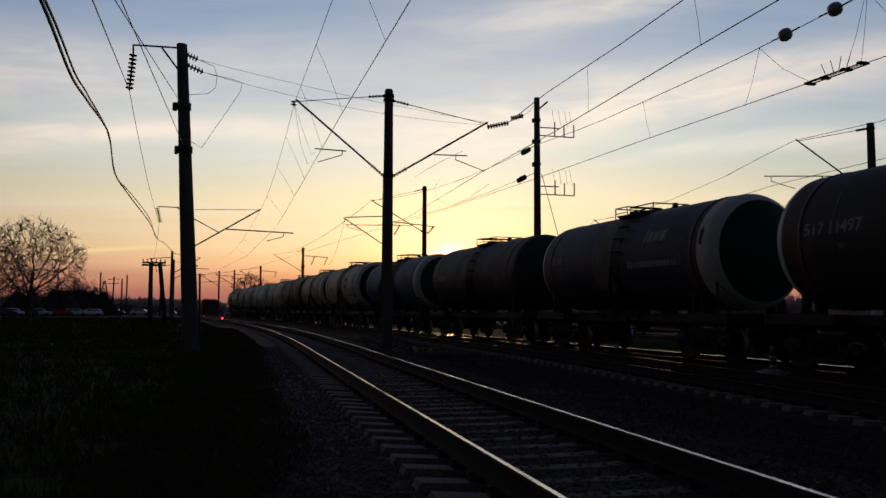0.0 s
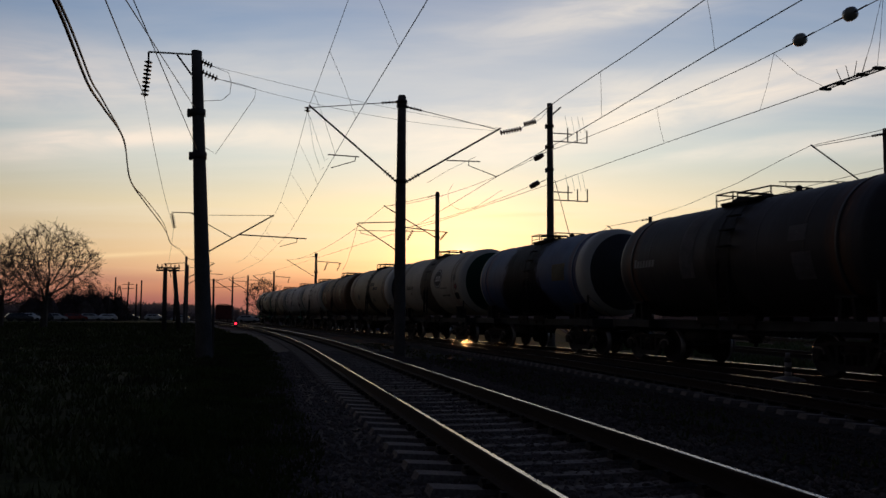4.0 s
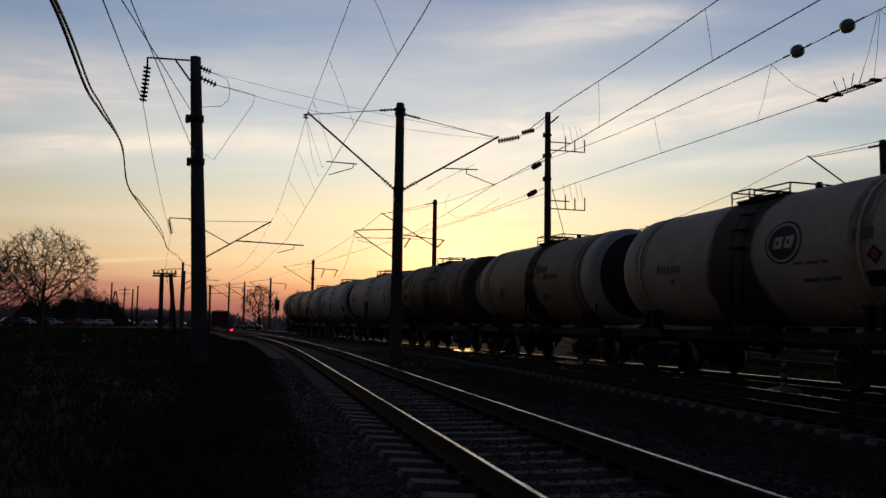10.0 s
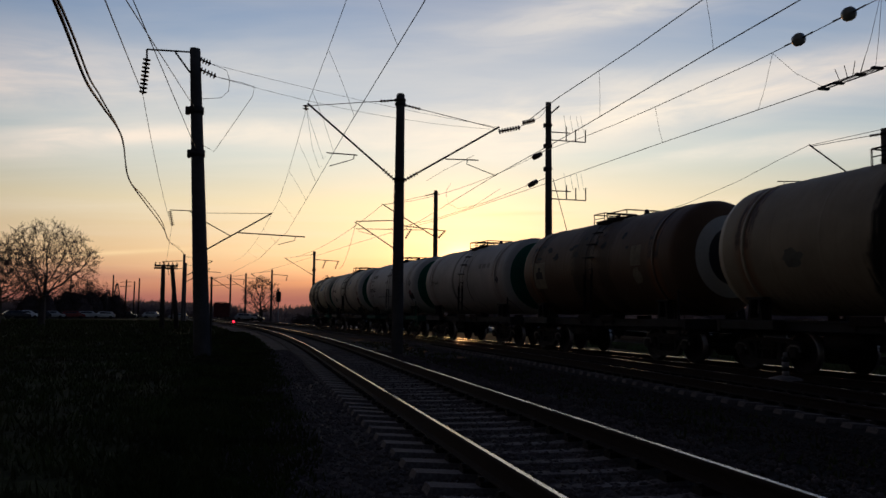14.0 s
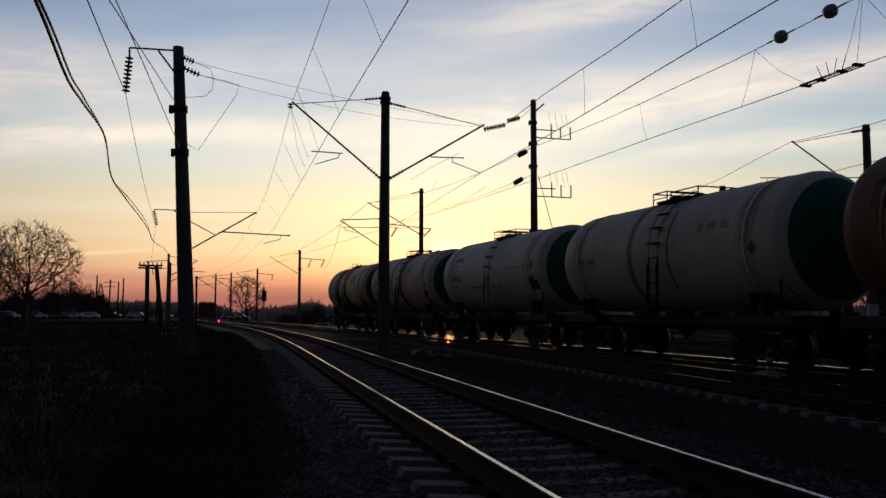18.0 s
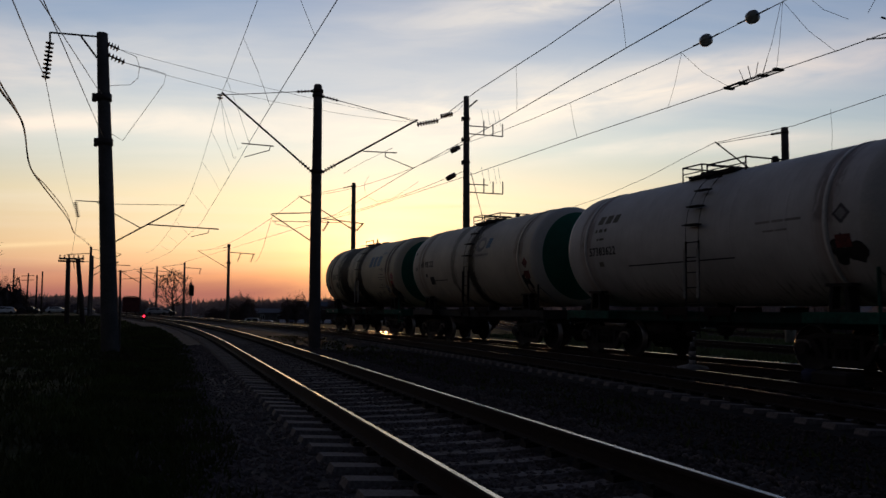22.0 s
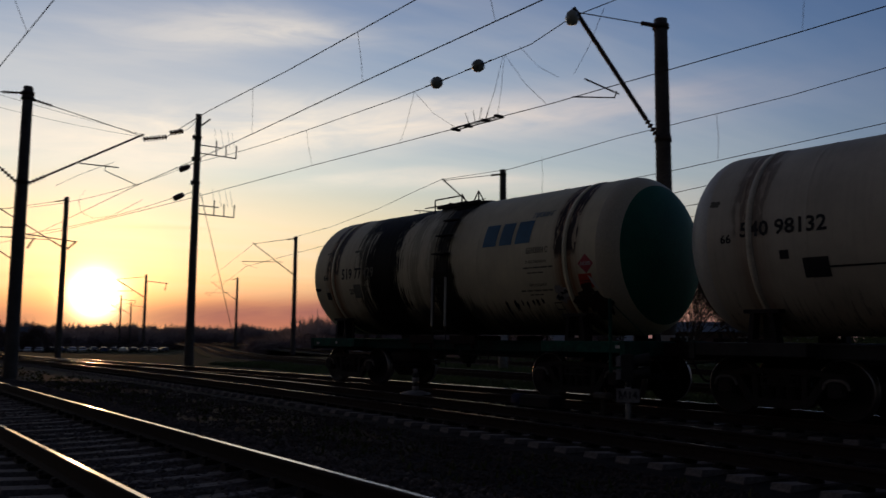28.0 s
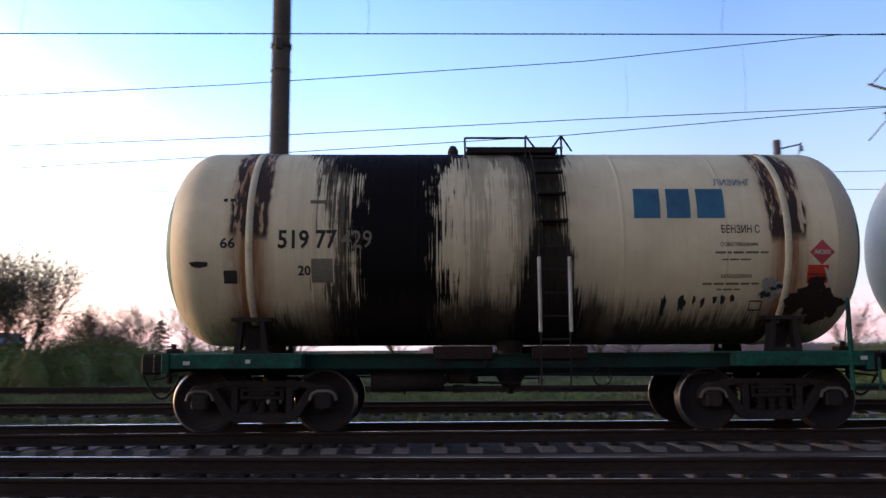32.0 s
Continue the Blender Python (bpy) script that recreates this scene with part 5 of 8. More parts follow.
        patch("grey_band", w, -1.1, 0.05, 1.9, 4.1, GREY_PAINT, "grey painted band")
        L("wagon_number", w, "5168", -3.9, 2.85, 0.24, FADED_WHITE)
        patch("faded_patch", w, -3.6, -2.7, 2.3, 2.7, SOOT_GREY)
        blob("painted_mark", w, ragged(24, 3.0, 0.5), 4.46, 3.2, 0.09, 0.22, FRAME_BLACK, "dark smear on the ring")
        blob("hazard_diamond", w, ((0, 1), (1, 0), (0, -1), (-1, 0)), 3.5, 2.65, 0.2, 0.2, SOOT_GREY)
        patch("faded_patch", w, 3.2, 3.75, 2.95, 3.3, SOOT_GREY)
    elif i == 10:
        L("wagon_number", w, "517 11497", -3.9, 2.85, 0.26, FADED_WHITE, "white stencilled wagon number")
        patch("stencil_patch", w, -3.0, -2.8, 2.5, 2.65, SOOT_GREY)


def build_train():
    wagons, bases = [], {}
    for i, sp in enumerate(SPECS):
        slim = sp.get("slim", False)
        choose_tank(slim)
        if i == 0:
            w = build_wagon()
        elif slim in bases:
            w = copy_thing(bases[slim], pose(0, 0, 0))
        else:
            w = bases[slim] = build_wagon(cage=True)
        wagons.append(w)
    for i, (w, sp) in enumerate(zip(wagons, SPECS)):
        choose_tank(sp.get("slim", False))
        tagged(w, sp["label"])
        body = tank_paint("tank_paint_" + str(i), sp["col"], sp["stains"], sp["rust"], sp.get("grime", 0.6), i * 3.7, sp.get("oil", (0.006, 0.0055, 0.0065)), sp.get("belly_shade", ()))
        rear, rear_core, front, front_core = [body if e is None else e for e in sp["ends"]]
        slots = {"tank": (body, rear, rear_core, front, front_core, sp.get("rear_band", body), sp.get("band", body), front if "ring" in sp else front_core, sp.get("ring", front_core)),
                 "strap": (surface("strap_paint_" + str(i), tuple(c * 0.9 for c in sp["col"]), 0.6, grain=20, contrast=0.15, spec=0.25, tint=tuple(c * 0.6 for c in sp["col"])),)}
        green = sp["frame"] == FRAME_GREEN
        if i not in (0, 2):
            slots["handrail"] = (BOGIE,)
        for nm in ("centre_sill", "side_sill"):
            slots[nm] = (sp["frame"],)
        for nm in ("end_platform", "end_beam", "end_post"):
            slots[nm] = (FRAME_BRIGHT if green else sp["frame"],)
        for ob in w.children_recursive:
            mats = slots.get(ob.name.split(".")[0])
            for slot, mm in zip(ob.material_slots, mats or ()):
                slot.link = "OBJECT"
                slot.material = mm
        dress(i, w)
    return wagons


WAGONS = build_train()


@lru_cache(None)
def arc_table():
    xs = [-260 + 0.25 * i for i in range(1400)]
    s, out = 0.0, []
    prev = None
    for x in xs:
        p = (x, train_y(x))
        if prev:
            s += math.hypot(p[0] - prev[0], p[1] - prev[1])
        out.append((s, *p))
        prev = p
    zero = min(out, key=lambda q: abs(q[1]))[0]
    a = np.array(out)
    a[:, 0] -= zero
    return a


def along(s):
    a = arc_table()
    return float(np.interp(s, a[:, 0], a[:, 1])), float(np.interp(s, a[:, 0], a[:, 2]))


def rolled(t):
    """Way of the train's last coupling gap along the track, metres."""
    return -125.2 + 4.1375 * t


def wagon_pose(i, t):
    s = rolled(t) - PITCH / 2 + PITCH * i
    ax, ay = along(s - 3.9)
    bx, by = along(s + 3.9)
    return pose((ax + bx) / 2, (ay + by) / 2, TRACKS["train"][1], 0, 0, math.degrees(math.atan2(by - ay, bx - ax)))


def motions():
    for i, w in enumerate(WAGONS):
        walk(w, [(k * 0.8, wagon_pose(i, k * 0.8)) for k in range(41)])
    steps = 240
    turn = 4.1375 * 32.0 / 0.478 / steps
    for w in WAGONS:
        for ob in w.children_recursive:
            if ob.name.startswith("wheelset"):
                m = ob.matrix_basis.copy()
                walk(ob, [(32.0 * k / steps, m @ Matrix.Rotation(turn * k, 4, "Y")) for k in range(steps + 1)])

# ---- masts and their brackets ----
MAST_LABEL = "tall round concrete catenary mast"


def mast(x, y, top, r0=0.2, r1=0.13, lean=(0.0, 0.0), base=-0.35, label="", pale=0.0, name="catenary_mast"):
    """A tapered concrete mast; what it carries is added in its own space, z = 0 at rail level."""
    m = thing(name, pose(x, y, 0), label or MAST_LABEL, "mast", "masts along the railway")
    bm = bmesh.new()
    prof, prev = [], None
    steps = 7
    pts = [(base + (top - base) * i / steps) for i in range(steps + 1)]
    rings = []
    for z in pts:
        k = (z - base) / (top - base)
        r = r0 + (r1 - r0) * k
        rings.append([bm.verts.new((lean[0] * k + r * math.cos(a), lean[1] * k + r * math.sin(a), z)) for a in [2 * math.pi * j / 16 for j in range(16)]])
    for a, b in zip(rings, rings[1:]):
        for j in range(16):
            bm.faces.new((a[j], a[(j + 1) % 16], b[(j + 1) % 16], b[j])).smooth = True
    bm.faces.new(rings[-1])
    part("shaft", bm, CONCRETE, m)
    if pale:
        bm = bmesh.new()
        rod(bm, (0, 0, base), (lean[0] * pale / 10, lean[1] * pale / 10, pale), r0 + 0.012, r0 + 0.004, 16)
        part("painted_foot", bm, PALE_CONCRETE, m, "light grey painted foot of the mast")
    return m


def bars_of(name, m, pairs, r, material=None, label="", sides=6):
    """Straight bars between points given as (y, z) or (x, y, z) in the mast's space, each a part."""
    for a, b in pairs:
        a = (0.0, *a) if len(a) == 2 else a
        b = (0.0, *b) if len(b) == 2 else b
        bm = bmesh.new()
        rod(bm, a, b, r, sides=sides)
        part(name, bm, material or STEEL, m, label)


def string(name, m, a, b, discs, r, material=None, label="", bar=0.02):
    """An insulator string of discs between two points."""
    a = Vector((0.0, *a) if len(a) == 2 else a)
    b = Vector((0.0, *b) if len(b) == 2 else b)
    bm = bmesh.new()
    d = b - a
    turn = Matrix.Translation(a) @ d.to_track_quat("Z", "Y").to_matrix().to_4x4()
    prof = [(bar, 0.0)]
    for i in range(discs):
        h0, h = d.length * (i + 0.2) / discs, d.length / discs
        prof += [(bar, h0), (r, h0 + h * 0.12), (r * 0.92, h0 + h * 0.32), (bar * 1.6, h0 + h * 0.5)]
    prof.append((bar, d.length))
    lathe(bm, prof, turn, 12)
    return part(name, bm, material or PORCELAIN, m, label)


def collar(name, m, z, r, h=0.12, y=0.0, knob=0.0):
    bm = bmesh.new()
    rod(bm, (0, y, z - h / 2), (0, y, z + h / 2), r, sides=16)
    if knob:
        box(bm, -0.08, 0.08, y - r - knob, y - r + 0.02, z - 0.14, z + 0.1, 0.02)
    part(name, bm, STEEL, m)


def cantilever(m, tip, foot, tie, reg=None, hook=None, side=-1, r=0.035, body=0.17):
    """A slanted bracket with its tie rod, foot insulator, and steady arm."""
    foot = Vector((0, *foot))
    tip = Vector((0, *tip))
    d = (tip - foot).normalized()
    ins = foot + d * 0.6
    string("insulator", m, foot, ins, 5, 0.075, label="ribbed brown bracket insulator")
    bars_of("bracket_tube", m, [(ins, tip)], r)
    tie_a, tie_b = Vector((0, *tie)), tip - d * 0.12
    u = (tie_b - tie_a).normalized()
    string("insulator", m, tie_a + u * 0.05, tie_a + u * 0.65, 5, 0.06)
    bars_of("tie_rod", m, [(tie_a + u * 0.65, tie_b)], 0.014)
    collar("clamp", m, foot.z, body, 0.14)
    collar("clamp", m, tie_a.z, body, 0.1)
    if reg:
        bars_of("steady_arm", m, [reg], 0.022)
    if hook:
        a, b, c = hook
        bars_of("steady_hook", m, [(a, b), (b, c)], 0.016)


def build_masts():
    # mast beside the grass, leaning, with feeder arm and dead-end insulators
    m = mast(-25.4, -1.5, 9.15, 0.25, 0.155, (0, -0.5), -0.15, "leaning concrete mast with a feeder arm in the grass")
    bars_of("feeder_arm", m, [((-1.89, 9.02), (-0.5, 9.04)), ((-1.07, 9.0), (-0.62, 8.4)), ((-1.89, 9.02), (-1.88, 8.75))], 0.028)
    string("insulator", m, (-1.88, 8.75), (-1.96, 7.63), 9, 0.12, label="hanging string of dark disc insulators")
    string("insulator", m, (-0.35, 8.84), (-0.02, 8.72), 4, 0.1)
    string("insulator", m, (-0.34, 8.52), (0.15, 8.33), 5, 0.1)
    for z, k in ((7.24, 0.1), (5.92, 0.08)):
        collar("clamp", m, z, 0.22, 0.2, -0.5 * (z + 0.15) / 9.3, k)
    bars_of("conduit", m, [((0.24, -0.12), (0.2, 2.2))], 0.03)
    # jumper loops at its head
    line("jumper_wire", [(0, -0.02, 8.72), (0, 0.45, 8.55), (0, 0.55, 8.25), (0, 0.52, 7.9), (0, 0.3, 7.68), (0, -0.2, 7.62), (0, -0.4, 7.6)], 0.009, WIRE, m)
    line("jumper_wire", [(0, 0.15, 8.33), (0, 0.9, 8.2), (0, 1.3, 8.1), (0, 1.25, 7.8), (0, 0.7, 6.9), (0, 0.15, 6.0), (0, -0.1, 6.15), (0, -0.3, 6.2)], 0.009, WIRE, m)

    # the next mast on that side, hidden behind it, with a long bracket over the near track
    m = mast(-54.0, -3.35, 8.6, 0.21, 0.14, (0, -0.1), -0.2, "concrete mast with a long bracket over the track")
    bars_of("bracket_tube", m, [((0.15, 5.12), (4.25, 7.64))], 0.045)
    bars_of("tie_rod", m, [((0.15, 7.5), (4.2, 7.62))], 0.016)
    bars_of("stay", m, [((0.15, 6.9), (1.7, 6.06))], 0.03)
    bars_of("steady_arm", m, [((2.1, 6.3), (6.4, 6.15))], 0.04)
    bars_of("steady_hook", m, [((5.8, 6.15), (5.75, 5.9)), ((5.75, 5.9), (4.7, 5.6))], 0.022)
    bars_of("feeder_arm", m, [((-2.1, 7.62), (-0.1, 7.6)), ((-0.9, 7.6), (-0.15, 7.0))], 0.03)
    string("insulator", m, (-2.1, 7.55), (-1.9, 6.6), 8, 0.13)

    # twin-bracket mast between the near and the middle track
    m = mast(-29.0, 5.0, 9.15, 0.215, 0.155, (0, 0), -0.33, "concrete mast with brackets to both sides")
    bars_of("cap", m, [((0, 9.12), (0, 9.2))], 0.13, sides=14)
    cantilever(m, (-3.37, 8.62), (-0.18, 6.0), (-0.12, 8.96), ((-1.55, 6.84), (-2.66, 6.87)), ((-1.66, 6.84), (-1.7, 6.68), (-2.55, 6.39)), body=0.2)
    string("insulator", m, (-3.42, 8.56), (-3.43, 8.36), 2, 0.11)
    cantilever(m, (3.78, 8.2), (0.18, 6.0), (0.12, 8.8), ((1.7, 6.87), (2.98, 6.89)), ((2.55, 6.89), (2.53, 6.72), (3.65, 6.34)), side=1, body=0.2)
    string("insulator", m, (3.76, 8.02), (4.62, 8.24), 8, 0.1, label="string of dark disc insulators")
    string("insulator", m, (4.7, 8.4), (5.2, 8.55), 6, 0.1)
    bars_of("earth_wire", m, [((-0.21, 0.0), (-0.19, 6.0))], 0.01)

    # tall anchor mast behind the train with two switch brackets
    m = mast(-39.4, 14.6, 12.2, 0.22, 0.145, (0, 0), -0.4, "tall concrete anchor mast with switch brackets and a stay")
    bars_of("head_arm", m, [((0.1, 11.6), (0.6, 12.05))], 0.04)
    for z in (10.23, 7.15):
        bars_of("switch_bracket", m, [((0.1, z + 0.0), (2.05, z - 0.02)), ((0.1, z + 0.42), (1.2, z + 0.42))], 0.03)
        for y, h in ((0.98, 0.75), (1.5, 0.62), (2.05, 0.65)):
            bars_of("switch_post", m, [((y, z), (y, z + h))], 0.035)
        for y in (1.0, 1.35, 1.7, 1.95):
            line("jumper_wire", [(0, y, z + 0.5), (0, y - 0.08, z + 0.9), (0, y - 0.16, z + 1.35)], 0.008, WIRE, m)
    for y, z in ((-0.62, 9.35), (-0.85, 7.9)):
        bm = bmesh.new()
        lathe(bm, [(0.0, -0.28), (0.12, -0.26), (0.14, 0.0), (0.12, 0.26), (0.0, 0.28)], pose(0, y, z, -60, 0, 0), 12)
        part("insulator", bm, PORCELAIN, m, "stubby dark anchor insulator")
        bars_of("anchor_bar", m, [((y, z), (-0.1, z + 0.35))], 0.015)
    for z in (11.0, 9.9, 8.7):
        collar("clamp", m, z, 0.2, 0.12, 0, 0.06)
    line("stay_wire", [(0, 0.25, 8.2), (-2.0, 3.5, -0.35)], 0.018, STEEL, m, "slanting stay wire")

    # masts behind the train further off
    m = mast(-54.7, 12.0, 9.65, 0.2, 0.14, (0, 0), -0.38, "concrete mast with layered brackets")
    cantilever(m, (-3.75, 8.63), (-0.15, 6.56), (-0.1, 9.5), ((-5.5, 6.88), (-0.9, 6.94)), ((-5.3, 6.86), (-5.3, 6.7), (-4.3, 6.5)))
    bars_of("second_bracket", m, [((-5.6, 7.35), (-2.55, 5.4)), ((-5.5, 7.38), (-2.4, 7.56)), ((-2.4, 7.2), (0.75, 6.92))], 0.035)
    string("insulator", m, (0.65, 6.9), (0.2, 6.4), 5, 0.1)
    string("insulator", m, (-1.7, 7.0), (-2.1, 6.3), 5, 0.1)
    bars_of("cap", m, [((0, 9.6), (0, 9.72))], 0.12, sides=14)

    m = mast(-12.45, 16.42, 9.15, 0.225, 0.165, (0, 0), -0.4, "concrete mast with a pale foot and one bracket", pale=1.2)
    cantilever(m, (-3.17, 8.63), (-0.18, 6.05), (-0.14, 8.95), ((-2.82, 7.03), (-1.65, 6.9)), ((-1.72, 6.95), (-1.8, 6.78), (-3.22, 6.53)), body=0.21, r=0.055)
    bm = bmesh.new()
    lathe(bm, [(0.0, -0.16), (0.12, -0.14), (0.16, 0.0), (0.12, 0.12), (0.05, 0.18), (0.0, 0.18)], pose(0, -3.22, 8.38), 16)
    part("insulator", bm, GLASSY, m, "round glass insulator at the bracket's tip")

    m = mast(-3.35, 16.75, 11.6, 0.24, 0.18, (0, 0), -0.4, "thick concrete mast with two steel bands", pale=1.2)
    collar("band", m, 7.55, 0.225, 0.09, 0, 0.05)
    collar("band", m, 4.75, 0.245, 0.1, 0, 0.05)
    collar("band", m, 7.0, 0.22, 0.03)
    bars_of("conduit", m, [((0.16, 0.16, 0.2), (0.14, 0.14, 9.5))], 0.018)

    # masts of the tracks beyond
    m = mast(-28.9, 25.75, 9.15, 0.215, 0.15, (0, 0), -0.35, "concrete mast with two brackets and a box", pale=1.5)
    cantilever(m, (-3.68, 8.25), (-0.2, 6.15), (-0.12, 8.92), ((-5.2, 6.65), (-0.35, 6.86)), ((-4.9, 6.63), (-4.9, 6.45), (-3.8, 6.2)))
    bars_of("second_bracket", m, [((-2.5, 6.75), (-0.25, 5.12)), ((-3.85, 5.22), (-0.75, 5.45)), ((-3.7, 5.2), (-3.7, 5.0)), ((-3.7, 5.0), (-2.6, 4.75))], 0.025)
    bm = bmesh.new()
    box(bm, 0.12, 0.4, 0.15, 0.55, 1.35, 1.75, 0.03)
    part("switch_box", bm, STEEL, m, "small grey switch box")
    for z in (6.5, 5.4):
        string("insulator", m, (0.12, z), (0.5, z + 0.02), 3, 0.08)
    bars_of("rod", m, [((0.3, 0.3, 1.75), (0.25, 0.2, 5.2))], 0.012)

    for x, y, h in ((-59.0, 30.25, 9.1), (-106.6, 45.9, 9.1)):
        m = mast(x, y, h, 0.2, 0.14, (0, 0), -0.4)
        cantilever(m, (-3.7, 8.3), (-0.2, 6.05), (-0.12, h - 0.2), ((-4.6, 6.8), (-1.1, 6.96)), ((-4.4, 6.8), (-4.4, 6.62), (-3.3, 6.35)))
    m = mast(13.2, 31.0, 9.15, 0.2, 0.14, (0, 0), -0.4, "concrete mast with a short insulated bracket")
    bars_of("bracket_tube", m, [((0.05, 8.8), (0.95, 0.0, 9.0)), ((0.95, 0.0, 9.05), (0.75, 0.0, 8.3))], 0.03)
    string("insulator", m, (0.95, 0.0, 8.95), (0.97, 0.0, 8.7), 2, 0.09)
    m = mast(11.2, 16.45, 9.15, 0.2, 0.15, (0, 0), -0.4, "concrete mast with a bracket to the far track")
    cantilever(m, (4.0, 7.9), (0.18, 6.0), (0.12, 8.8), ((1.8, 6.9), (3.4, 6.95)), ((3.3, 6.93), (3.3, 6.75), (4.2, 6.45)), side=1, body=0.2)
    # masts along the far curve
    m = mast(-108.7, 7.45, 9.15, 0.22, 0.16, (0, 0), -0.35, "distant concrete mast with brackets to both sides")
    cantilever(m, (-3.87, 8.43), (-0.2, 6.26), (-0.12, 8.95), None, None)
    bars_of("feeder_arm", m, [((0.2, 8.3), (3.3, 8.12))], 0.05)
    for y in (1.5, 3.2):
        string("insulator", m, (y, 8.15), (y - 0.4, 7.1), 6, 0.14)
    bars_of("cap", m, [((0, 9.0), (0, 9.35))], 0.2, sides=12)
    collar("clamp", m, 6.9, 0.26, 0.3)
    for x, y, s in ((-155.0, 2.9, 1), (-119.5, -9.9, -1), (-140.0, -11.3, -1), (-172, -2.0, 1), (-178, -5.2, 1), (-112.5, 35.3, 1), (-175.0, 50.0, 1), (-210.0, 62.5, 1)):
        m = mast(x, y, 9.3, 0.22, 0.16, (0, 0), -0.4, "distant concrete mast with a bracket")
        bars_of("bracket_tube", m, [((-s * 0.15, 6.2), (-s * 3.8, 8.4))], 0.06)
        bars_of("tie_rod", m, [((-s * 0.1, 9.0), (-s * 3.8, 8.45))], 0.03)
        bars_of("steady_arm", m, [((-s * 1.5, 7.0), (-s * 5.0, 6.85))], 0.045)
        bars_of("feeder_arm", m, [((s * 0.1, 8.4), (s * 3.0, 8.2))], 0.05)
        string("insulator", m, (s * 2.8, 8.2), (s * 2.6, 7.2), 5, 0.13)

    # a pair of old wooden poles with cross-arms, leaning together
    m = thing("wooden_pole_pair", pose(-67.0, -7.0, 0), "pair of thick old wooden poles carrying cross-arms with insulators", "utility pole")
    for a, b in (((0, -0.05, -0.4), (0, -0.1, 4.75)), ((0, 1.1, -0.4), (0, 0.55, 4.8))):
        bm = bmesh.new()
        rod(bm, a, b, 0.19, 0.155, 10)
        part("pole", bm, BARK, m)
    bm = bmesh.new()
    box(bm, -0.08, 0.08, -0.75, 1.0, 4.7, 4.84, 0.01)
    box(bm, 0.2, 0.35, -0.75, 1.0, 4.5, 4.64, 0.01)
    part("cross_arm", bm, BARK, m)
    for i in range(6):
        string("insulator", m, (0.0, -0.68 + i * 0.32, 4.84), (0.0, -0.68 + i * 0.32, 5.05), 2, 0.09)


build_masts()


# ---- overhead lines ----
def bundle(name, label):
    return tagged(new(name), label, "overhead wire")


def follow(fy, x0, x1, z, dy=0.0, step=4.0):
    n = max(int(abs(x1 - x0) / step), 2)
    return [(x0 + (x1 - x0) * i / n, fy(x0 + (x1 - x0) * i / n) + dy, z) for i in range(n + 1)]


def droppers(m, top, low, xs, r=0.006):
    """Thin hangers from a carrying cable down to its contact wire."""
    def at(points, x):
        for a, b in zip(points, points[1:]):
            if min(a[0], b[0]) <= x <= max(a[0], b[0]) and a[0] != b[0]:
                k = (x - a[0]) / (b[0] - a[0])
                return Vector(a).lerp(Vector(b), k)
    for x in xs:
        a, b = at(top, x), at(low, x)
        if a and b:
            mid = a.lerp(b, 0.5) + Vector((0.06, 0.02, 0))
            line("dropper", [a, mid, b], r, WIRE, m, sides=3)


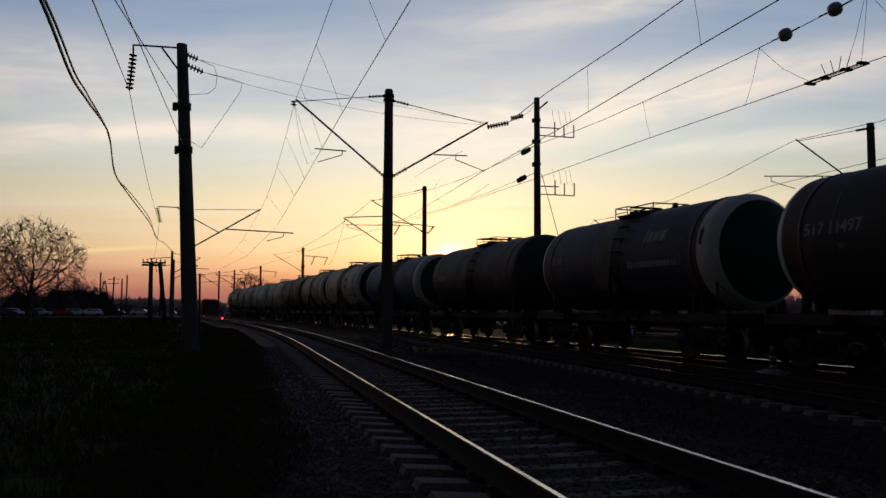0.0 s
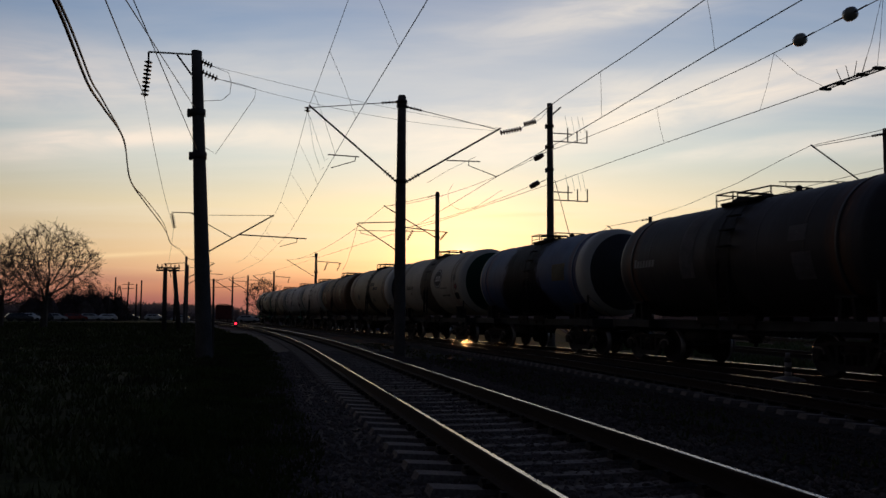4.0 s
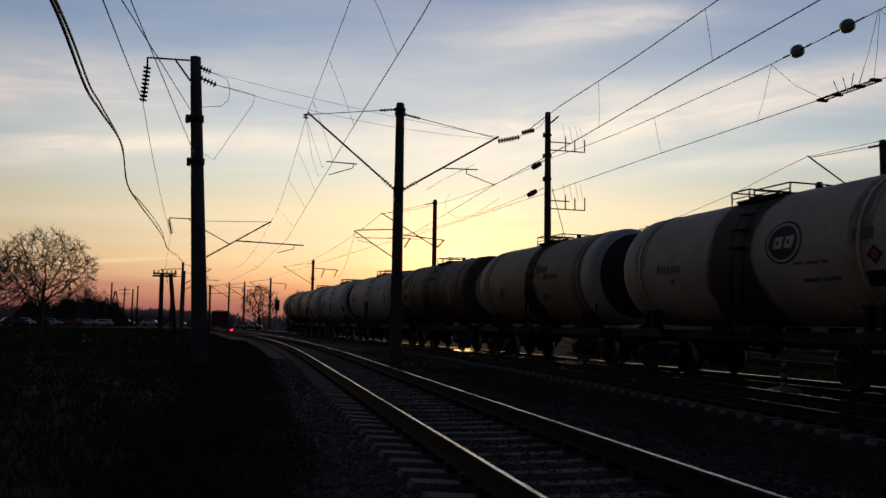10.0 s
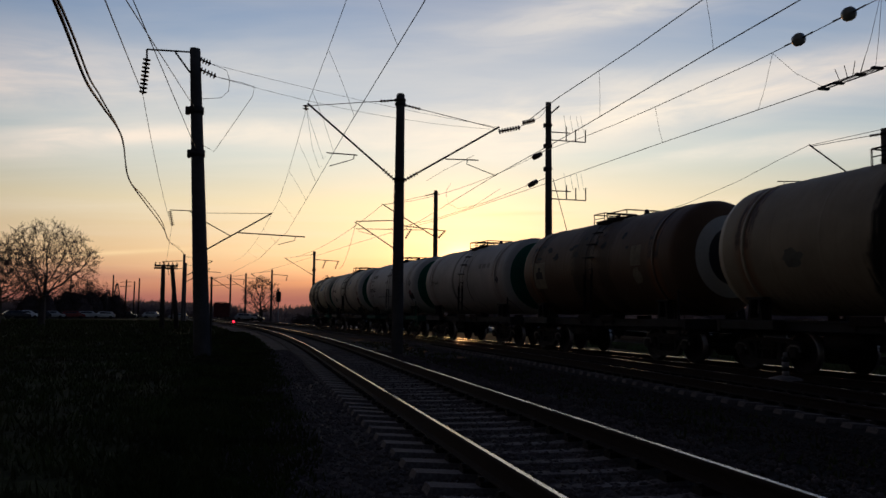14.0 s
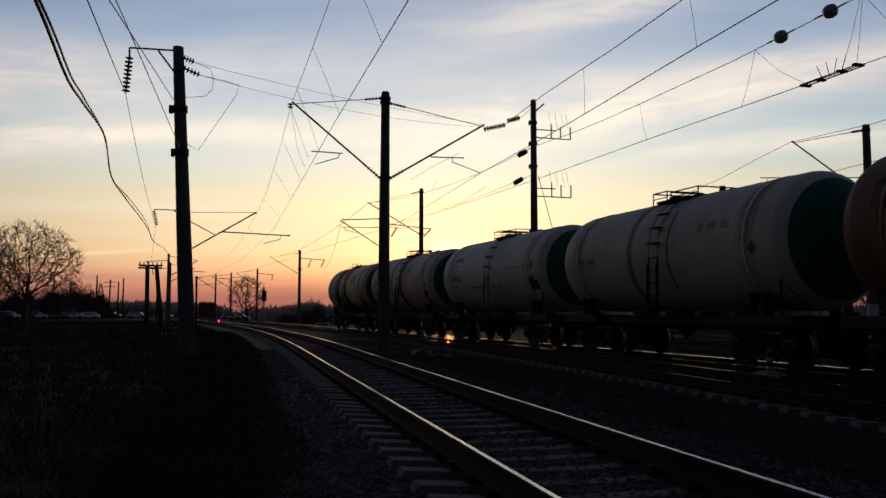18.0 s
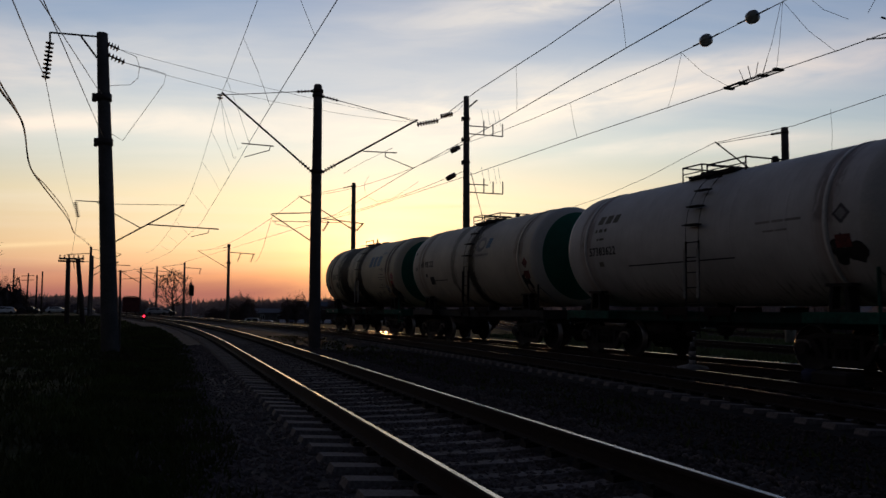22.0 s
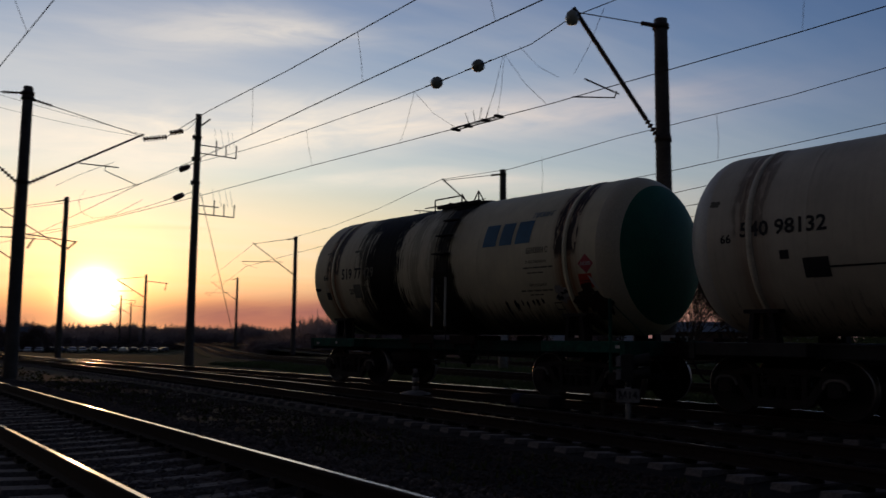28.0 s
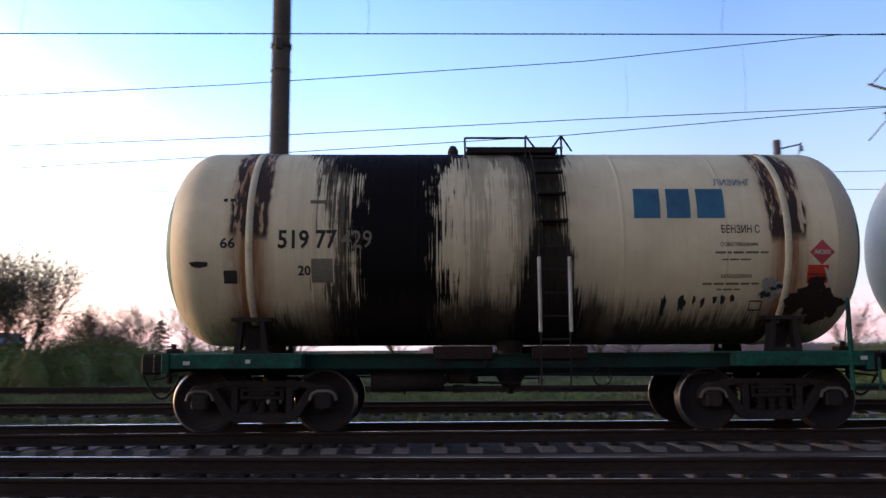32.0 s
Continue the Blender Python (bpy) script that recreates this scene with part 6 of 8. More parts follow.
def build_wires():
    W = bundle("near_catenary", "contact wire and sagging carrying cable over the near track")
    low = [(30, 2.8, 6.4), (-13.3, 2.65, 6.4), (-22.2, 2.44, 6.4), (-32.7, 2.27, 6.4), (-52, 1.9, 6.35), (-80, 0.2, 6.3), (-108, -3.0, 6.3), (-150, -8.6, 6.3)]
    line("contact_wire", low, 0.0095, WIRE, W)
    top = sagged((30, 2.6, 8.7), (-29, 1.6, 8.5), 0.75) + sagged((-29, 1.6, 8.5), (-54, 0.9, 7.6), 0.5)[1:] + sagged((-54, 0.9, 7.6), (-108.7, -2.8, 8.0), 0.8)[1:]
    line("carrying_cable", top, 0.0085, WIRE, W)
    droppers(W, top, low, (-15.5, -21.5, -26.5, -33, -38, -46, -61, -70, -80))
    for dx in (-28.2, -30.0):
        line("dropper", [(-29, 1.6, 8.4), (dx, 1.9, 7.2), (dx * 1.02, 2.2, 6.6), (dx * 1.06, 2.4, 6.9)], 0.006, WIRE, W, sides=3)

    W = bundle("middle_catenary", "contact wire and carrying cable over the middle track")
    low = [(40, 8.3, 6.2), (-8.5, 8.38, 6.2), (-13.6, 8.38, 6.2), (-21, 8.5, 6.22), (-29, 8.62, 6.34), (-45, 9.1, 6.5), (-54.7, 9.0, 6.6)]
    line("contact_wire", low, 0.011, WIRE, W)
    top = [(40, 9.2, 8.6), (10, 9.2, 7.95), (-12.9, 9.17, 7.9), (-18.6, 9.17, 7.9), (-23.5, 9.05, 7.92), (-29.0, 9.6, 8.25), (-39.4, 14.5, 12.0)]
    line("carrying_cable", top, 0.012, WIRE, W)
    for a, b in (((-20.6, 9.12, 7.9), (-19.1, 8.47, 6.21)), ((-15.17, 9.17, 7.89), (-13.67, 8.4, 6.21)), ((-10.9, 9.18, 7.9), (-9.6, 8.39, 6.2)), ((-5.2, 9.2, 7.92), (-4.0, 8.38, 6.2)), ((6.0, 9.2, 7.94), (6.3, 8.35, 6.2))):
        line("dropper", [a, (Vector(a) + Vector(b)) / 2 + Vector((0.03, 0.0, -0.03)), b], 0.006, WIRE, W, sides=3)

    W = bundle("train_catenary", "contact wire and carrying cable with round insulators over the freight track")
    low = [(60, 13.5, 6.5), (8, 13.5, 6.48), (0, 13.5, 6.52), (-7.5, 13.5, 6.55), (-13.2, 13.2, 6.53), (-18.4, 12.6, 6.5), (-22.8, 12.2, 6.52), (-30.5, 11.5, 6.5), (-45, 9.8, 6.45), (-54.7, 8.3, 6.5), (-80, 4.6, 6.4), (-108, 0.5, 6.4)]
    line("contact_wire", low, 0.011, WIRE, W)
    top = [(60, 13.4, 8.9), (40, 13.4, 8.0), (15, 13.4, 7.9), (0, 13.4, 8.3), (-12.45, 13.2, 8.4), (-13.8, 13.2, 8.15), (-15.6, 13.05, 8.06), (-17.24, 12.95, 8.0), (-19.0, 12.75, 7.9), (-23.26, 12.2, 7.76), (-26.0, 12.2, 7.86), (-28.6, 12.2, 8.0), (-39.4, 13.5, 9.3)]
    line("carrying_cable", top, 0.011, WIRE, W)
    for x, y, z in ((-17.24, 12.95, 8.0), (-15.6, 13.05, 8.06)):
        bm = bmesh.new()
        lathe(bm, [(0.0, -0.16), (0.06, -0.15), (0.15, -0.09), (0.165, 0.0), (0.15, 0.09), (0.06, 0.15), (0.0, 0.16)], pose(x, y, z, 0, 90, 0), 18)
        part("ball_insulator", bm, GLASSY, W, "round green-grey glass insulator in the cable")
        for dx in (-0.24, 0.24):
            bm = bmesh.new()
            rod(bm, (x + dx * 0.6, y, z), (x + dx * 2.2, y, z + 0.01), 0.022, sides=6)
            part("clamp", bm, STEEL, W)
    # section insulator in the contact wire with its horns and hangers
    bm = bmesh.new()
    for dy in (-0.1, 0.1):
        rod(bm, (-16.5, 12.98 + dy, 6.56), (-14.8, 13.12 + dy, 6.56), 0.018, sides=6)
    for x in (-16.5, -16.0, -15.3, -14.8):
        box(bm, x - 0.05, x + 0.05, 12.92, 13.18, 6.53, 6.585, 0.008)
    for x, l in ((-15.95, -0.16), (-15.7, -0.1), (-15.55, 0.1), (-15.3, 0.16)):
        rod(bm, (x, 13.05, 6.58), (x + l, 13.05, 6.92), 0.009, sides=5)
    part("section_insulator", bm, STEEL, W, "dark section insulator with arcing horns")
    for a, b in (((-18.15, 12.85, 7.93), (-18.61, 12.7, 6.52)), ((-18.2, 12.88, 7.96), (-16.5, 13.0, 6.62)), ((-14.7, 13.1, 8.1), (-15.3, 13.05, 6.62)), ((-14.65, 13.1, 8.11), (-14.9, 13.1, 6.62)), ((-14.65, 13.1, 8.11), (-13.3, 13.25, 6.54)), ((-14.2, 13.2, 8.2), (-12.9, 13.2, 7.1)), ((-11.5, 13.2, 8.3), (-12.5, 13.3, 7.1)), ((-23.26, 12.2, 7.78), (-22.89, 12.25, 6.52)), ((-7.0, 13.4, 8.3), (-7.2, 13.5, 6.55)), ((-1.2, 13.4, 8.3), (-1.2, 13.5, 6.52)), ((5.0, 13.4, 8.1), (4.9, 13.5, 6.5)), ((9.5, 13.4, 7.95), (9.5, 13.5, 6.48))):
        mid = (Vector(a) + Vector(b)) / 2 - Vector((0, 0, 0.12))
        line("dropper", [a, mid, b], 0.006 if a[0] < -10 else 0.004, WIRE, W, sides=3)

    W = bundle("far_catenary", "wires of the tracks beyond the train")
    line("carrying_cable", [(-107, 42.2, 8.9), (-59, 26.6, 8.2), (-50, 25.2, 7.72), (-42.42, 24.07, 7.63), (-35.5, 23.0, 7.8), (-31.5, 22.4, 8.07), (-28.9, 22.0, 8.2), (-23, 20.9, 7.6), (-17.3, 20.6, 7.7), (-11.4, 20.6, 7.72), (-5.4, 20.6, 8.0), (3.8, 20.6, 8.6), (10.5, 20.6, 9.3), (20, 20.6, 9.5), (50, 20.6, 8.6)], 0.012, WIRE, W)
    low = [(-107, 42, 6.4), (-59, 26, 6.4), (-28.9, 21.0, 6.3), (-15, 20.6, 6.27), (-9, 20.6, 6.45), (-5.2, 20.6, 6.59), (3.9, 20.6, 7.04), (11.7, 20.6, 7.36), (50, 20.6, 7.6)]
    line("contact_wire", low, 0.012, WIRE, W)
    line("contact_wire", [(-28.9, 22.5, 5.3), (-9.6, 20.6, 5.87), (-3.8, 20.6, 6.19), (3.3, 20.6, 6.61), (11.7, 20.6, 7.33), (50, 20.6, 7.4)], 0.012, WIRE, W)
    line("carrying_cable", [(-60, 33, 8.0), (-16.4, 30.0, 6.86), (-10.1, 30.0, 7.03), (10, 30.0, 7.6), (50, 30.0, 8.2)], 0.012, WIRE, W)
    line("contact_wire", [(-60, 33, 7.0), (-16.4, 30.0, 6.43), (-10.1, 30.0, 6.58), (10, 30.0, 7.0), (50, 30.0, 7.0)], 0.012, WIRE, W)
    for x, a, b in ((-21, 7.7, 6.3), (-13.7, 7.7, 6.35), (4.9, 8.5, 7.05), (8.0, 9.0, 7.2)):
        line("dropper", [(x, 20.6, a), (x + 0.05, 20.6, (a + b) / 2), (x, 20.6, b)], 0.007 if x < 0 else 0.004, WIRE, W, sides=3)

    W = bundle("feeder_lines", "thick loose feeder cable and thin wires beside the track")
    cable = [(-5, -1.7, 3.9), (-9, -2.14, 4.31), (-13, -2.57, 4.65), (-16, -2.9, 4.95), (-20, -3.17, 5.15), (-25, -3.7, 5.1), (-30, -4.04, 5.2), (-40, -4.48, 5.27), (-48, -5.0, 5.55), (-60, -6.1, 6.3), (-75, -7.32, 7.15), (-95, -8.5, 8.2), (-119.3, -9.9, 9.25)]
    twist = [(x, y + 0.03 * math.sin(i * 2.1), z + 0.04 * math.cos(i * 1.7)) for i, (x, y, z) in enumerate(cable)]
    fine = []
    for i in range(len(twist) - 1):
        p0, p1, p2, p3 = (Vector(twist[max(0, min(len(twist) - 1, i + k))]) for k in (-1, 0, 1, 2))
        for k in range(8):
            u = k / 8
            fine.append(0.5 * (2 * p1 + (p2 - p0) * u + (2 * p0 - 5 * p1 + 4 * p2 - p3) * u * u + (3 * p1 - p0 - 3 * p2 + p3) * u ** 3))
    line("feeder_cable", fine, 0.022, WIRE, W, "thick wavy black cable")
    line("feeder_cable", [p + Vector((0, 0.04 + 0.05 * math.sin(i * 0.16), -0.1 * math.sin(i * 0.2))) for i, p in enumerate(fine)], 0.016, WIRE, W)
    line("thin_wire", sagged((-4.0, -1.48, 4.37), (-25.4, -3.46, 7.63), 0.0), 0.011, WIRE, W)
    line("thin_wire", sagged((-25.4, -3.46, 7.63), (-54, -5.3, 6.65), 0.4), 0.011, WIRE, W)
    line("thin_wire", sagged((-54, -5.3, 6.65), (-119, -12.5, 7.4), 0.8), 0.012, WIRE, W)
    line("thin_wire", sagged((-4.0, -1.97, 4.62), (-25.4, -1.95, 7.3), 0.0), 0.009, WIRE, W)
    line("thin_wire", sagged((-4.0, -1.85, 5.41), (-25.4, -1.85, 6.0), 0.0), 0.009, WIRE, W)
    line("cross_span_wire", sagged((-25.4, -1.52, 8.72), (-29.0, 8.75, 8.2), 0.12), 0.006, WIRE, W)
    line("cross_span_wire", sagged((-25.4, -1.35, 8.33), (-29.0, 9.1, 8.1), 0.3), 0.006, WIRE, W)
    line("cross_span_wire", sagged((-29.0, 10.2, 8.57), (-39.4, 14.5, 11.9), 0.1), 0.009, WIRE, W)
    line("jumper_wire", [(-33.0, 8.88, 7.88), (-41.0, 9.5, 8.7), (-50.0, 10.32, 9.55)], 0.01, WIRE, W)
    line("jumper_wire", [(-46, 10.99, 8.82), (-46, 10.74, 8.4), (-46, 10.72, 8.1), (-46, 10.85, 7.61), (-46, 11.47, 7.33), (-46, 12.45, 7.58), (-44, 13.4, 8.3)], 0.01, WIRE, W)
    line("anchor_wire", sagged((-39.4, 13.9, 9.35), (-54.7, 8.3, 8.6), 0.5), 0.012, WIRE, W)
    line("anchor_wire", sagged((-39.4, 13.7, 7.9), (-54.7, 8.5, 6.9), 0.3), 0.012, WIRE, W)
    line("anchor_wire", sagged((-54.7, 8.3, 8.6), (-108.7, 3.6, 8.4), 0.9), 0.014, WIRE, W)
    line("anchor_wire", sagged((-54.7, 6.5, 7.3), (-108.7, 10.7, 7.2), 0.9), 0.014, WIRE, W)


build_wires()

# ---- trees and woods ----
def prism(verts, faces, a, b, r0, r1, sides=4):
    d = (b - a).normalized()
    u = d.orthogonal().normalized()
    w = d.cross(u)
    k = len(verts)
    for p, r in ((a, r0), (b, r1)):
        for i in range(sides):
            t = 2 * math.pi * i / sides
            verts.append(p + r * (math.cos(t) * u + math.sin(t) * w))
    for i in range(sides):
        j = (i + 1) % sides
        faces.append((k + i, k + j, k + sides + j, k + sides + i))


def grow(rng, base, height, depth, spread=0.55, up=0.12, first=0.2, thick=0.028):
    """Branches of a bare tree: (start, end, r0, r1, level)."""
    out = []
    size = (first, 0.3, 0.25, 0.19, 0.14, 0.1, 0.07)

    def limb(p, d, r, level):
        q = p
        n = 3 if level else 2
        length = height * size[level] * rng.uniform(0.75, 1.15)
        for i in range(n):
            d = (d + Vector((rng.gauss(0, 0.11), rng.gauss(0, 0.11), rng.gauss(0, 0.08) + 0.04))).normalized()
            e = q + d * length / n
            out.append((q, e, r * (1 - 0.16 * i), r * (1 - 0.16 * (i + 1)), level))
            q = e
            last = i == n - 1
            if level < depth and (last or level > 0):
                for _ in range((5 if level == 0 else 2) if last else 1):
                    side = Vector((rng.gauss(0, 1), rng.gauss(0, 1), rng.gauss(0, 0.5)))
                    side = (side - d * side.dot(d)).normalized()
                    dd = (d + side * spread * rng.uniform(0.6, 1.5) + Vector((0, 0, up))).normalized()
                    limb(q, dd, r * 0.62 * (1 - 0.16 * i), level + 1)

    limb(Vector(base), Vector((rng.gauss(0, 0.05), rng.gauss(0, 0.05), 1)).normalized(), height * thick, 0)
    return out


def reach(rng, height, trunk, radius, low, count):
    """Limbs of a full crown: branches that grow towards free spots of a rounded space: (start, end, r0, r1, level)."""
    mid, half = (height + low) / 2, (height - low) / 2
    spots = []
    while len(spots) < count:
        p = Vector((rng.uniform(-1, 1), rng.uniform(-1, 1), rng.uniform(-1, 1)))
        if 0.15 < p.length < 1 and rng.random() < 0.35 + 0.65 * p.length:
            wide = radius * (1.0 if p.z < 0.2 else 1.0 - 0.25 * (p.z - 0.2))
            spots.append((p.x * wide, p.y * wide, mid + p.z * half))
    spots = np.array(spots)
    nodes, parent = [(0.0, 0.0, trunk * k / 4) for k in range(5)], [-1, 0, 1, 2, 3]
    step = height * 0.034
    alive = np.ones(len(spots), bool)
    for turn in range(70):
        pts = np.array(nodes)
        left = spots[alive]
        if not len(left):
            break
        gap = np.linalg.norm(left[:, None] - pts[None], axis=2)
        nearest = gap.argmin(1)
        born = []
        for k in set(nearest.tolist()):
            pull = left[nearest == k] - pts[k]
            pull = (pull / np.linalg.norm(pull, axis=1)[:, None]).mean(0) + np.array([rng.gauss(0, 0.12), rng.gauss(0, 0.12), rng.gauss(0.1, 0.1)])
            pull /= np.linalg.norm(pull) + 1e-6
            born.append((k, pts[k] + pull * step))
        for k, q in born:
            nodes.append(tuple(q))
            parent.append(k)
        pts = np.array(nodes)
        alive &= np.linalg.norm(spots[:, None] - pts[None], axis=2).min(1) > step * 1.15
    weight = [0.0] * len(nodes)
    kids = [0] * len(nodes)
    for k in range(len(nodes) - 1, 0, -1):
        weight[k] += 1.0 if not kids[k] else 0.0
        weight[parent[k]] += weight[k]
        kids[parent[k]] += 1
    full = max(weight[1], 1.0)
    out = []
    for k in range(1, len(nodes)):
        r = height * 0.033 * (weight[k] / full) ** 0.56
        a, b = Vector(nodes[parent[k]]), Vector(nodes[k])
        out.append((a, b, r * 1.08, r, 0 if weight[k] > full * 0.12 else 2))
        if weight[k] < 5:
            for _ in range(4):          # fine twigs
                d = (b - a).normalized() + Vector((rng.gauss(0, 0.55), rng.gauss(0, 0.55), rng.gauss(0.15, 0.45)))
                out.append((b, b + d.normalized() * height * rng.uniform(0.035, 0.09), 0.0, 0.0, 5))
    return out


def bare_tree(name, x, y, height, seed, label, depth=5, twig=0.011, up=0.1, thick=0.026, spread=0.6, stems=1, leaves=0, leaf=0.08, category="tree", first=0.3, leaf_mat=None, z=None, crown=None):
    rng = random.Random(seed)
    t = thing(name, pose(x, y, ground_z(x, y) - 0.05 if z is None else z), label, category)
    limbs = reach(rng, height, *crown) if crown else []
    for s in range(0 if crown else stems):
        limbs += grow(rng, (rng.uniform(-0.4, 0.4) * (stems > 1), rng.uniform(-0.4, 0.4) * (stems > 1), 0), height * rng.uniform(0.8, 1.0), depth, spread, up, first, thick if stems == 1 else 0.012)
    tall = max(b.z for _, b, *_ in limbs)
    k = height / tall
    limbs = [(a * k, b * k, r0 * k, r1 * k, lv) for a, b, r0, r1, lv in limbs]
    tv, tf, cv, cf = [], [], [], []
    tips = []
    for a, b, r0, r1, level in limbs:
        if level < 2:
            prism(tv, tf, a, b, r0, max(r1, 0.008), 7)
        else:
            prism(cv, cf, a, b, max(r0, twig), max(r1, twig * 0.65), 3)
            if level >= depth - 1:
                tips.append(b)
    raw("trunk", tv, tf, BARK, t)
    raw("crown", cv, cf, TWIG, t)
    if leaves:
        lv, lf = [], []
        for _ in range(leaves):
            p = rng.choice(tips) + Vector((rng.gauss(0, 0.18), rng.gauss(0, 0.18), rng.gauss(0, 0.18)))
            u = Vector((rng.gauss(0, 1), rng.gauss(0, 1), rng.gauss(0, 1))).normalized()
            w = u.orthogonal().normalized()
            k = len(lv)
            s = leaf * rng.uniform(0.6, 1.3)
            lv += [p - u * s, p + w * s * 0.5, p + u * s, p - w * s * 0.5]
            lf.append((k, k + 1, k + 2, k + 3))
        raw("leaves", lv, lf, leaf_mat or LEAF, t)
    return t


def scrub(rng, verts, faces, x, y, z, w, h, count, size):
    """A ragged clump of twigs and leaves inside a flattened dome."""
    for _ in range(count):
        a = rng.uniform(0, 2 * math.pi)
        k = math.sqrt(rng.random())
        top = h * math.sqrt(max(1 - k * k, 0.0)) * rng.uniform(0.55, 1.12)
        p = Vector((x + w * k * math.cos(a), y + w * k * math.sin(a), z + top * rng.random() ** 0.6))
        u = Vector((rng.gauss(0, 0.8), rng.gauss(0, 0.8), rng.gauss(0.2, 0.7))).normalized()
        v = u.orthogonal().normalized()
        v.rotate(Euler((0, 0, rng.uniform(0, 6.28))))
        s = size * rng.uniform(0.5, 1.4)
        n = len(verts)
        verts += [p - v * s * 0.5, p + v * s * 0.5, p + u * s]
        faces.append((n, n + 1, n + 2))


def mound(rng, verts, faces, x, y, z, w, h, rough=0.3):
    """The dense inner mass of a thicket: a low uneven dome."""
    n, rings = 12, 5
    base = len(verts)
    o = rng.uniform(0, 90)
    for j in range(rings):
        e = math.pi / 2 * j / rings
        for i in range(n):
            a = 2 * math.pi * (i + 0.5 * (j % 2)) / n
            k = 1 + rough * (noise.noise((math.cos(a) * 1.5 + o, math.sin(a) * 1.5, e * 2)) + rng.uniform(-0.25, 0.25))
            verts.append(Vector((x + w * k * math.cos(e) * math.cos(a), y + w * k * math.cos(e) * math.sin(a), z + h * k * math.sin(e))))
    top = len(verts)
    verts.append(Vector((x, y, z + h)))
    for j in range(rings - 1):
        for i in range(n):
            p, q = base + j * n + i, base + j * n + (i + 1) % n
            faces.append((p, q, q + n, p + n))
    for i in range(n):
        faces.append((base + (rings - 1) * n + i, base + (rings - 1) * n + (i + 1) % n, top))


def shell(rng, verts, faces, x, y, z, w, h, count, size):
    """Leaves or twig ends gathered towards the outside of a dome."""
    o = rng.uniform(0, 50)
    for _ in range(count):
        a, e = rng.uniform(0, 2 * math.pi), math.asin(rng.random())
        k = (1 + 0.35 * noise.noise((2 * math.cos(a) * math.cos(e) + o, 2 * math.sin(a) * math.cos(e), 2 * math.sin(e)))) * (1 - 0.35 * rng.random() ** 1.5)
        p = Vector((x + w * k * math.cos(e) * math.cos(a), y + w * k * math.cos(e) * math.sin(a), z + h * k * math.sin(e)))
        u = Vector((rng.gauss(0, 1), rng.gauss(0, 1), rng.gauss(0.3, 0.8))).normalized()
        v = u.orthogonal().normalized()
        s = size * rng.uniform(0.5, 1.5)
        n = len(verts)
        verts += [p - v * s * 0.45, p + v * s * 0.45, p + u * s]
        faces.append((n, n + 1, n + 2))


def shrub(x, y, w, h, seed, label, material, count=1400, size=0.16):
    t = thing("shrub", pose(x, y, ground_z(x, y) - 0.03), label, "shrub")
    rng = random.Random(seed)
    sv, sf, lv, lf = [], [], [], []
    for _ in range(26):
        a = rng.uniform(0, 6.28)
        prism(sv, sf, Vector((0, 0, 0)), Vector((w * 0.7 * math.cos(a) * rng.random(), w * 0.7 * math.sin(a) * rng.random(), h * rng.uniform(0.7, 1.15))), 0.02, 0.006, 3)
    raw("undergrowth", sv, sf, TWIG, t)
    for _ in range(6):
        px, py = rng.uniform(-0.6, 0.6) * w, rng.uniform(-0.6, 0.6) * w
        pw, ph = w * rng.uniform(0.4, 0.65), h * rng.uniform(0.6, 0.95)
        mound(rng, lv, lf, px, py, 0, pw * 0.76, ph * 0.72, 0.2)
        shell(rng, lv, lf, px, py, 0, pw, ph, count, size * 0.34)
    raw("foliage", lv, lf, material, t)
    return t


def wood_height(az):
    """Typical height of the far woods by direction."""
    return float(np.interp(az, (-114, -90, -86, -66, -60, -50, -45, -40, 48), (5.6, 6.0, 9.4, 9.4, 9.0, 8.4, 6.0, 3.2, 2.8)))


def build_woods():
    """The far belt of leafless woods and scrub."""
    rng = random.Random(11)
    verts, faces = [], []
    for i in range(2300):
        az = rng.uniform(-114, 48)
        D = rng.uniform(240, 320) if az < -88 else (rng.uniform(270, 350) if az < -62 else (rng.uniform(150, 215) if az < -38 else rng.uniform(120, 190)))
        h = wood_height(az) * rng.uniform(0.75, 1.05) * (0.92 + 0.2 * abs(noise.noise((az * 0.3, 0.3, 0.0))))
        x, y = D * math.sin(radians(az)), D * math.cos(radians(az))
        z = ground_z(x, y)
        w = rng.uniform(3.5, 7.5)
        mound(rng, verts, faces, x, y, z, w, h * 0.42, 0.15)
        side = Vector((math.cos(radians(az)), -math.sin(radians(az)), 0))
        for _ in range(120):
            # twigs that fan up and out to a rounded crown
            a, k = rng.uniform(0, 2 * math.pi), math.sqrt(rng.random())
            crown = h * (0.2 + 0.8 * math.sqrt(max(1 - k * k, 0.0)) * rng.uniform(0.8, 1.05))
            foot = crown * rng.uniform(0.25, 0.8)
            lean = Vector((math.cos(a), math.sin(a), 0)) * w * k
            p = Vector((x, y, z + foot)) + lean * 0.85
            tip = Vector((x, y, z + foot + (crown - foot) * rng.uniform(0.5, 1.0))) + lean + Vector((rng.gauss(0, 0.3), rng.gauss(0, 0.3), 0))
            q = side * D * rng.uniform(0.0005, 0.0011)
            n = len(verts)
            verts += [p - q, p + q, tip]
            faces.append((n, n + 1, n + 2))
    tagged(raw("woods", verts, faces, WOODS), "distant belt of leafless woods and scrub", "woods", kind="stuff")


def polar(az, D):
    return D * math.sin(radians(az)), D * math.cos(radians(az))


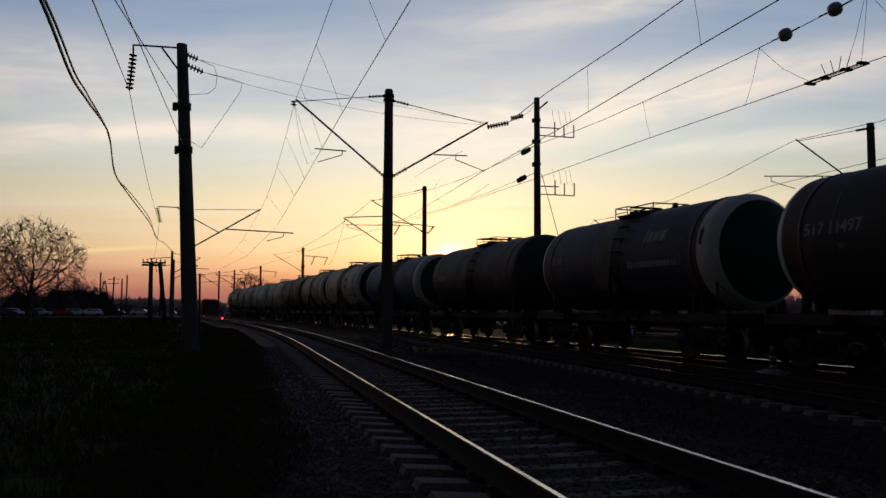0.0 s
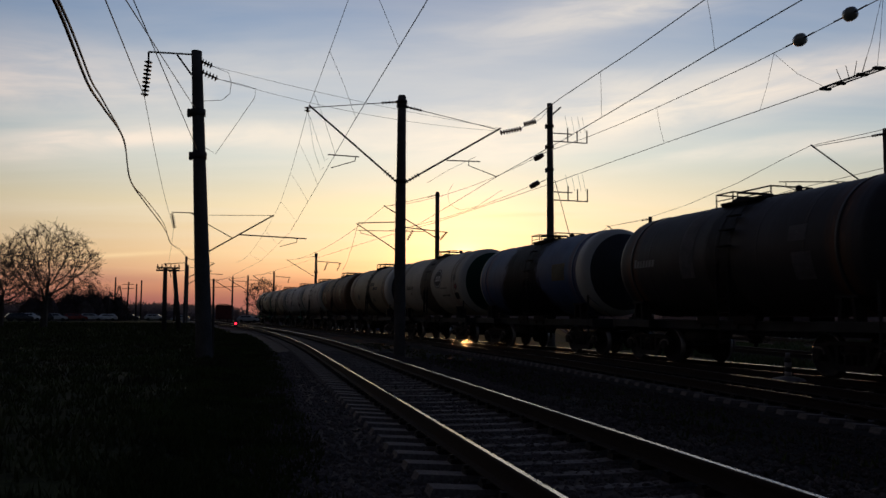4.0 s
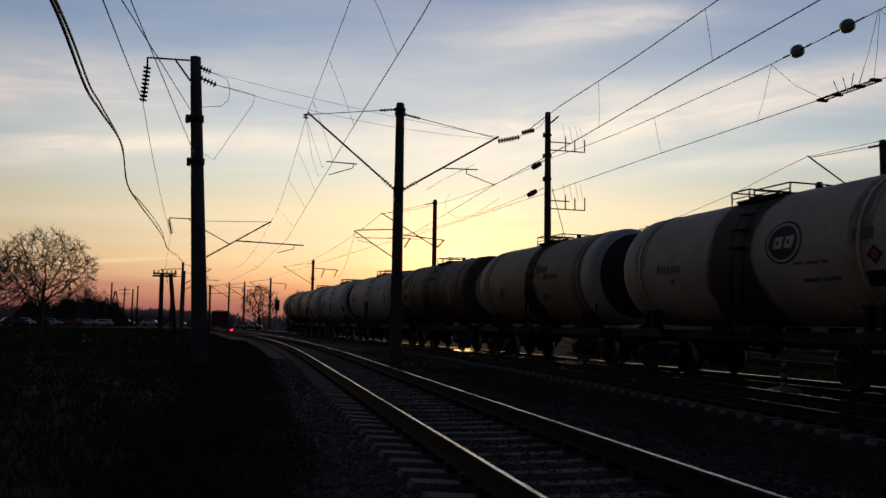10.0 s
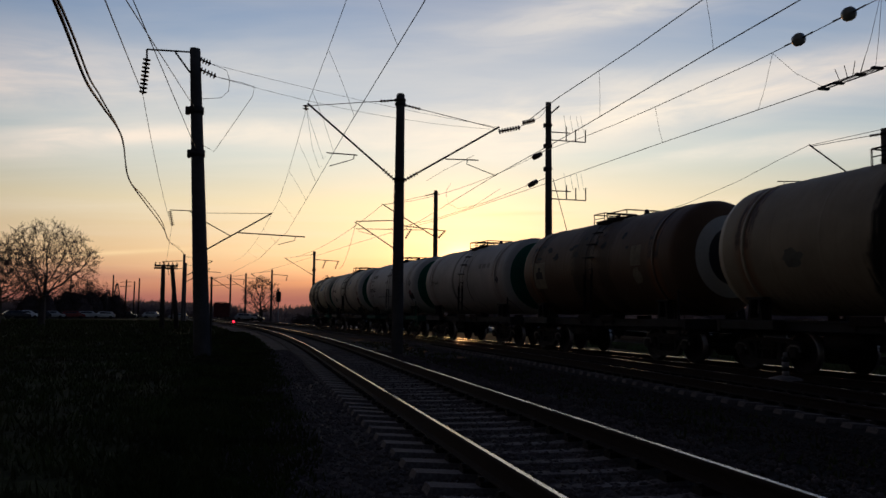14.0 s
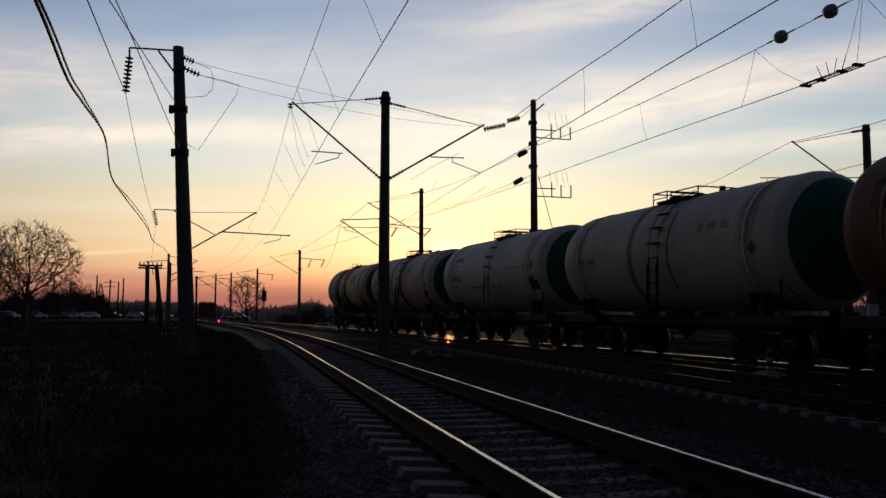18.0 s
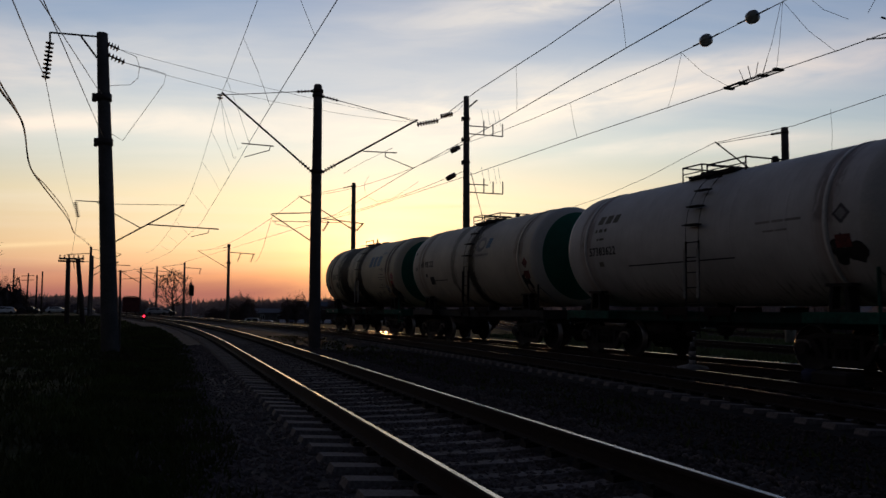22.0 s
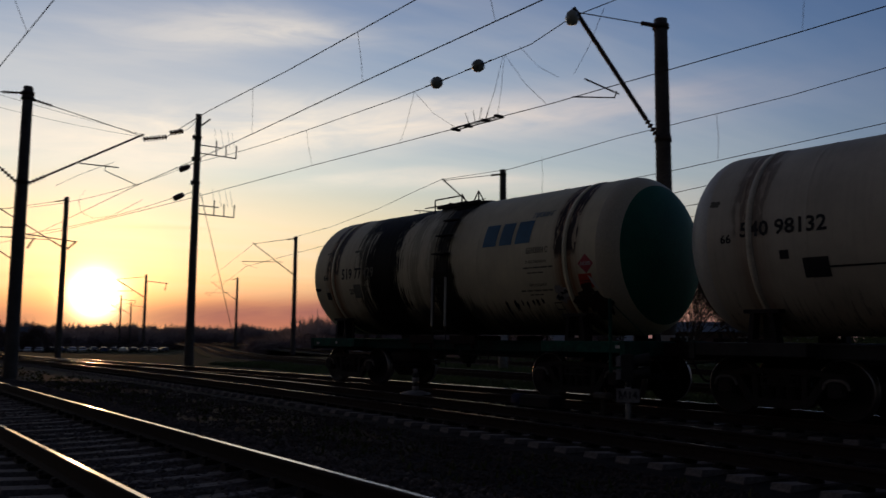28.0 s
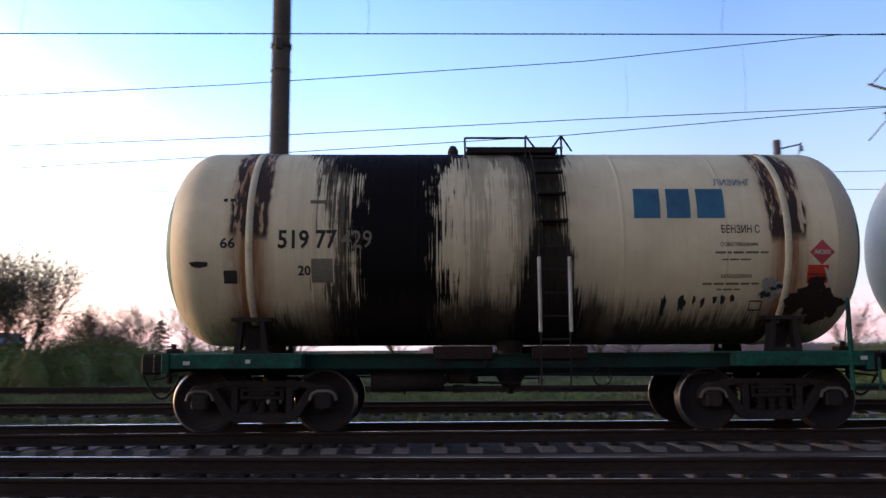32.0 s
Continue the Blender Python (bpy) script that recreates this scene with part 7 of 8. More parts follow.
def build_trees():
    x, y = polar(-103.2, 85)
    bare_tree("bare_tree", x, y, 10.6, 5, "large leafless tree with a wide crown beside the car park", twig=0.0155, crown=(2.4, 5.5, 2.5, 950))
    x, y = polar(-105.6, 92)
    bare_tree("bare_tree", x, y, 8.6, 8, "leafless tree with fine twigs near the car park", twig=0.0155, crown=(2.2, 4.6, 1.9, 700))
    x, y = polar(-89.6, 190)
    bare_tree("bare_tree", x, y, 11.5, 9, "leafless tree far down the line", twig=0.03, crown=(3.0, 4.6, 2.6, 300))
    for az, D, w, h, s in ((-101.3, 185, 6.0, 8.6, 1), (-99.9, 188, 5.4, 8.0, 2), (-102.8, 183, 5.4, 7.2, 3), (-98.6, 192, 4.4, 5.0, 8), (-84.9, 200, 5, 8, 4), (-86.6, 210, 5, 6, 5), (-79.2, 230, 6, 8.5, 6), (-81.6, 230, 6, 9, 7)):
        x, y = polar(az, D)
        shrub(x, y, w, h, s, "dense dark leafless thicket", THICKET, 2200, 0.24 * D / 90)
    # leafing trees and bushes behind the tracks
    for az, D, h, s, n in ((-35.4, 43, 6.4, 21, 620), (-30.6, 43, 7.4, 22, 900), (-26.9, 42, 7.3, 23, 950), (-33.0, 45, 7.5, 24, 820), (-23.3, 50, 4.6, 25, 260), (-28.6, 46, 6.4, 26, 620)):
        x, y = polar(az, D)
        bare_tree("young_tree", x, y, h, s, "young multi-stemmed tree with sparse new leaves", depth=4, spread=0.5, stems=3, leaves=int(n * 0.9), leaf=0.065, first=0.2)
    for az, D, h, s in ((-47.8, 46, 4.4, 31), (-45.5, 47, 4.3, 32), (-40.5, 48, 2.8, 33)):
        x, y = polar(az, D)
        bare_tree("young_tree", x, y, h, s, "thin sapling with a few buds", depth=3, spread=0.35, stems=4, leaves=60, leaf=0.08, first=0.3)
    for az, D, h, s in ((-21.0, 58, 5.2, 47), (-19.6, 60, 5.6, 48), (-17.3, 62, 5.4, 49), (-15.6, 60, 4.6, 50), (-2.8, 52, 4.6, 41), (11.0, 50, 5.4, 42), (13.5, 52, 4.8, 43), (26.4, 60, 5.0, 44), (-10.0, 62, 4.5, 45), (4.0, 66, 4.6, 46)):
        x, y = polar(az, D)
        bare_tree("bare_tree", x, y, h, s, "small leafless tree behind the tracks", depth=4, spread=0.6, first=0.22)
    for az, D, w, h, s in ((-26.2, 37, 2.4, 2.9, 51), (-24.0, 40, 2.6, 2.7, 52), (-29.0, 38, 1.8, 2.2, 53), (-21.5, 44, 2.8, 2.6, 54), (-32.0, 40, 1.6, 1.7, 55), (-18.8, 46, 2.8, 2.4, 56), (-16.0, 48, 2.8, 2.3, 57), (-22.6, 41, 2.2, 2.2, 68), (-13.0, 52, 3.0, 2.2, 69), (27.5, 46, 2.4, 2.4, 58), (30.0, 44, 2.4, 2.6, 59)):
        x, y = polar(az, D)
        shrub(x, y, w, h, s, "green bush coming into leaf", LEAF, 2600, 0.16)
    for az, D, w, h, s in ((-50, 66, 3.5, 2.2, 61), (-46, 58, 3.5, 2.6, 62), (-43, 60, 3.5, 2.8, 63), (-60.5, 95, 5, 2.6, 64), (-64, 100, 5, 2.6, 65), (-62, 100, 6, 3.5, 66), (-22.6, 56, 2.6, 4.0, 67)):
        x, y = polar(az, D)
        shrub(x, y, w, h, s, "dull brown leafless thicket", WOODS, 2600, 0.2)
    # a small pine
    x, y = polar(-18.8, 80)
    t = thing("pine", pose(x, y, ground_z(x, y)), "small dark pine tree", "tree")
    bm = bmesh.new()
    rod(bm, (0, 0, 0), (0, 0, 4.6), 0.12, 0.02, 7)
    part("trunk", bm, BARK, t)
    rng = random.Random(3)
    v, f = [], []
    for k in range(9):
        z = 1.2 + k * 0.42
        r = 1.7 * (1 - k / 10.5)
        for j in range(7):
            a = rng.uniform(0, 6.28)
            for q in range(16):
                s = rng.random()
                p = Vector((r * s * math.cos(a), r * s * math.sin(a), z - 0.25 * s + rng.gauss(0, 0.05)))
                u = Vector((rng.gauss(0, 1), rng.gauss(0, 1), rng.gauss(0.3, 0.5))).normalized() * 0.22
                w = u.orthogonal().normalized() * 0.06
                n = len(v)
                v += [p - w, p + w, p + u]
                f.append((n, n + 1, n + 2))
    raw("crown", v, f, NEEDLE, t)


build_woods()
build_trees()

# ---- parked cars ----
CAR_GLASS = surface("car_window_glass", (0.02, 0.022, 0.025), 0.08, grain=3, contrast=0.05, bump=0.0, spec=0.6)
RUBBER = surface("tyre_rubber", (0.02, 0.02, 0.02), 0.9, grain=30, contrast=0.2)
LAMP_GLASS = surface("car_lamp_glass", (0.6, 0.58, 0.55), 0.15, grain=5, contrast=0.1, bump=0.0)
CAR_PAINTS = [surface("car_paint_" + n, c, 0.25, 0.2, grain=3, contrast=0.05, bump=0.0) for n, c in
              (("white", (0.8, 0.8, 0.8)), ("silver", (0.5, 0.51, 0.52)), ("dark", (0.03, 0.032, 0.04)), ("red", (0.22, 0.03, 0.025)), ("blue", (0.04, 0.07, 0.16)))]


def build_car(paint, tall=False):
    c = thing("parked_car", pose(0, 0, 0), "parked car", "car", "cars in the car park")
    roof = 1.95 if tall else 1.42
    side = [(-2.15, 0.35), (-2.2, 0.75), (-2.1, 0.92), (-1.55, 0.98), (1.1, 0.98), (1.95, 0.86), (2.15, 0.68), (2.15, 0.35)]
    cabin = [(-1.95, 0.95), (-1.6, roof - 0.05), (-1.2, roof), (0.55 if not tall else 1.2, roof), (0.8 if not tall else 1.4, roof - 0.05), (1.35 if not tall else 1.7, 0.95)]

    def slab(points, w0, w1, zmid):
        bm = bmesh.new()
        rows = []
        for s in (-1, 1):
            rows.append([bm.verts.new((px, s * (w0 if pz < zmid else w1), pz)) for px, pz in points])
        bm.faces.new(rows[0])
        bm.faces.new(rows[1][::-1])
        for i in range(len(points)):
            j = (i + 1) % len(points)
            bm.faces.new((rows[0][i], rows[1][i], rows[1][j], rows[0][j]))
        bmesh.ops.recalc_face_normals(bm, faces=bm.faces)
        bmesh.ops.bevel(bm, geom=list(bm.edges), offset=0.04, segments=1, affect="EDGES")
        return bm
    part("body", slab(side, 0.85, 0.82, 0.8), paint, c)
    part("cabin", slab(cabin, 0.8, 0.66, 1.1), paint, c)
    for s in (-1, 1):
        for a, b in (((-1.5, -0.45) if not tall else (-1.4, -0.2), 0), ((-0.38, 0.75) if not tall else (-0.1, 1.3), 1)):
            bm = bmesh.new()
            z0, z1 = 1.02, roof - 0.12
            q = [bm.verts.new((px, s * py, pz)) for px, py, pz in ((a[0], 0.79, z0), (a[1], 0.79, z0), (a[1] - 0.25 * b, 0.69, z1), (a[0] + 0.15 * (1 - b), 0.69, z1))]
            bm.faces.new(q)
            part("side_window", bm, CAR_GLASS, c)
        for x in (-1.35, 1.35):
            bm = bmesh.new()
            rod(bm, (x, s * 0.68, 0.31), (x, s * 0.88, 0.31), 0.31, sides=14)
            part("wheel", bm, RUBBER, c)
        bm = bmesh.new()
        box(bm, 2.08, 2.19, s * 0.75, s * 0.45, 0.6, 0.74, 0.02)
        part("headlight", bm, LAMP_GLASS, c)
    for x, dx in ((0.82 if not tall else 1.44, 0.5 if not tall else 0.24), (-1.64, -0.28)):
        bm = bmesh.new()
        q = [bm.verts.new(p) for p in ((x + dx, -0.72, 1.0), (x + dx, 0.72, 1.0), (x + 0.02, 0.6, roof - 0.1), (x + 0.02, -0.6, roof - 0.1))]
        bm.faces.new(q)
        part("windscreen", bm, CAR_GLASS, c)
    return c


def build_cars():
    base = [build_car(p) for p in CAR_PAINTS]
    van = build_car(CAR_PAINTS[0], True)
    tagged(van, "white parked van beyond the tracks", "van")
    names = ("white", "silver", "dark", "red", "blue")
    for b, nm in zip(base, names):
        tagged(b, nm + " parked car beyond the tracks")
    rng = random.Random(6)
    spots = [(-104.6, 158, 2), (-104.1, 160, 0), (-103.4, 163, 2), (-102.6, 165, 1), (-101.4, 170, 3), (-100.5, 172, 1), (-99.6, 176, 0), (-98.2, 190, 2), (-96.6, 195, 0), (-95.0, 198, 1),
             (-90.6, 170, 1), (-90.1, 172, 2), (-88.0, 180, 1), (-86.8, 200, 4), (-83.3, 215, 0)]
    spots += [(-82.4 + i * 0.62, 225 + rng.uniform(-3, 3), rng.choice((0, 1, 2, 2, 4, 1))) for i in range(19)]
    used = set()
    for az, D, k in spots:
        x, y = polar(az, D)
        m = pose(x, y, ground_z(x, y), 0, 0, -az + rng.choice((0, 180)) + rng.uniform(-12, 12) + (90 if D > 220 else 0))
        if k in used:
            copy_thing(base[k], m)
        else:
            base[k].matrix_basis = m
            used.add(k)
    x, y = polar(-84.4, 190)
    van.matrix_basis = pose(x, y, ground_z(x, y), 0, 0, 80)


build_cars()


# ---- railway furniture ----
def build_signals():
    # light signal beside the far curve
    x, y = polar(-88.45, 115)
    m = thing("light_signal", pose(x, y, ground_z(x, y)), "railway light signal on a pale post", "signal")
    zb = -ground_z(x, y)
    bm = bmesh.new()
    rod(bm, (0, 0, 0), (0, 0, 2.9 + zb), 0.11, 0.09, 10)
    part("post", bm, PALE_CONCRETE, m)
    bm = bmesh.new()
    box(bm, -0.12, 0.12, -0.33, 0.33, 2.7 + zb, 4.15 + zb, 0.06)
    part("head", bm, BLACK_PAINT, m)
    for k in range(3):
        bm = bmesh.new()
        rod(bm, (0.1, 0, 3.0 + k * 0.42 + zb), (0.36, 0, 2.98 + k * 0.42 + zb), 0.15, 0.16, 12, caps=False)
        part("hood", bm, BLACK_PAINT, m)
    bm = bmesh.new()
    rod(bm, (0, 0, 4.1 + zb), (0, 0, 4.45 + zb), 0.06, sides=8)
    part("finial", bm, BLACK_PAINT, m)
    # red dwarf signal
    x, y = polar(-91.4, 84)
    g = ground_z(x, y)
    m = thing("dwarf_signal", pose(x, y, g), "low track signal showing red", "signal")
    bm = bmesh.new()
    rod(bm, (0, 0, 0), (0, 0, 0.4), 0.06, sides=8)
    part("post", bm, PALE_CONCRETE, m)
    bm = bmesh.new()
    box(bm, -0.1, 0.1, -0.16, 0.16, 0.35, 0.95, 0.03)
    part("head", bm, BLACK_PAINT, m)
    bm = bmesh.new()
    rod(bm, (0.1, 0, 0.7), (0.14, 0, 0.7), 0.1, sides=12)
    part("red_lens", bm, glow("red_signal_lens", (1.0, 0.02, 0.05), 5.0), m, "glowing red lens")
    # dwarf signal with number plate between the tracks
    m = thing("shunting_signal", pose(-9.55, 11.45, -0.36, 0, 0, 38), "low shunting signal with two hooded lenses and a white plate", "signal")
    bm = bmesh.new()
    rod(bm, (0, 0, 0), (0, 0, 0.62), 0.05, sides=8)
    part("post", bm, PALE_CONCRETE, m)
    bm = bmesh.new()
    box(bm, -0.11, 0.11, -0.02, 0.16, 0.72, 1.2, 0.02)
    rod(bm, (0, 0.06, 0.55), (0, 0.06, 0.75), 0.05, sides=8)
    part("head", bm, BLACK_PAINT, m)
    for z in (0.84, 1.07):
        bm = bmesh.new()
        lathe(bm, [(0.1, 0.0), (0.11, 0.3)], pose(0.1, 0.06, z, 0, 80, 0), 14)
        part("hood", bm, BLACK_PAINT, m)
        bm = bmesh.new()
        box(bm, -0.2, -0.11, -0.03, 0.15, z - 0.09, z + 0.09, 0.01)
        part("back_box", bm, SOOTY_WHITE, m)
    bm = bmesh.new()
    box(bm, -0.2, 0.2, -0.09, -0.075, 0.36, 0.6, 0.0)
    part("number_board", bm, SOOTY_WHITE, m, "white board with black characters")
    cu = bpy.data.curves.new("board_text", "FONT")
    cu.body, cu.size, cu.align_x, cu.align_y, cu.offset = "М14", 0.175, "CENTER", "CENTER", 0.004
    tmp = new("tmp_text", cu)
    me = bpy.data.meshes.new_from_object(tmp.evaluated_get(bpy.context.evaluated_depsgraph_get()))
    bpy.data.objects.remove(tmp)
    me.materials.clear()
    me.materials.append(BLACK_PAINT)
    ob = new("board_text", me)
    ob.parent = m
    ob.matrix_basis = pose(0, -0.095, 0.48, 90, 0, 0)
    # junction box on a post beside it
    m = thing("junction_box", pose(-10.0, 11.3, -0.33), "small dark junction box on a thin post", "junction box")
    bm = bmesh.new()
    rod(bm, (0, 0, 0), (0, 0, 0.38), 0.03, sides=6)
    part("post", bm, STEEL, m)
    bm = bmesh.new()
    box(bm, -0.17, 0.17, -0.1, 0.1, 0.36, 0.48, 0.03)
    part("box", bm, STEEL, m)
    # striped clearance posts
    for x, y in ((-15.7, 11.25),):
        m = thing("clearance_post", pose(x, y, -0.22), "striped black and white clearance post on a round white base", "marker post")
        bm = bmesh.new()
        lathe(bm, [(0.36, 0.0), (0.33, 0.04), (0.12, 0.09), (0.0, 0.09)], pose(0, 0, 0), 20)
        part("base", bm, SOOTY_WHITE, m)
        for k in range(5):
            bm = bmesh.new()
            rod(bm, (0, 0, 0.09 + k * 0.1), (0, 0, 0.19 + k * 0.1), 0.075 if k < 4 else 0.05, sides=12)
            part("stripe", bm, SOOTY_WHITE if k % 2 == 0 else BLACK_PAINT, m)
    # point machine beside the middle track
    m = thing("point_machine", pose(-11.4, 11.2, -0.24, 0, 0, 4), "low dark point machine on the sleepers", "point machine")
    bm = bmesh.new()
    box(bm, -0.45, 0.35, -0.22, 0.22, 0.02, 0.26, 0.04)
    part("case", bm, BOGIE, m)
    bm = bmesh.new()
    rod(bm, (-0.75, 0, 0.14), (-0.45, 0, 0.14), 0.13, sides=14)
    part("motor", bm, surface("worn_blue_paint", (0.018, 0.022, 0.055), 0.8, spec=0.1), m)
    bm = bmesh.new()
    rod(bm, (0.2, 0.1, 0.1), (0.25, 1.2, 0.08), 0.02, sides=6)
    part("throw_rod", bm, STEEL, m)
    # small track box beside the back track
    m = thing("track_box", pose(-15.2, 27.0, ground_z(-15.2, 27.0)), "small dark cable box beside the back track", "junction box")
    bm = bmesh.new()
    box(bm, -0.35, 0.35, -0.2, 0.2, 0.0, 0.42, 0.03)
    part("case", bm, STEEL, m)
    bm = bmesh.new()
    box(bm, -0.38, 0.38, -0.23, 0.23, 0.41, 0.46, 0.01)
    part("lid", bm, BOGIE, m)
    # lamp post beyond the tracks, leaning
    x, y = polar(-39.25, 45)
    m = thing("yard_lamp_post", pose(x, y, ground_z(x, y)), "leaning yard lamp post with a floodlight", "lamp post")
    bm = bmesh.new()
    rod(bm, (0, 0, 0), (0.1, 0, 8.2), 0.16, 0.1, 12)
    part("post", bm, CONCRETE, m)
    bm = bmesh.new()
    rod(bm, (-0.35, 0, 7.45), (0.45, 0, 7.5), 0.025, sides=6)
    part("arm", bm, STEEL, m)
    bm = bmesh.new()
    lathe(bm, [(0.05, 0.0), (0.12, 0.1), (0.22, 0.35), (0.0, 0.36)], pose(0.42, 0, 7.12, 20, 70, 0), 14)
    part("floodlight", bm, STEEL, m)
    for px, py, pz in ((-29.6, 33.9, 7.54), (-30.2, 33.4, 6.3)):
        m = thing("line_insulator", pose(px, py, pz), "dark long insulator hanging in a wire", "insulator")
        bm = bmesh.new()
        rod(bm, (-0.35, 0, 0), (0.35, 0, 0), 0.13, sides=12)
        part("body", bm, PORCELAIN, m)
        line("wire", [(-12, 1.0, -0.2), (-0.35, 0, 0), (0.35, 0, 0), (14, -1.0, 0.2)], 0.011, WIRE, m)


def build_far_poles():
    for az, D, h, s in ((-101.6, 190, 9.2, 1), (-100.7, 190, 8.0, 2), (-100.4, 200, 6.4, 1), (-99.1, 190, 9.3, 1), (-98.35, 190, 8.4, 3), (-97.8, 190, 8.0, 1), (-97.5, 195, 9.0, 1), (-99.5, 185, 5.6, 2), (-95.4, 170, 7.4, 1)):
        x, y = polar(az, D)
        m = thing("utility_pole", pose(x, y, ground_z(x, y), 0, 0, -az), "distant dark wooden utility pole", "utility pole")
        bm = bmesh.new()
        rod(bm, (0, 0, 0), (0.0 if s == 1 else 0.2, 0, h), 0.2, 0.14, 8)
        part("shaft", bm, BARK, m)
        if s > 1:
            bm = bmesh.new()
            for z in (h - 0.6, h - 1.5)[: s - 1]:
                rod(bm, (-1.1, 0, z), (1.3, 0, z + 0.1), 0.07, sides=5)
            part("cross_arm", bm, BARK, m)
    # a dark gantry of two posts in front of the woods
    x, y = polar(-57.4, 78)
    m = thing("gantry", pose(x, y, ground_z(x, y), 0, 0, 57.4), "dark gantry of two thick posts", "gantry")
    for s in (-1, 1):
        bm = bmesh.new()
        box(bm, s * 0.58 - 0.26, s * 0.58 + 0.26, -0.2, 0.2, 0, 3.1, 0.03)
        part("post", bm, STEEL, m)
    bm = bmesh.new()
    box(bm, -0.85, 0.85, -0.22, 0.22, 3.08, 3.25, 0.02)
    part("cap_beam", bm, STEEL, m)
    # a double-legged line pole behind the tracks
    x, y = polar(-15.1, 62)
    m = thing("double_leg_pole", pose(x, y, ground_z(x, y), 0, 0, 15.1), "narrow double-legged wooden line pole", "utility pole")
    for s in (-1, 1):
        bm = bmesh.new()
        rod(bm, (s * 0.3, 0, 0), (s * 0.08, 0, 5.2), 0.09, 0.07, 8)
        part("leg", bm, BARK, m)
    bm = bmesh.new()
    rod(bm, (-0.6, -0.1, 4.7), (0.9, -0.1, 4.95), 0.05, sides=6)
    part("cross_arm", bm, BARK, m)
    # A-frame poles and a lattice tower
    for az, D, h, w in ((-99.35, 190, 6.0, 0.9), (-98.85, 205, 8.0, 1.4)):
        x, y = polar(az, D)
        m = thing("a_frame_pole", pose(x, y, ground_z(x, y), 0, 0, -az), "distant braced line support", "utility pole")
        for s in (-1, 1):
            bm = bmesh.new()
            rod(bm, (s * w, 0, 0), (s * 0.15, 0, h), 0.16, 0.1, 6)
            part("leg", bm, STEEL, m)
        bm = bmesh.new()
        for k in range(5):
            z0, z1 = h * k / 5, h * (k + 1) / 5
            a = w * (1 - k / 5) + 0.15 * k / 5
            b = w * (1 - (k + 1) / 5) + 0.15 * (k + 1) / 5
            rod(bm, (-a, 0, z0), (b, 0, z1), 0.05, sides=4)
            rod(bm, (a, 0, z0), (-b, 0, z1), 0.05, sides=4)
        part("bracing", bm, STEEL, m)


ROOF = surface("pale_sheet_roof", (0.12, 0.12, 0.125), 0.85, grain=4, contrast=0.1, tint=(0.17, 0.17, 0.18))
BRICK = surface("dull_brick_wall", (0.13, 0.075, 0.06), 0.9, grain=9, contrast=0.25, tint=(0.14, 0.09, 0.075))
PLASTER = surface("grey_plaster_wall", (0.13, 0.12, 0.11), 0.9, grain=6, contrast=0.2)
BLUE_ROOF = surface("blue_grey_sheet_roof", (0.06, 0.08, 0.11), 0.8, grain=4, contrast=0.1)


def house(az, D, length, depth, wall, rise, walls, roof, label, turn=0.0, windows=2):
    x, y = polar(az, D)
    h = thing("low_house", pose(x, y, ground_z(x, y) - 0.02, 0, 0, -az + turn), label, "building")
    bm = bmesh.new()
    box(bm, -length / 2, length / 2, -depth / 2, depth / 2, 0, wall)
    part("wall", bm, walls, h)
    bm = bmesh.new()
    o = 0.35
    a = [(-length / 2 - o, -depth / 2 - o, wall), (length / 2 + o, -depth / 2 - o, wall), (length / 2 + o, depth / 2 + o, wall), (-length / 2 - o, depth / 2 + o, wall), (-length / 2 - o, 0, wall + rise), (length / 2 + o, 0, wall + rise)]
    v = [bm.verts.new(p) for p in a]
    for f in ((0, 1, 5, 4), (2, 3, 4, 5), (0, 4, 3), (1, 2, 5), (0, 3, 2, 1)):
        bm.faces.new([v[i] for i in f])
    bmesh.ops.recalc_face_normals(bm, faces=bm.faces)
    part("roof", bm, roof, h)
    for i in range(windows):
        cx = -length / 2 + length * (i + 0.5) / windows
        bm = bmesh.new()
        box(bm, cx - 0.55, cx + 0.55, -depth / 2 - 0.05, -depth / 2 + 0.02, wall * 0.35, wall * 0.85)
        win = part("window", bm, WHITE_PAINT, h)
        bm = bmesh.new()
        for s in (-1, 1):
            box(bm, cx + s * 0.25 - 0.2, cx + s * 0.25 + 0.2, -depth / 2 - 0.06, -depth / 2 - 0.045, wall * 0.4, wall * 0.8)
        part("pane", bm, CAR_GLASS, win)


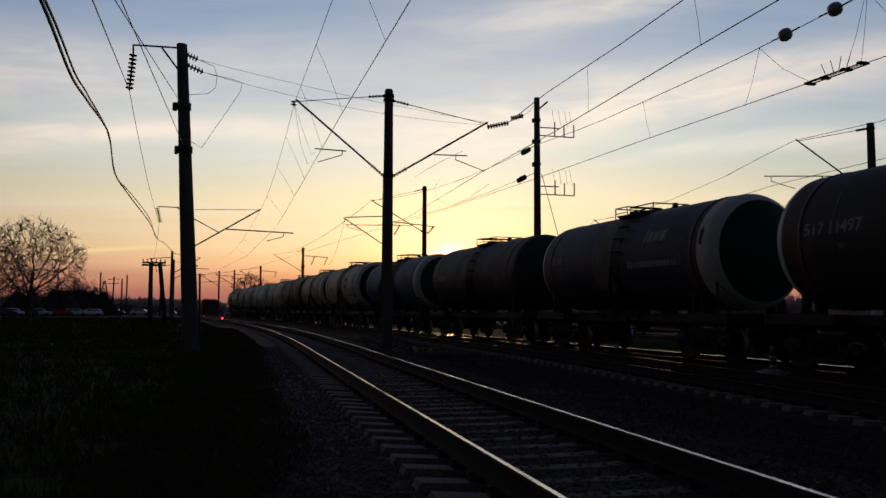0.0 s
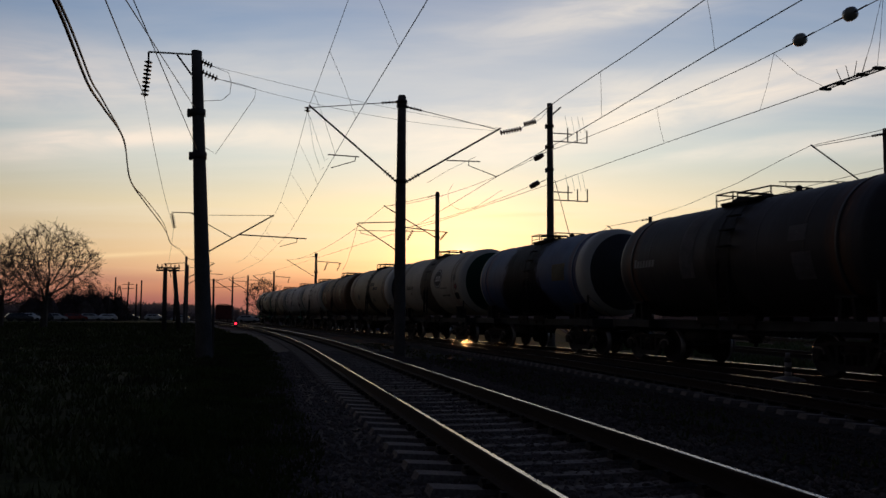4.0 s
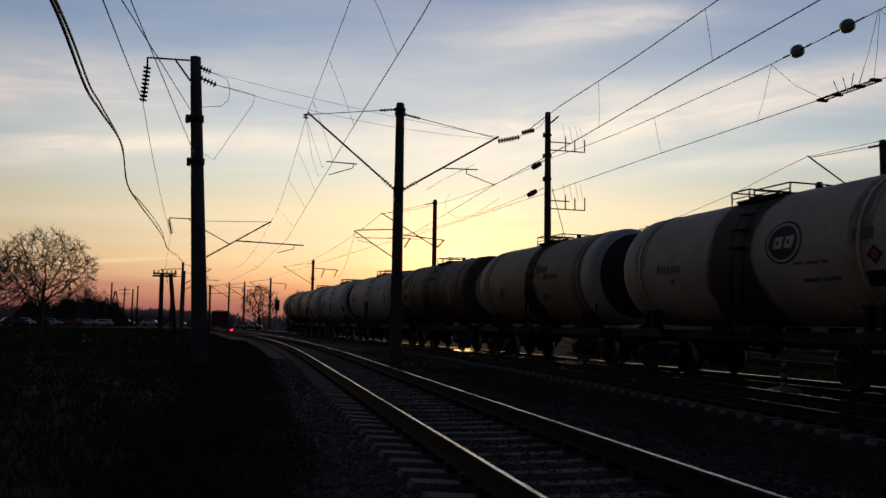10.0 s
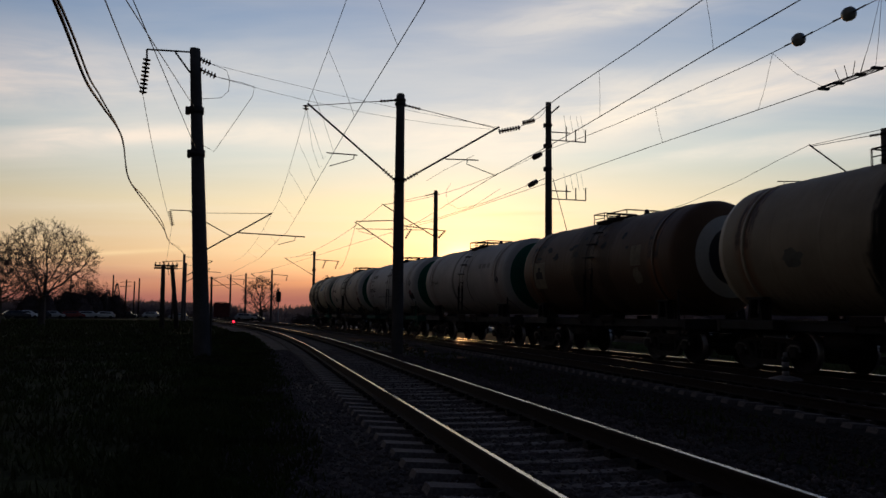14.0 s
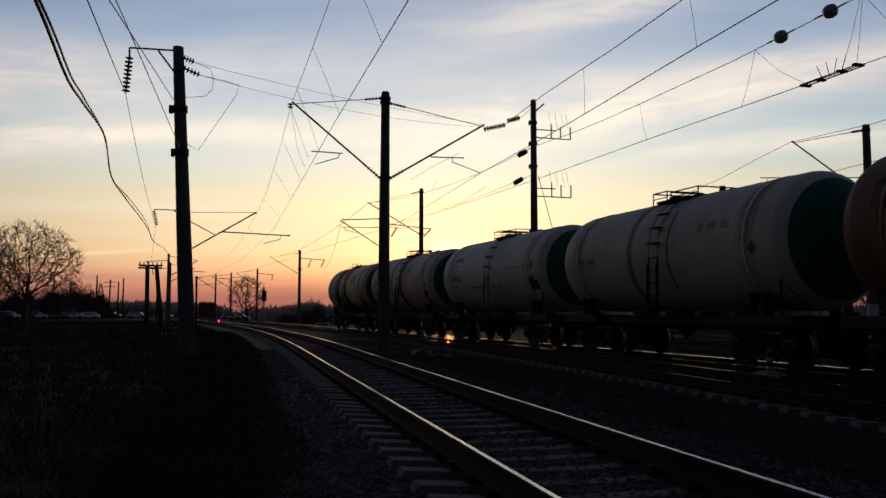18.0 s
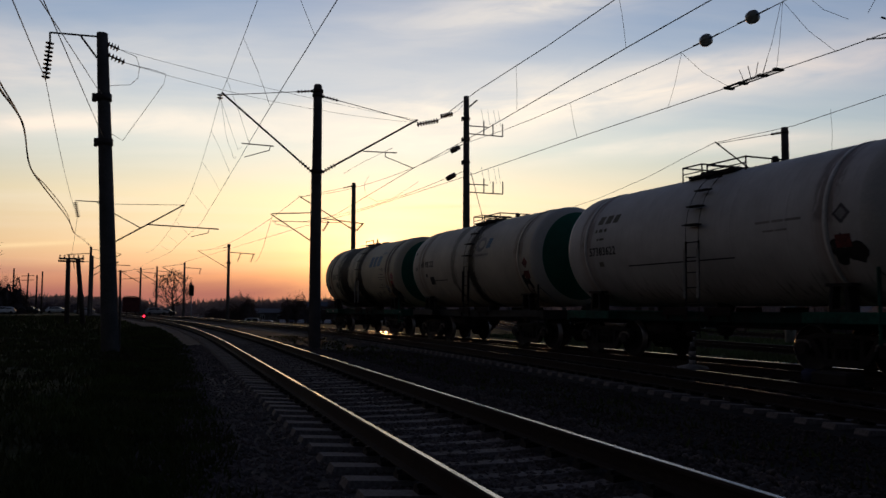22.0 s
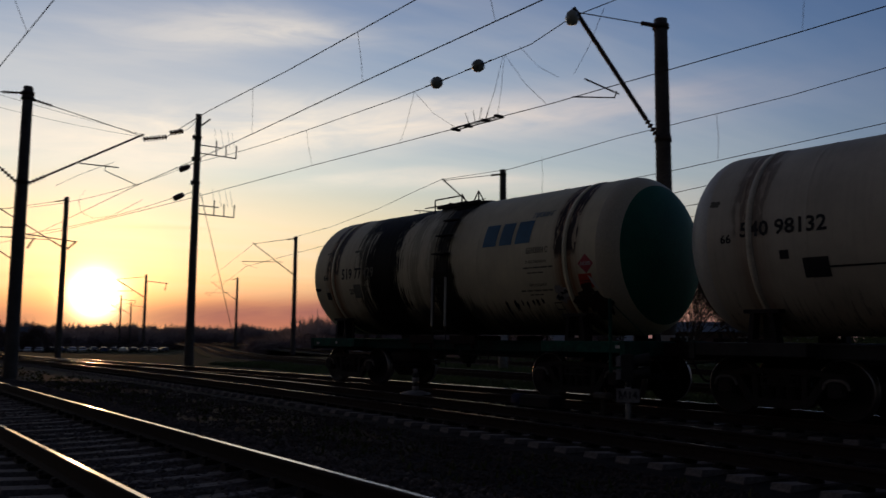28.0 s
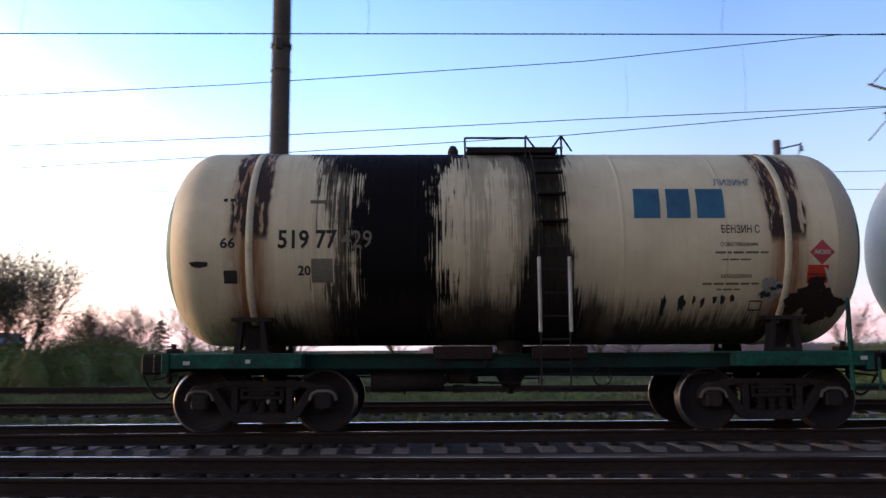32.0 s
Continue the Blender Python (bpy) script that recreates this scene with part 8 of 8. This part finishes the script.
def build_houses():
    house(-56.6, 82, 5.2, 4, 0.6, 0.45, PLASTER, ROOF, "small grey shed with a pale roof", 10, 1)
    house(-52.9, 84, 5.6, 6, 0.65, 0.5, PLASTER, BLUE_ROOF, "long low shed with a blue-grey roof", 0, 2)
    house(-40.9, 62, 4.0, 4, 1.3, 0.5, BRICK, ROOF, "low brick house with a white window", 12, 1)
    house(-42.6, 72, 6.0, 5, 1.6, 0.7, PLASTER, ROOF, "low grey house with a pale roof", 0, 2)
    house(-32.5, 66, 12, 6, 2.2, 0.8, BRICK, BLUE_ROOF, "long dull brick building behind the trees", 5, 3)
    house(-5.0, 110, 12, 7, 1.2, 0.7, PLASTER, BLUE_ROOF, "low hall with a blue roof behind the tracks", 0, 0)
    house(5.0, 120, 14, 7, 1.2, 0.8, PLASTER, ROOF, "low hall with a pale roof behind the tracks", 0, 0)
    house(-83.2, 235, 9, 6, 3.2, 1.2, PLASTER, ROOF, "small pale kiosk by the car park", 0, 2)
    house(-79.6, 260, 10, 7, 5.0, 1.5, PLASTER, BLUE_ROOF, "blue-roofed building far behind the cars", 0, 3)
    # a dark red goods van standing far down the line
    x, y = polar(-92.2, 170)
    v = thing("goods_van", pose(x, y, ground_z(x, y), 0, 0, 2), "dark red goods van standing far down the line", "wagon")
    bm = bmesh.new()
    box(bm, -6.5, 6.5, -1.5, 1.5, 0.9, 3.6, 0.08)
    part("body", bm, surface("dark_red_van_paint", (0.12, 0.02, 0.018), 0.7, grain=8, contrast=0.2), v)
    bm = bmesh.new()
    lathe(bm, [(1.52, -6.5), (1.52, 6.5)], Matrix.Translation((0, 0, 3.3)) @ pose(0, 0, 0, 0, 90, 0) @ Matrix.Diagonal((0.35, 1, 1, 1)), 20)
    part("roof", bm, BOGIE, v)
    for xx in (-5.2, -3.4, 3.4, 5.2):
        for s in (-1, 1):
            bm = bmesh.new()
            rod(bm, (xx, s * 0.72, 0.5), (xx, s * 0.86, 0.5), 0.48, sides=16)
            part("wheel", bm, WHEEL, v)


build_signals()
build_far_poles()
build_houses()


# ---- stones and grass ----
def build_stones():
    """Loose ballast stones close to the camera."""
    rng = random.Random(21)
    shapes = []
    for k in range(6):
        bm = bmesh.new()
        bmesh.ops.create_icosphere(bm, subdivisions=1, radius=1.0)
        for v in bm.verts:
            v.co *= rng.uniform(0.7, 1.15)
            v.co.z *= 0.75
        bm.verts.ensure_lookup_table()
        bm.verts.index_update()
        shapes.append(([v.co.copy() for v in bm.verts], [tuple(v.index for v in f.verts) for f in bm.faces]))
        bm.free()
    verts, faces = [], []

    def lay(x, y, z, size):
        co, fs = rng.choice(shapes)
        e = Euler((rng.uniform(0, 6.3), rng.uniform(0, 6.3), rng.uniform(0, 6.3))).to_matrix()
        s = size * rng.uniform(0.6, 1.4)
        n = len(verts)
        for c in co:
            q = e @ c * s
            verts.append((x + q.x, y + q.y, z + q.z))
        faces.extend(tuple(n + i for i in f) for f in fs)

    def bed(off):
        return -0.272 if off < 1.45 else (-0.272 - (off - 1.45) * 0.093 if off < 1.75 else -0.3 - (off - 1.75) * 0.026)

    for _ in range(26000):
        x = -2.0 - 30 * rng.random() ** 1.8
        y = near_y(x) + rng.uniform(-2.5, 2.4)
        off = abs(y - near_y(x))
        if abs(off - GAUGE / 2) < 0.1:
            continue
        z = bed(off)
        lay(x, y, z, 0.03)
    for _ in range(17000):
        x = rng.uniform(-18, 9)
        key = rng.choice(("middle", "train"))
        fy, z0 = TRACKS[key][0], TRACKS[key][1]
        y = fy(x) + rng.uniform(-2.6, 1.9)
        off = abs(y - fy(x))
        if abs(off - GAUGE / 2) < 0.1 or 1.0 < off < 1.42 or (key == "middle" and y < fy(x) + 0.9):
            continue
        z = z0 + bed(off) - 0.012
        lay(x, y, z, 0.026)
    tagged(raw("ballast_stones", verts, faces, STONE), "loose angular grey ballast stones", "gravel", kind="stuff")
    verts.clear()
    faces.clear()
    for _ in range(24000):
        x = 8 - 36 * rng.random() ** 1.3
        k = rng.random()
        y = (near_y(x) + 1.6) * (1 - k) + (mid_y(x) - 1.6) * k
        if noise.noise((x * 0.7, y * 0.7, 4.0)) < -0.25 and rng.random() < 0.6:
            continue
        lay(x, y, -0.3 - 0.13 * k, 0.022)
    tagged(raw("cinder_stones", verts, faces, BALLAST), "small dark cinders and stones scattered between tracks", "gravel", kind="stuff")


def tufts(name, spots, material, label, rng):
    verts, faces = [], []
    for x, y, z, h in spots:
        if noise.noise((x * 0.9, y * 0.9, 7.0)) < -0.3 and rng.random() < 0.7:
            continue
        for _ in range(3):
            a = rng.uniform(0, 6.28)
            px, py = x + rng.gauss(0, 0.06), y + rng.gauss(0, 0.06)
            hh = h * rng.uniform(0.5, 1.5)
            w = 0.012 + 0.0006 * math.hypot(x, y)
            n = len(verts)
            verts += [(px - w * math.cos(a), py - w * math.sin(a), z - 0.01), (px + w * math.cos(a), py + w * math.sin(a), z - 0.01), (px + rng.gauss(0, hh * 0.4), py + rng.gauss(0, hh * 0.4), z + hh)]
            faces.append((n, n + 1, n + 2))
    tagged(raw(name, verts, faces, material), label, "grass", kind="stuff")


def build_grass():
    rng = random.Random(22)
    old, fresh = [], []
    for _ in range(15000):
        x = -3.5 - 45 * rng.random() ** 1.7
        y = near_y(x) - 3.5 - 11 * rng.random() ** 1.3
        old.append((x, y, ground_z(x, y), 0.1))
    for _ in range(15000):
        x = -3.2 - 60 * rng.random() ** 1.9
        off = 2.0 + 1.7 * rng.random() ** 0.7 + 0.25 * noise.noise((x * 0.6, 0.0, 2.0))
        y = near_y(x) - off
        old.append((x, y, max(-0.3 - max(off - 1.75, 0) * 0.026, ground_z(x, y)), 0.075))
    for x0, x1, y0, y1, h, count in ((-40, 16, 15.9, 18.8, 0.13, 13000), (-30, 4, 18.8, 22.0, 0.11, 9000), (-45, 18, 22.0, 27.6, 0.17, 17000), (-30, 4, 27.6, 30.6, 0.13, 7000), (-45, 18, 31.0, 37.0, 0.25, 6000)):
        for _ in range(count):
            x, y = rng.uniform(x0, x1), rng.uniform(y0, y1)
            z = ground_z(x, y)
            if x > -9.0 + noise.noise((x * 0.3, y * 0.3, 9.0)) * 2.5 and y < 22.0 and rng.random() < 0.85:
                continue
            for fy in (far_y, back_y):
                off = abs(y - fy(x))
                if abs(off - GAUGE / 2) < 0.13:
                    break
                if off < 2.3:
                    z = max(z, -0.2 - 0.272 - max(off - 1.45, 0.0) * 0.1)
            else:
                fresh.append((x, y, z, h))
    for _ in range(9000):
        x = -42 - 85 * rng.random() ** 1.2
        y = near_y(x) - 3.2 - 34 * rng.random()
        old.append((x, y, ground_z(x, y), 0.2))
    for _ in range(900):
        x = 8 - 50 * rng.random() ** 1.4
        y = (near_y(x) + mid_y(x)) / 2 + max(-1.1, min(1.1, rng.gauss(-0.1, 0.6)))
        old.append((x, y, max(ground_z(x, y), -0.33), 0.07))
    tufts("old_grass", old, DIM_GRASS, "dark ragged old grass beside the track", rng)
    tufts("grass", fresh, BLADE, "short ragged spring grass between the tracks", rng)


build_stones()
build_grass()

build_sleepers()
motions()
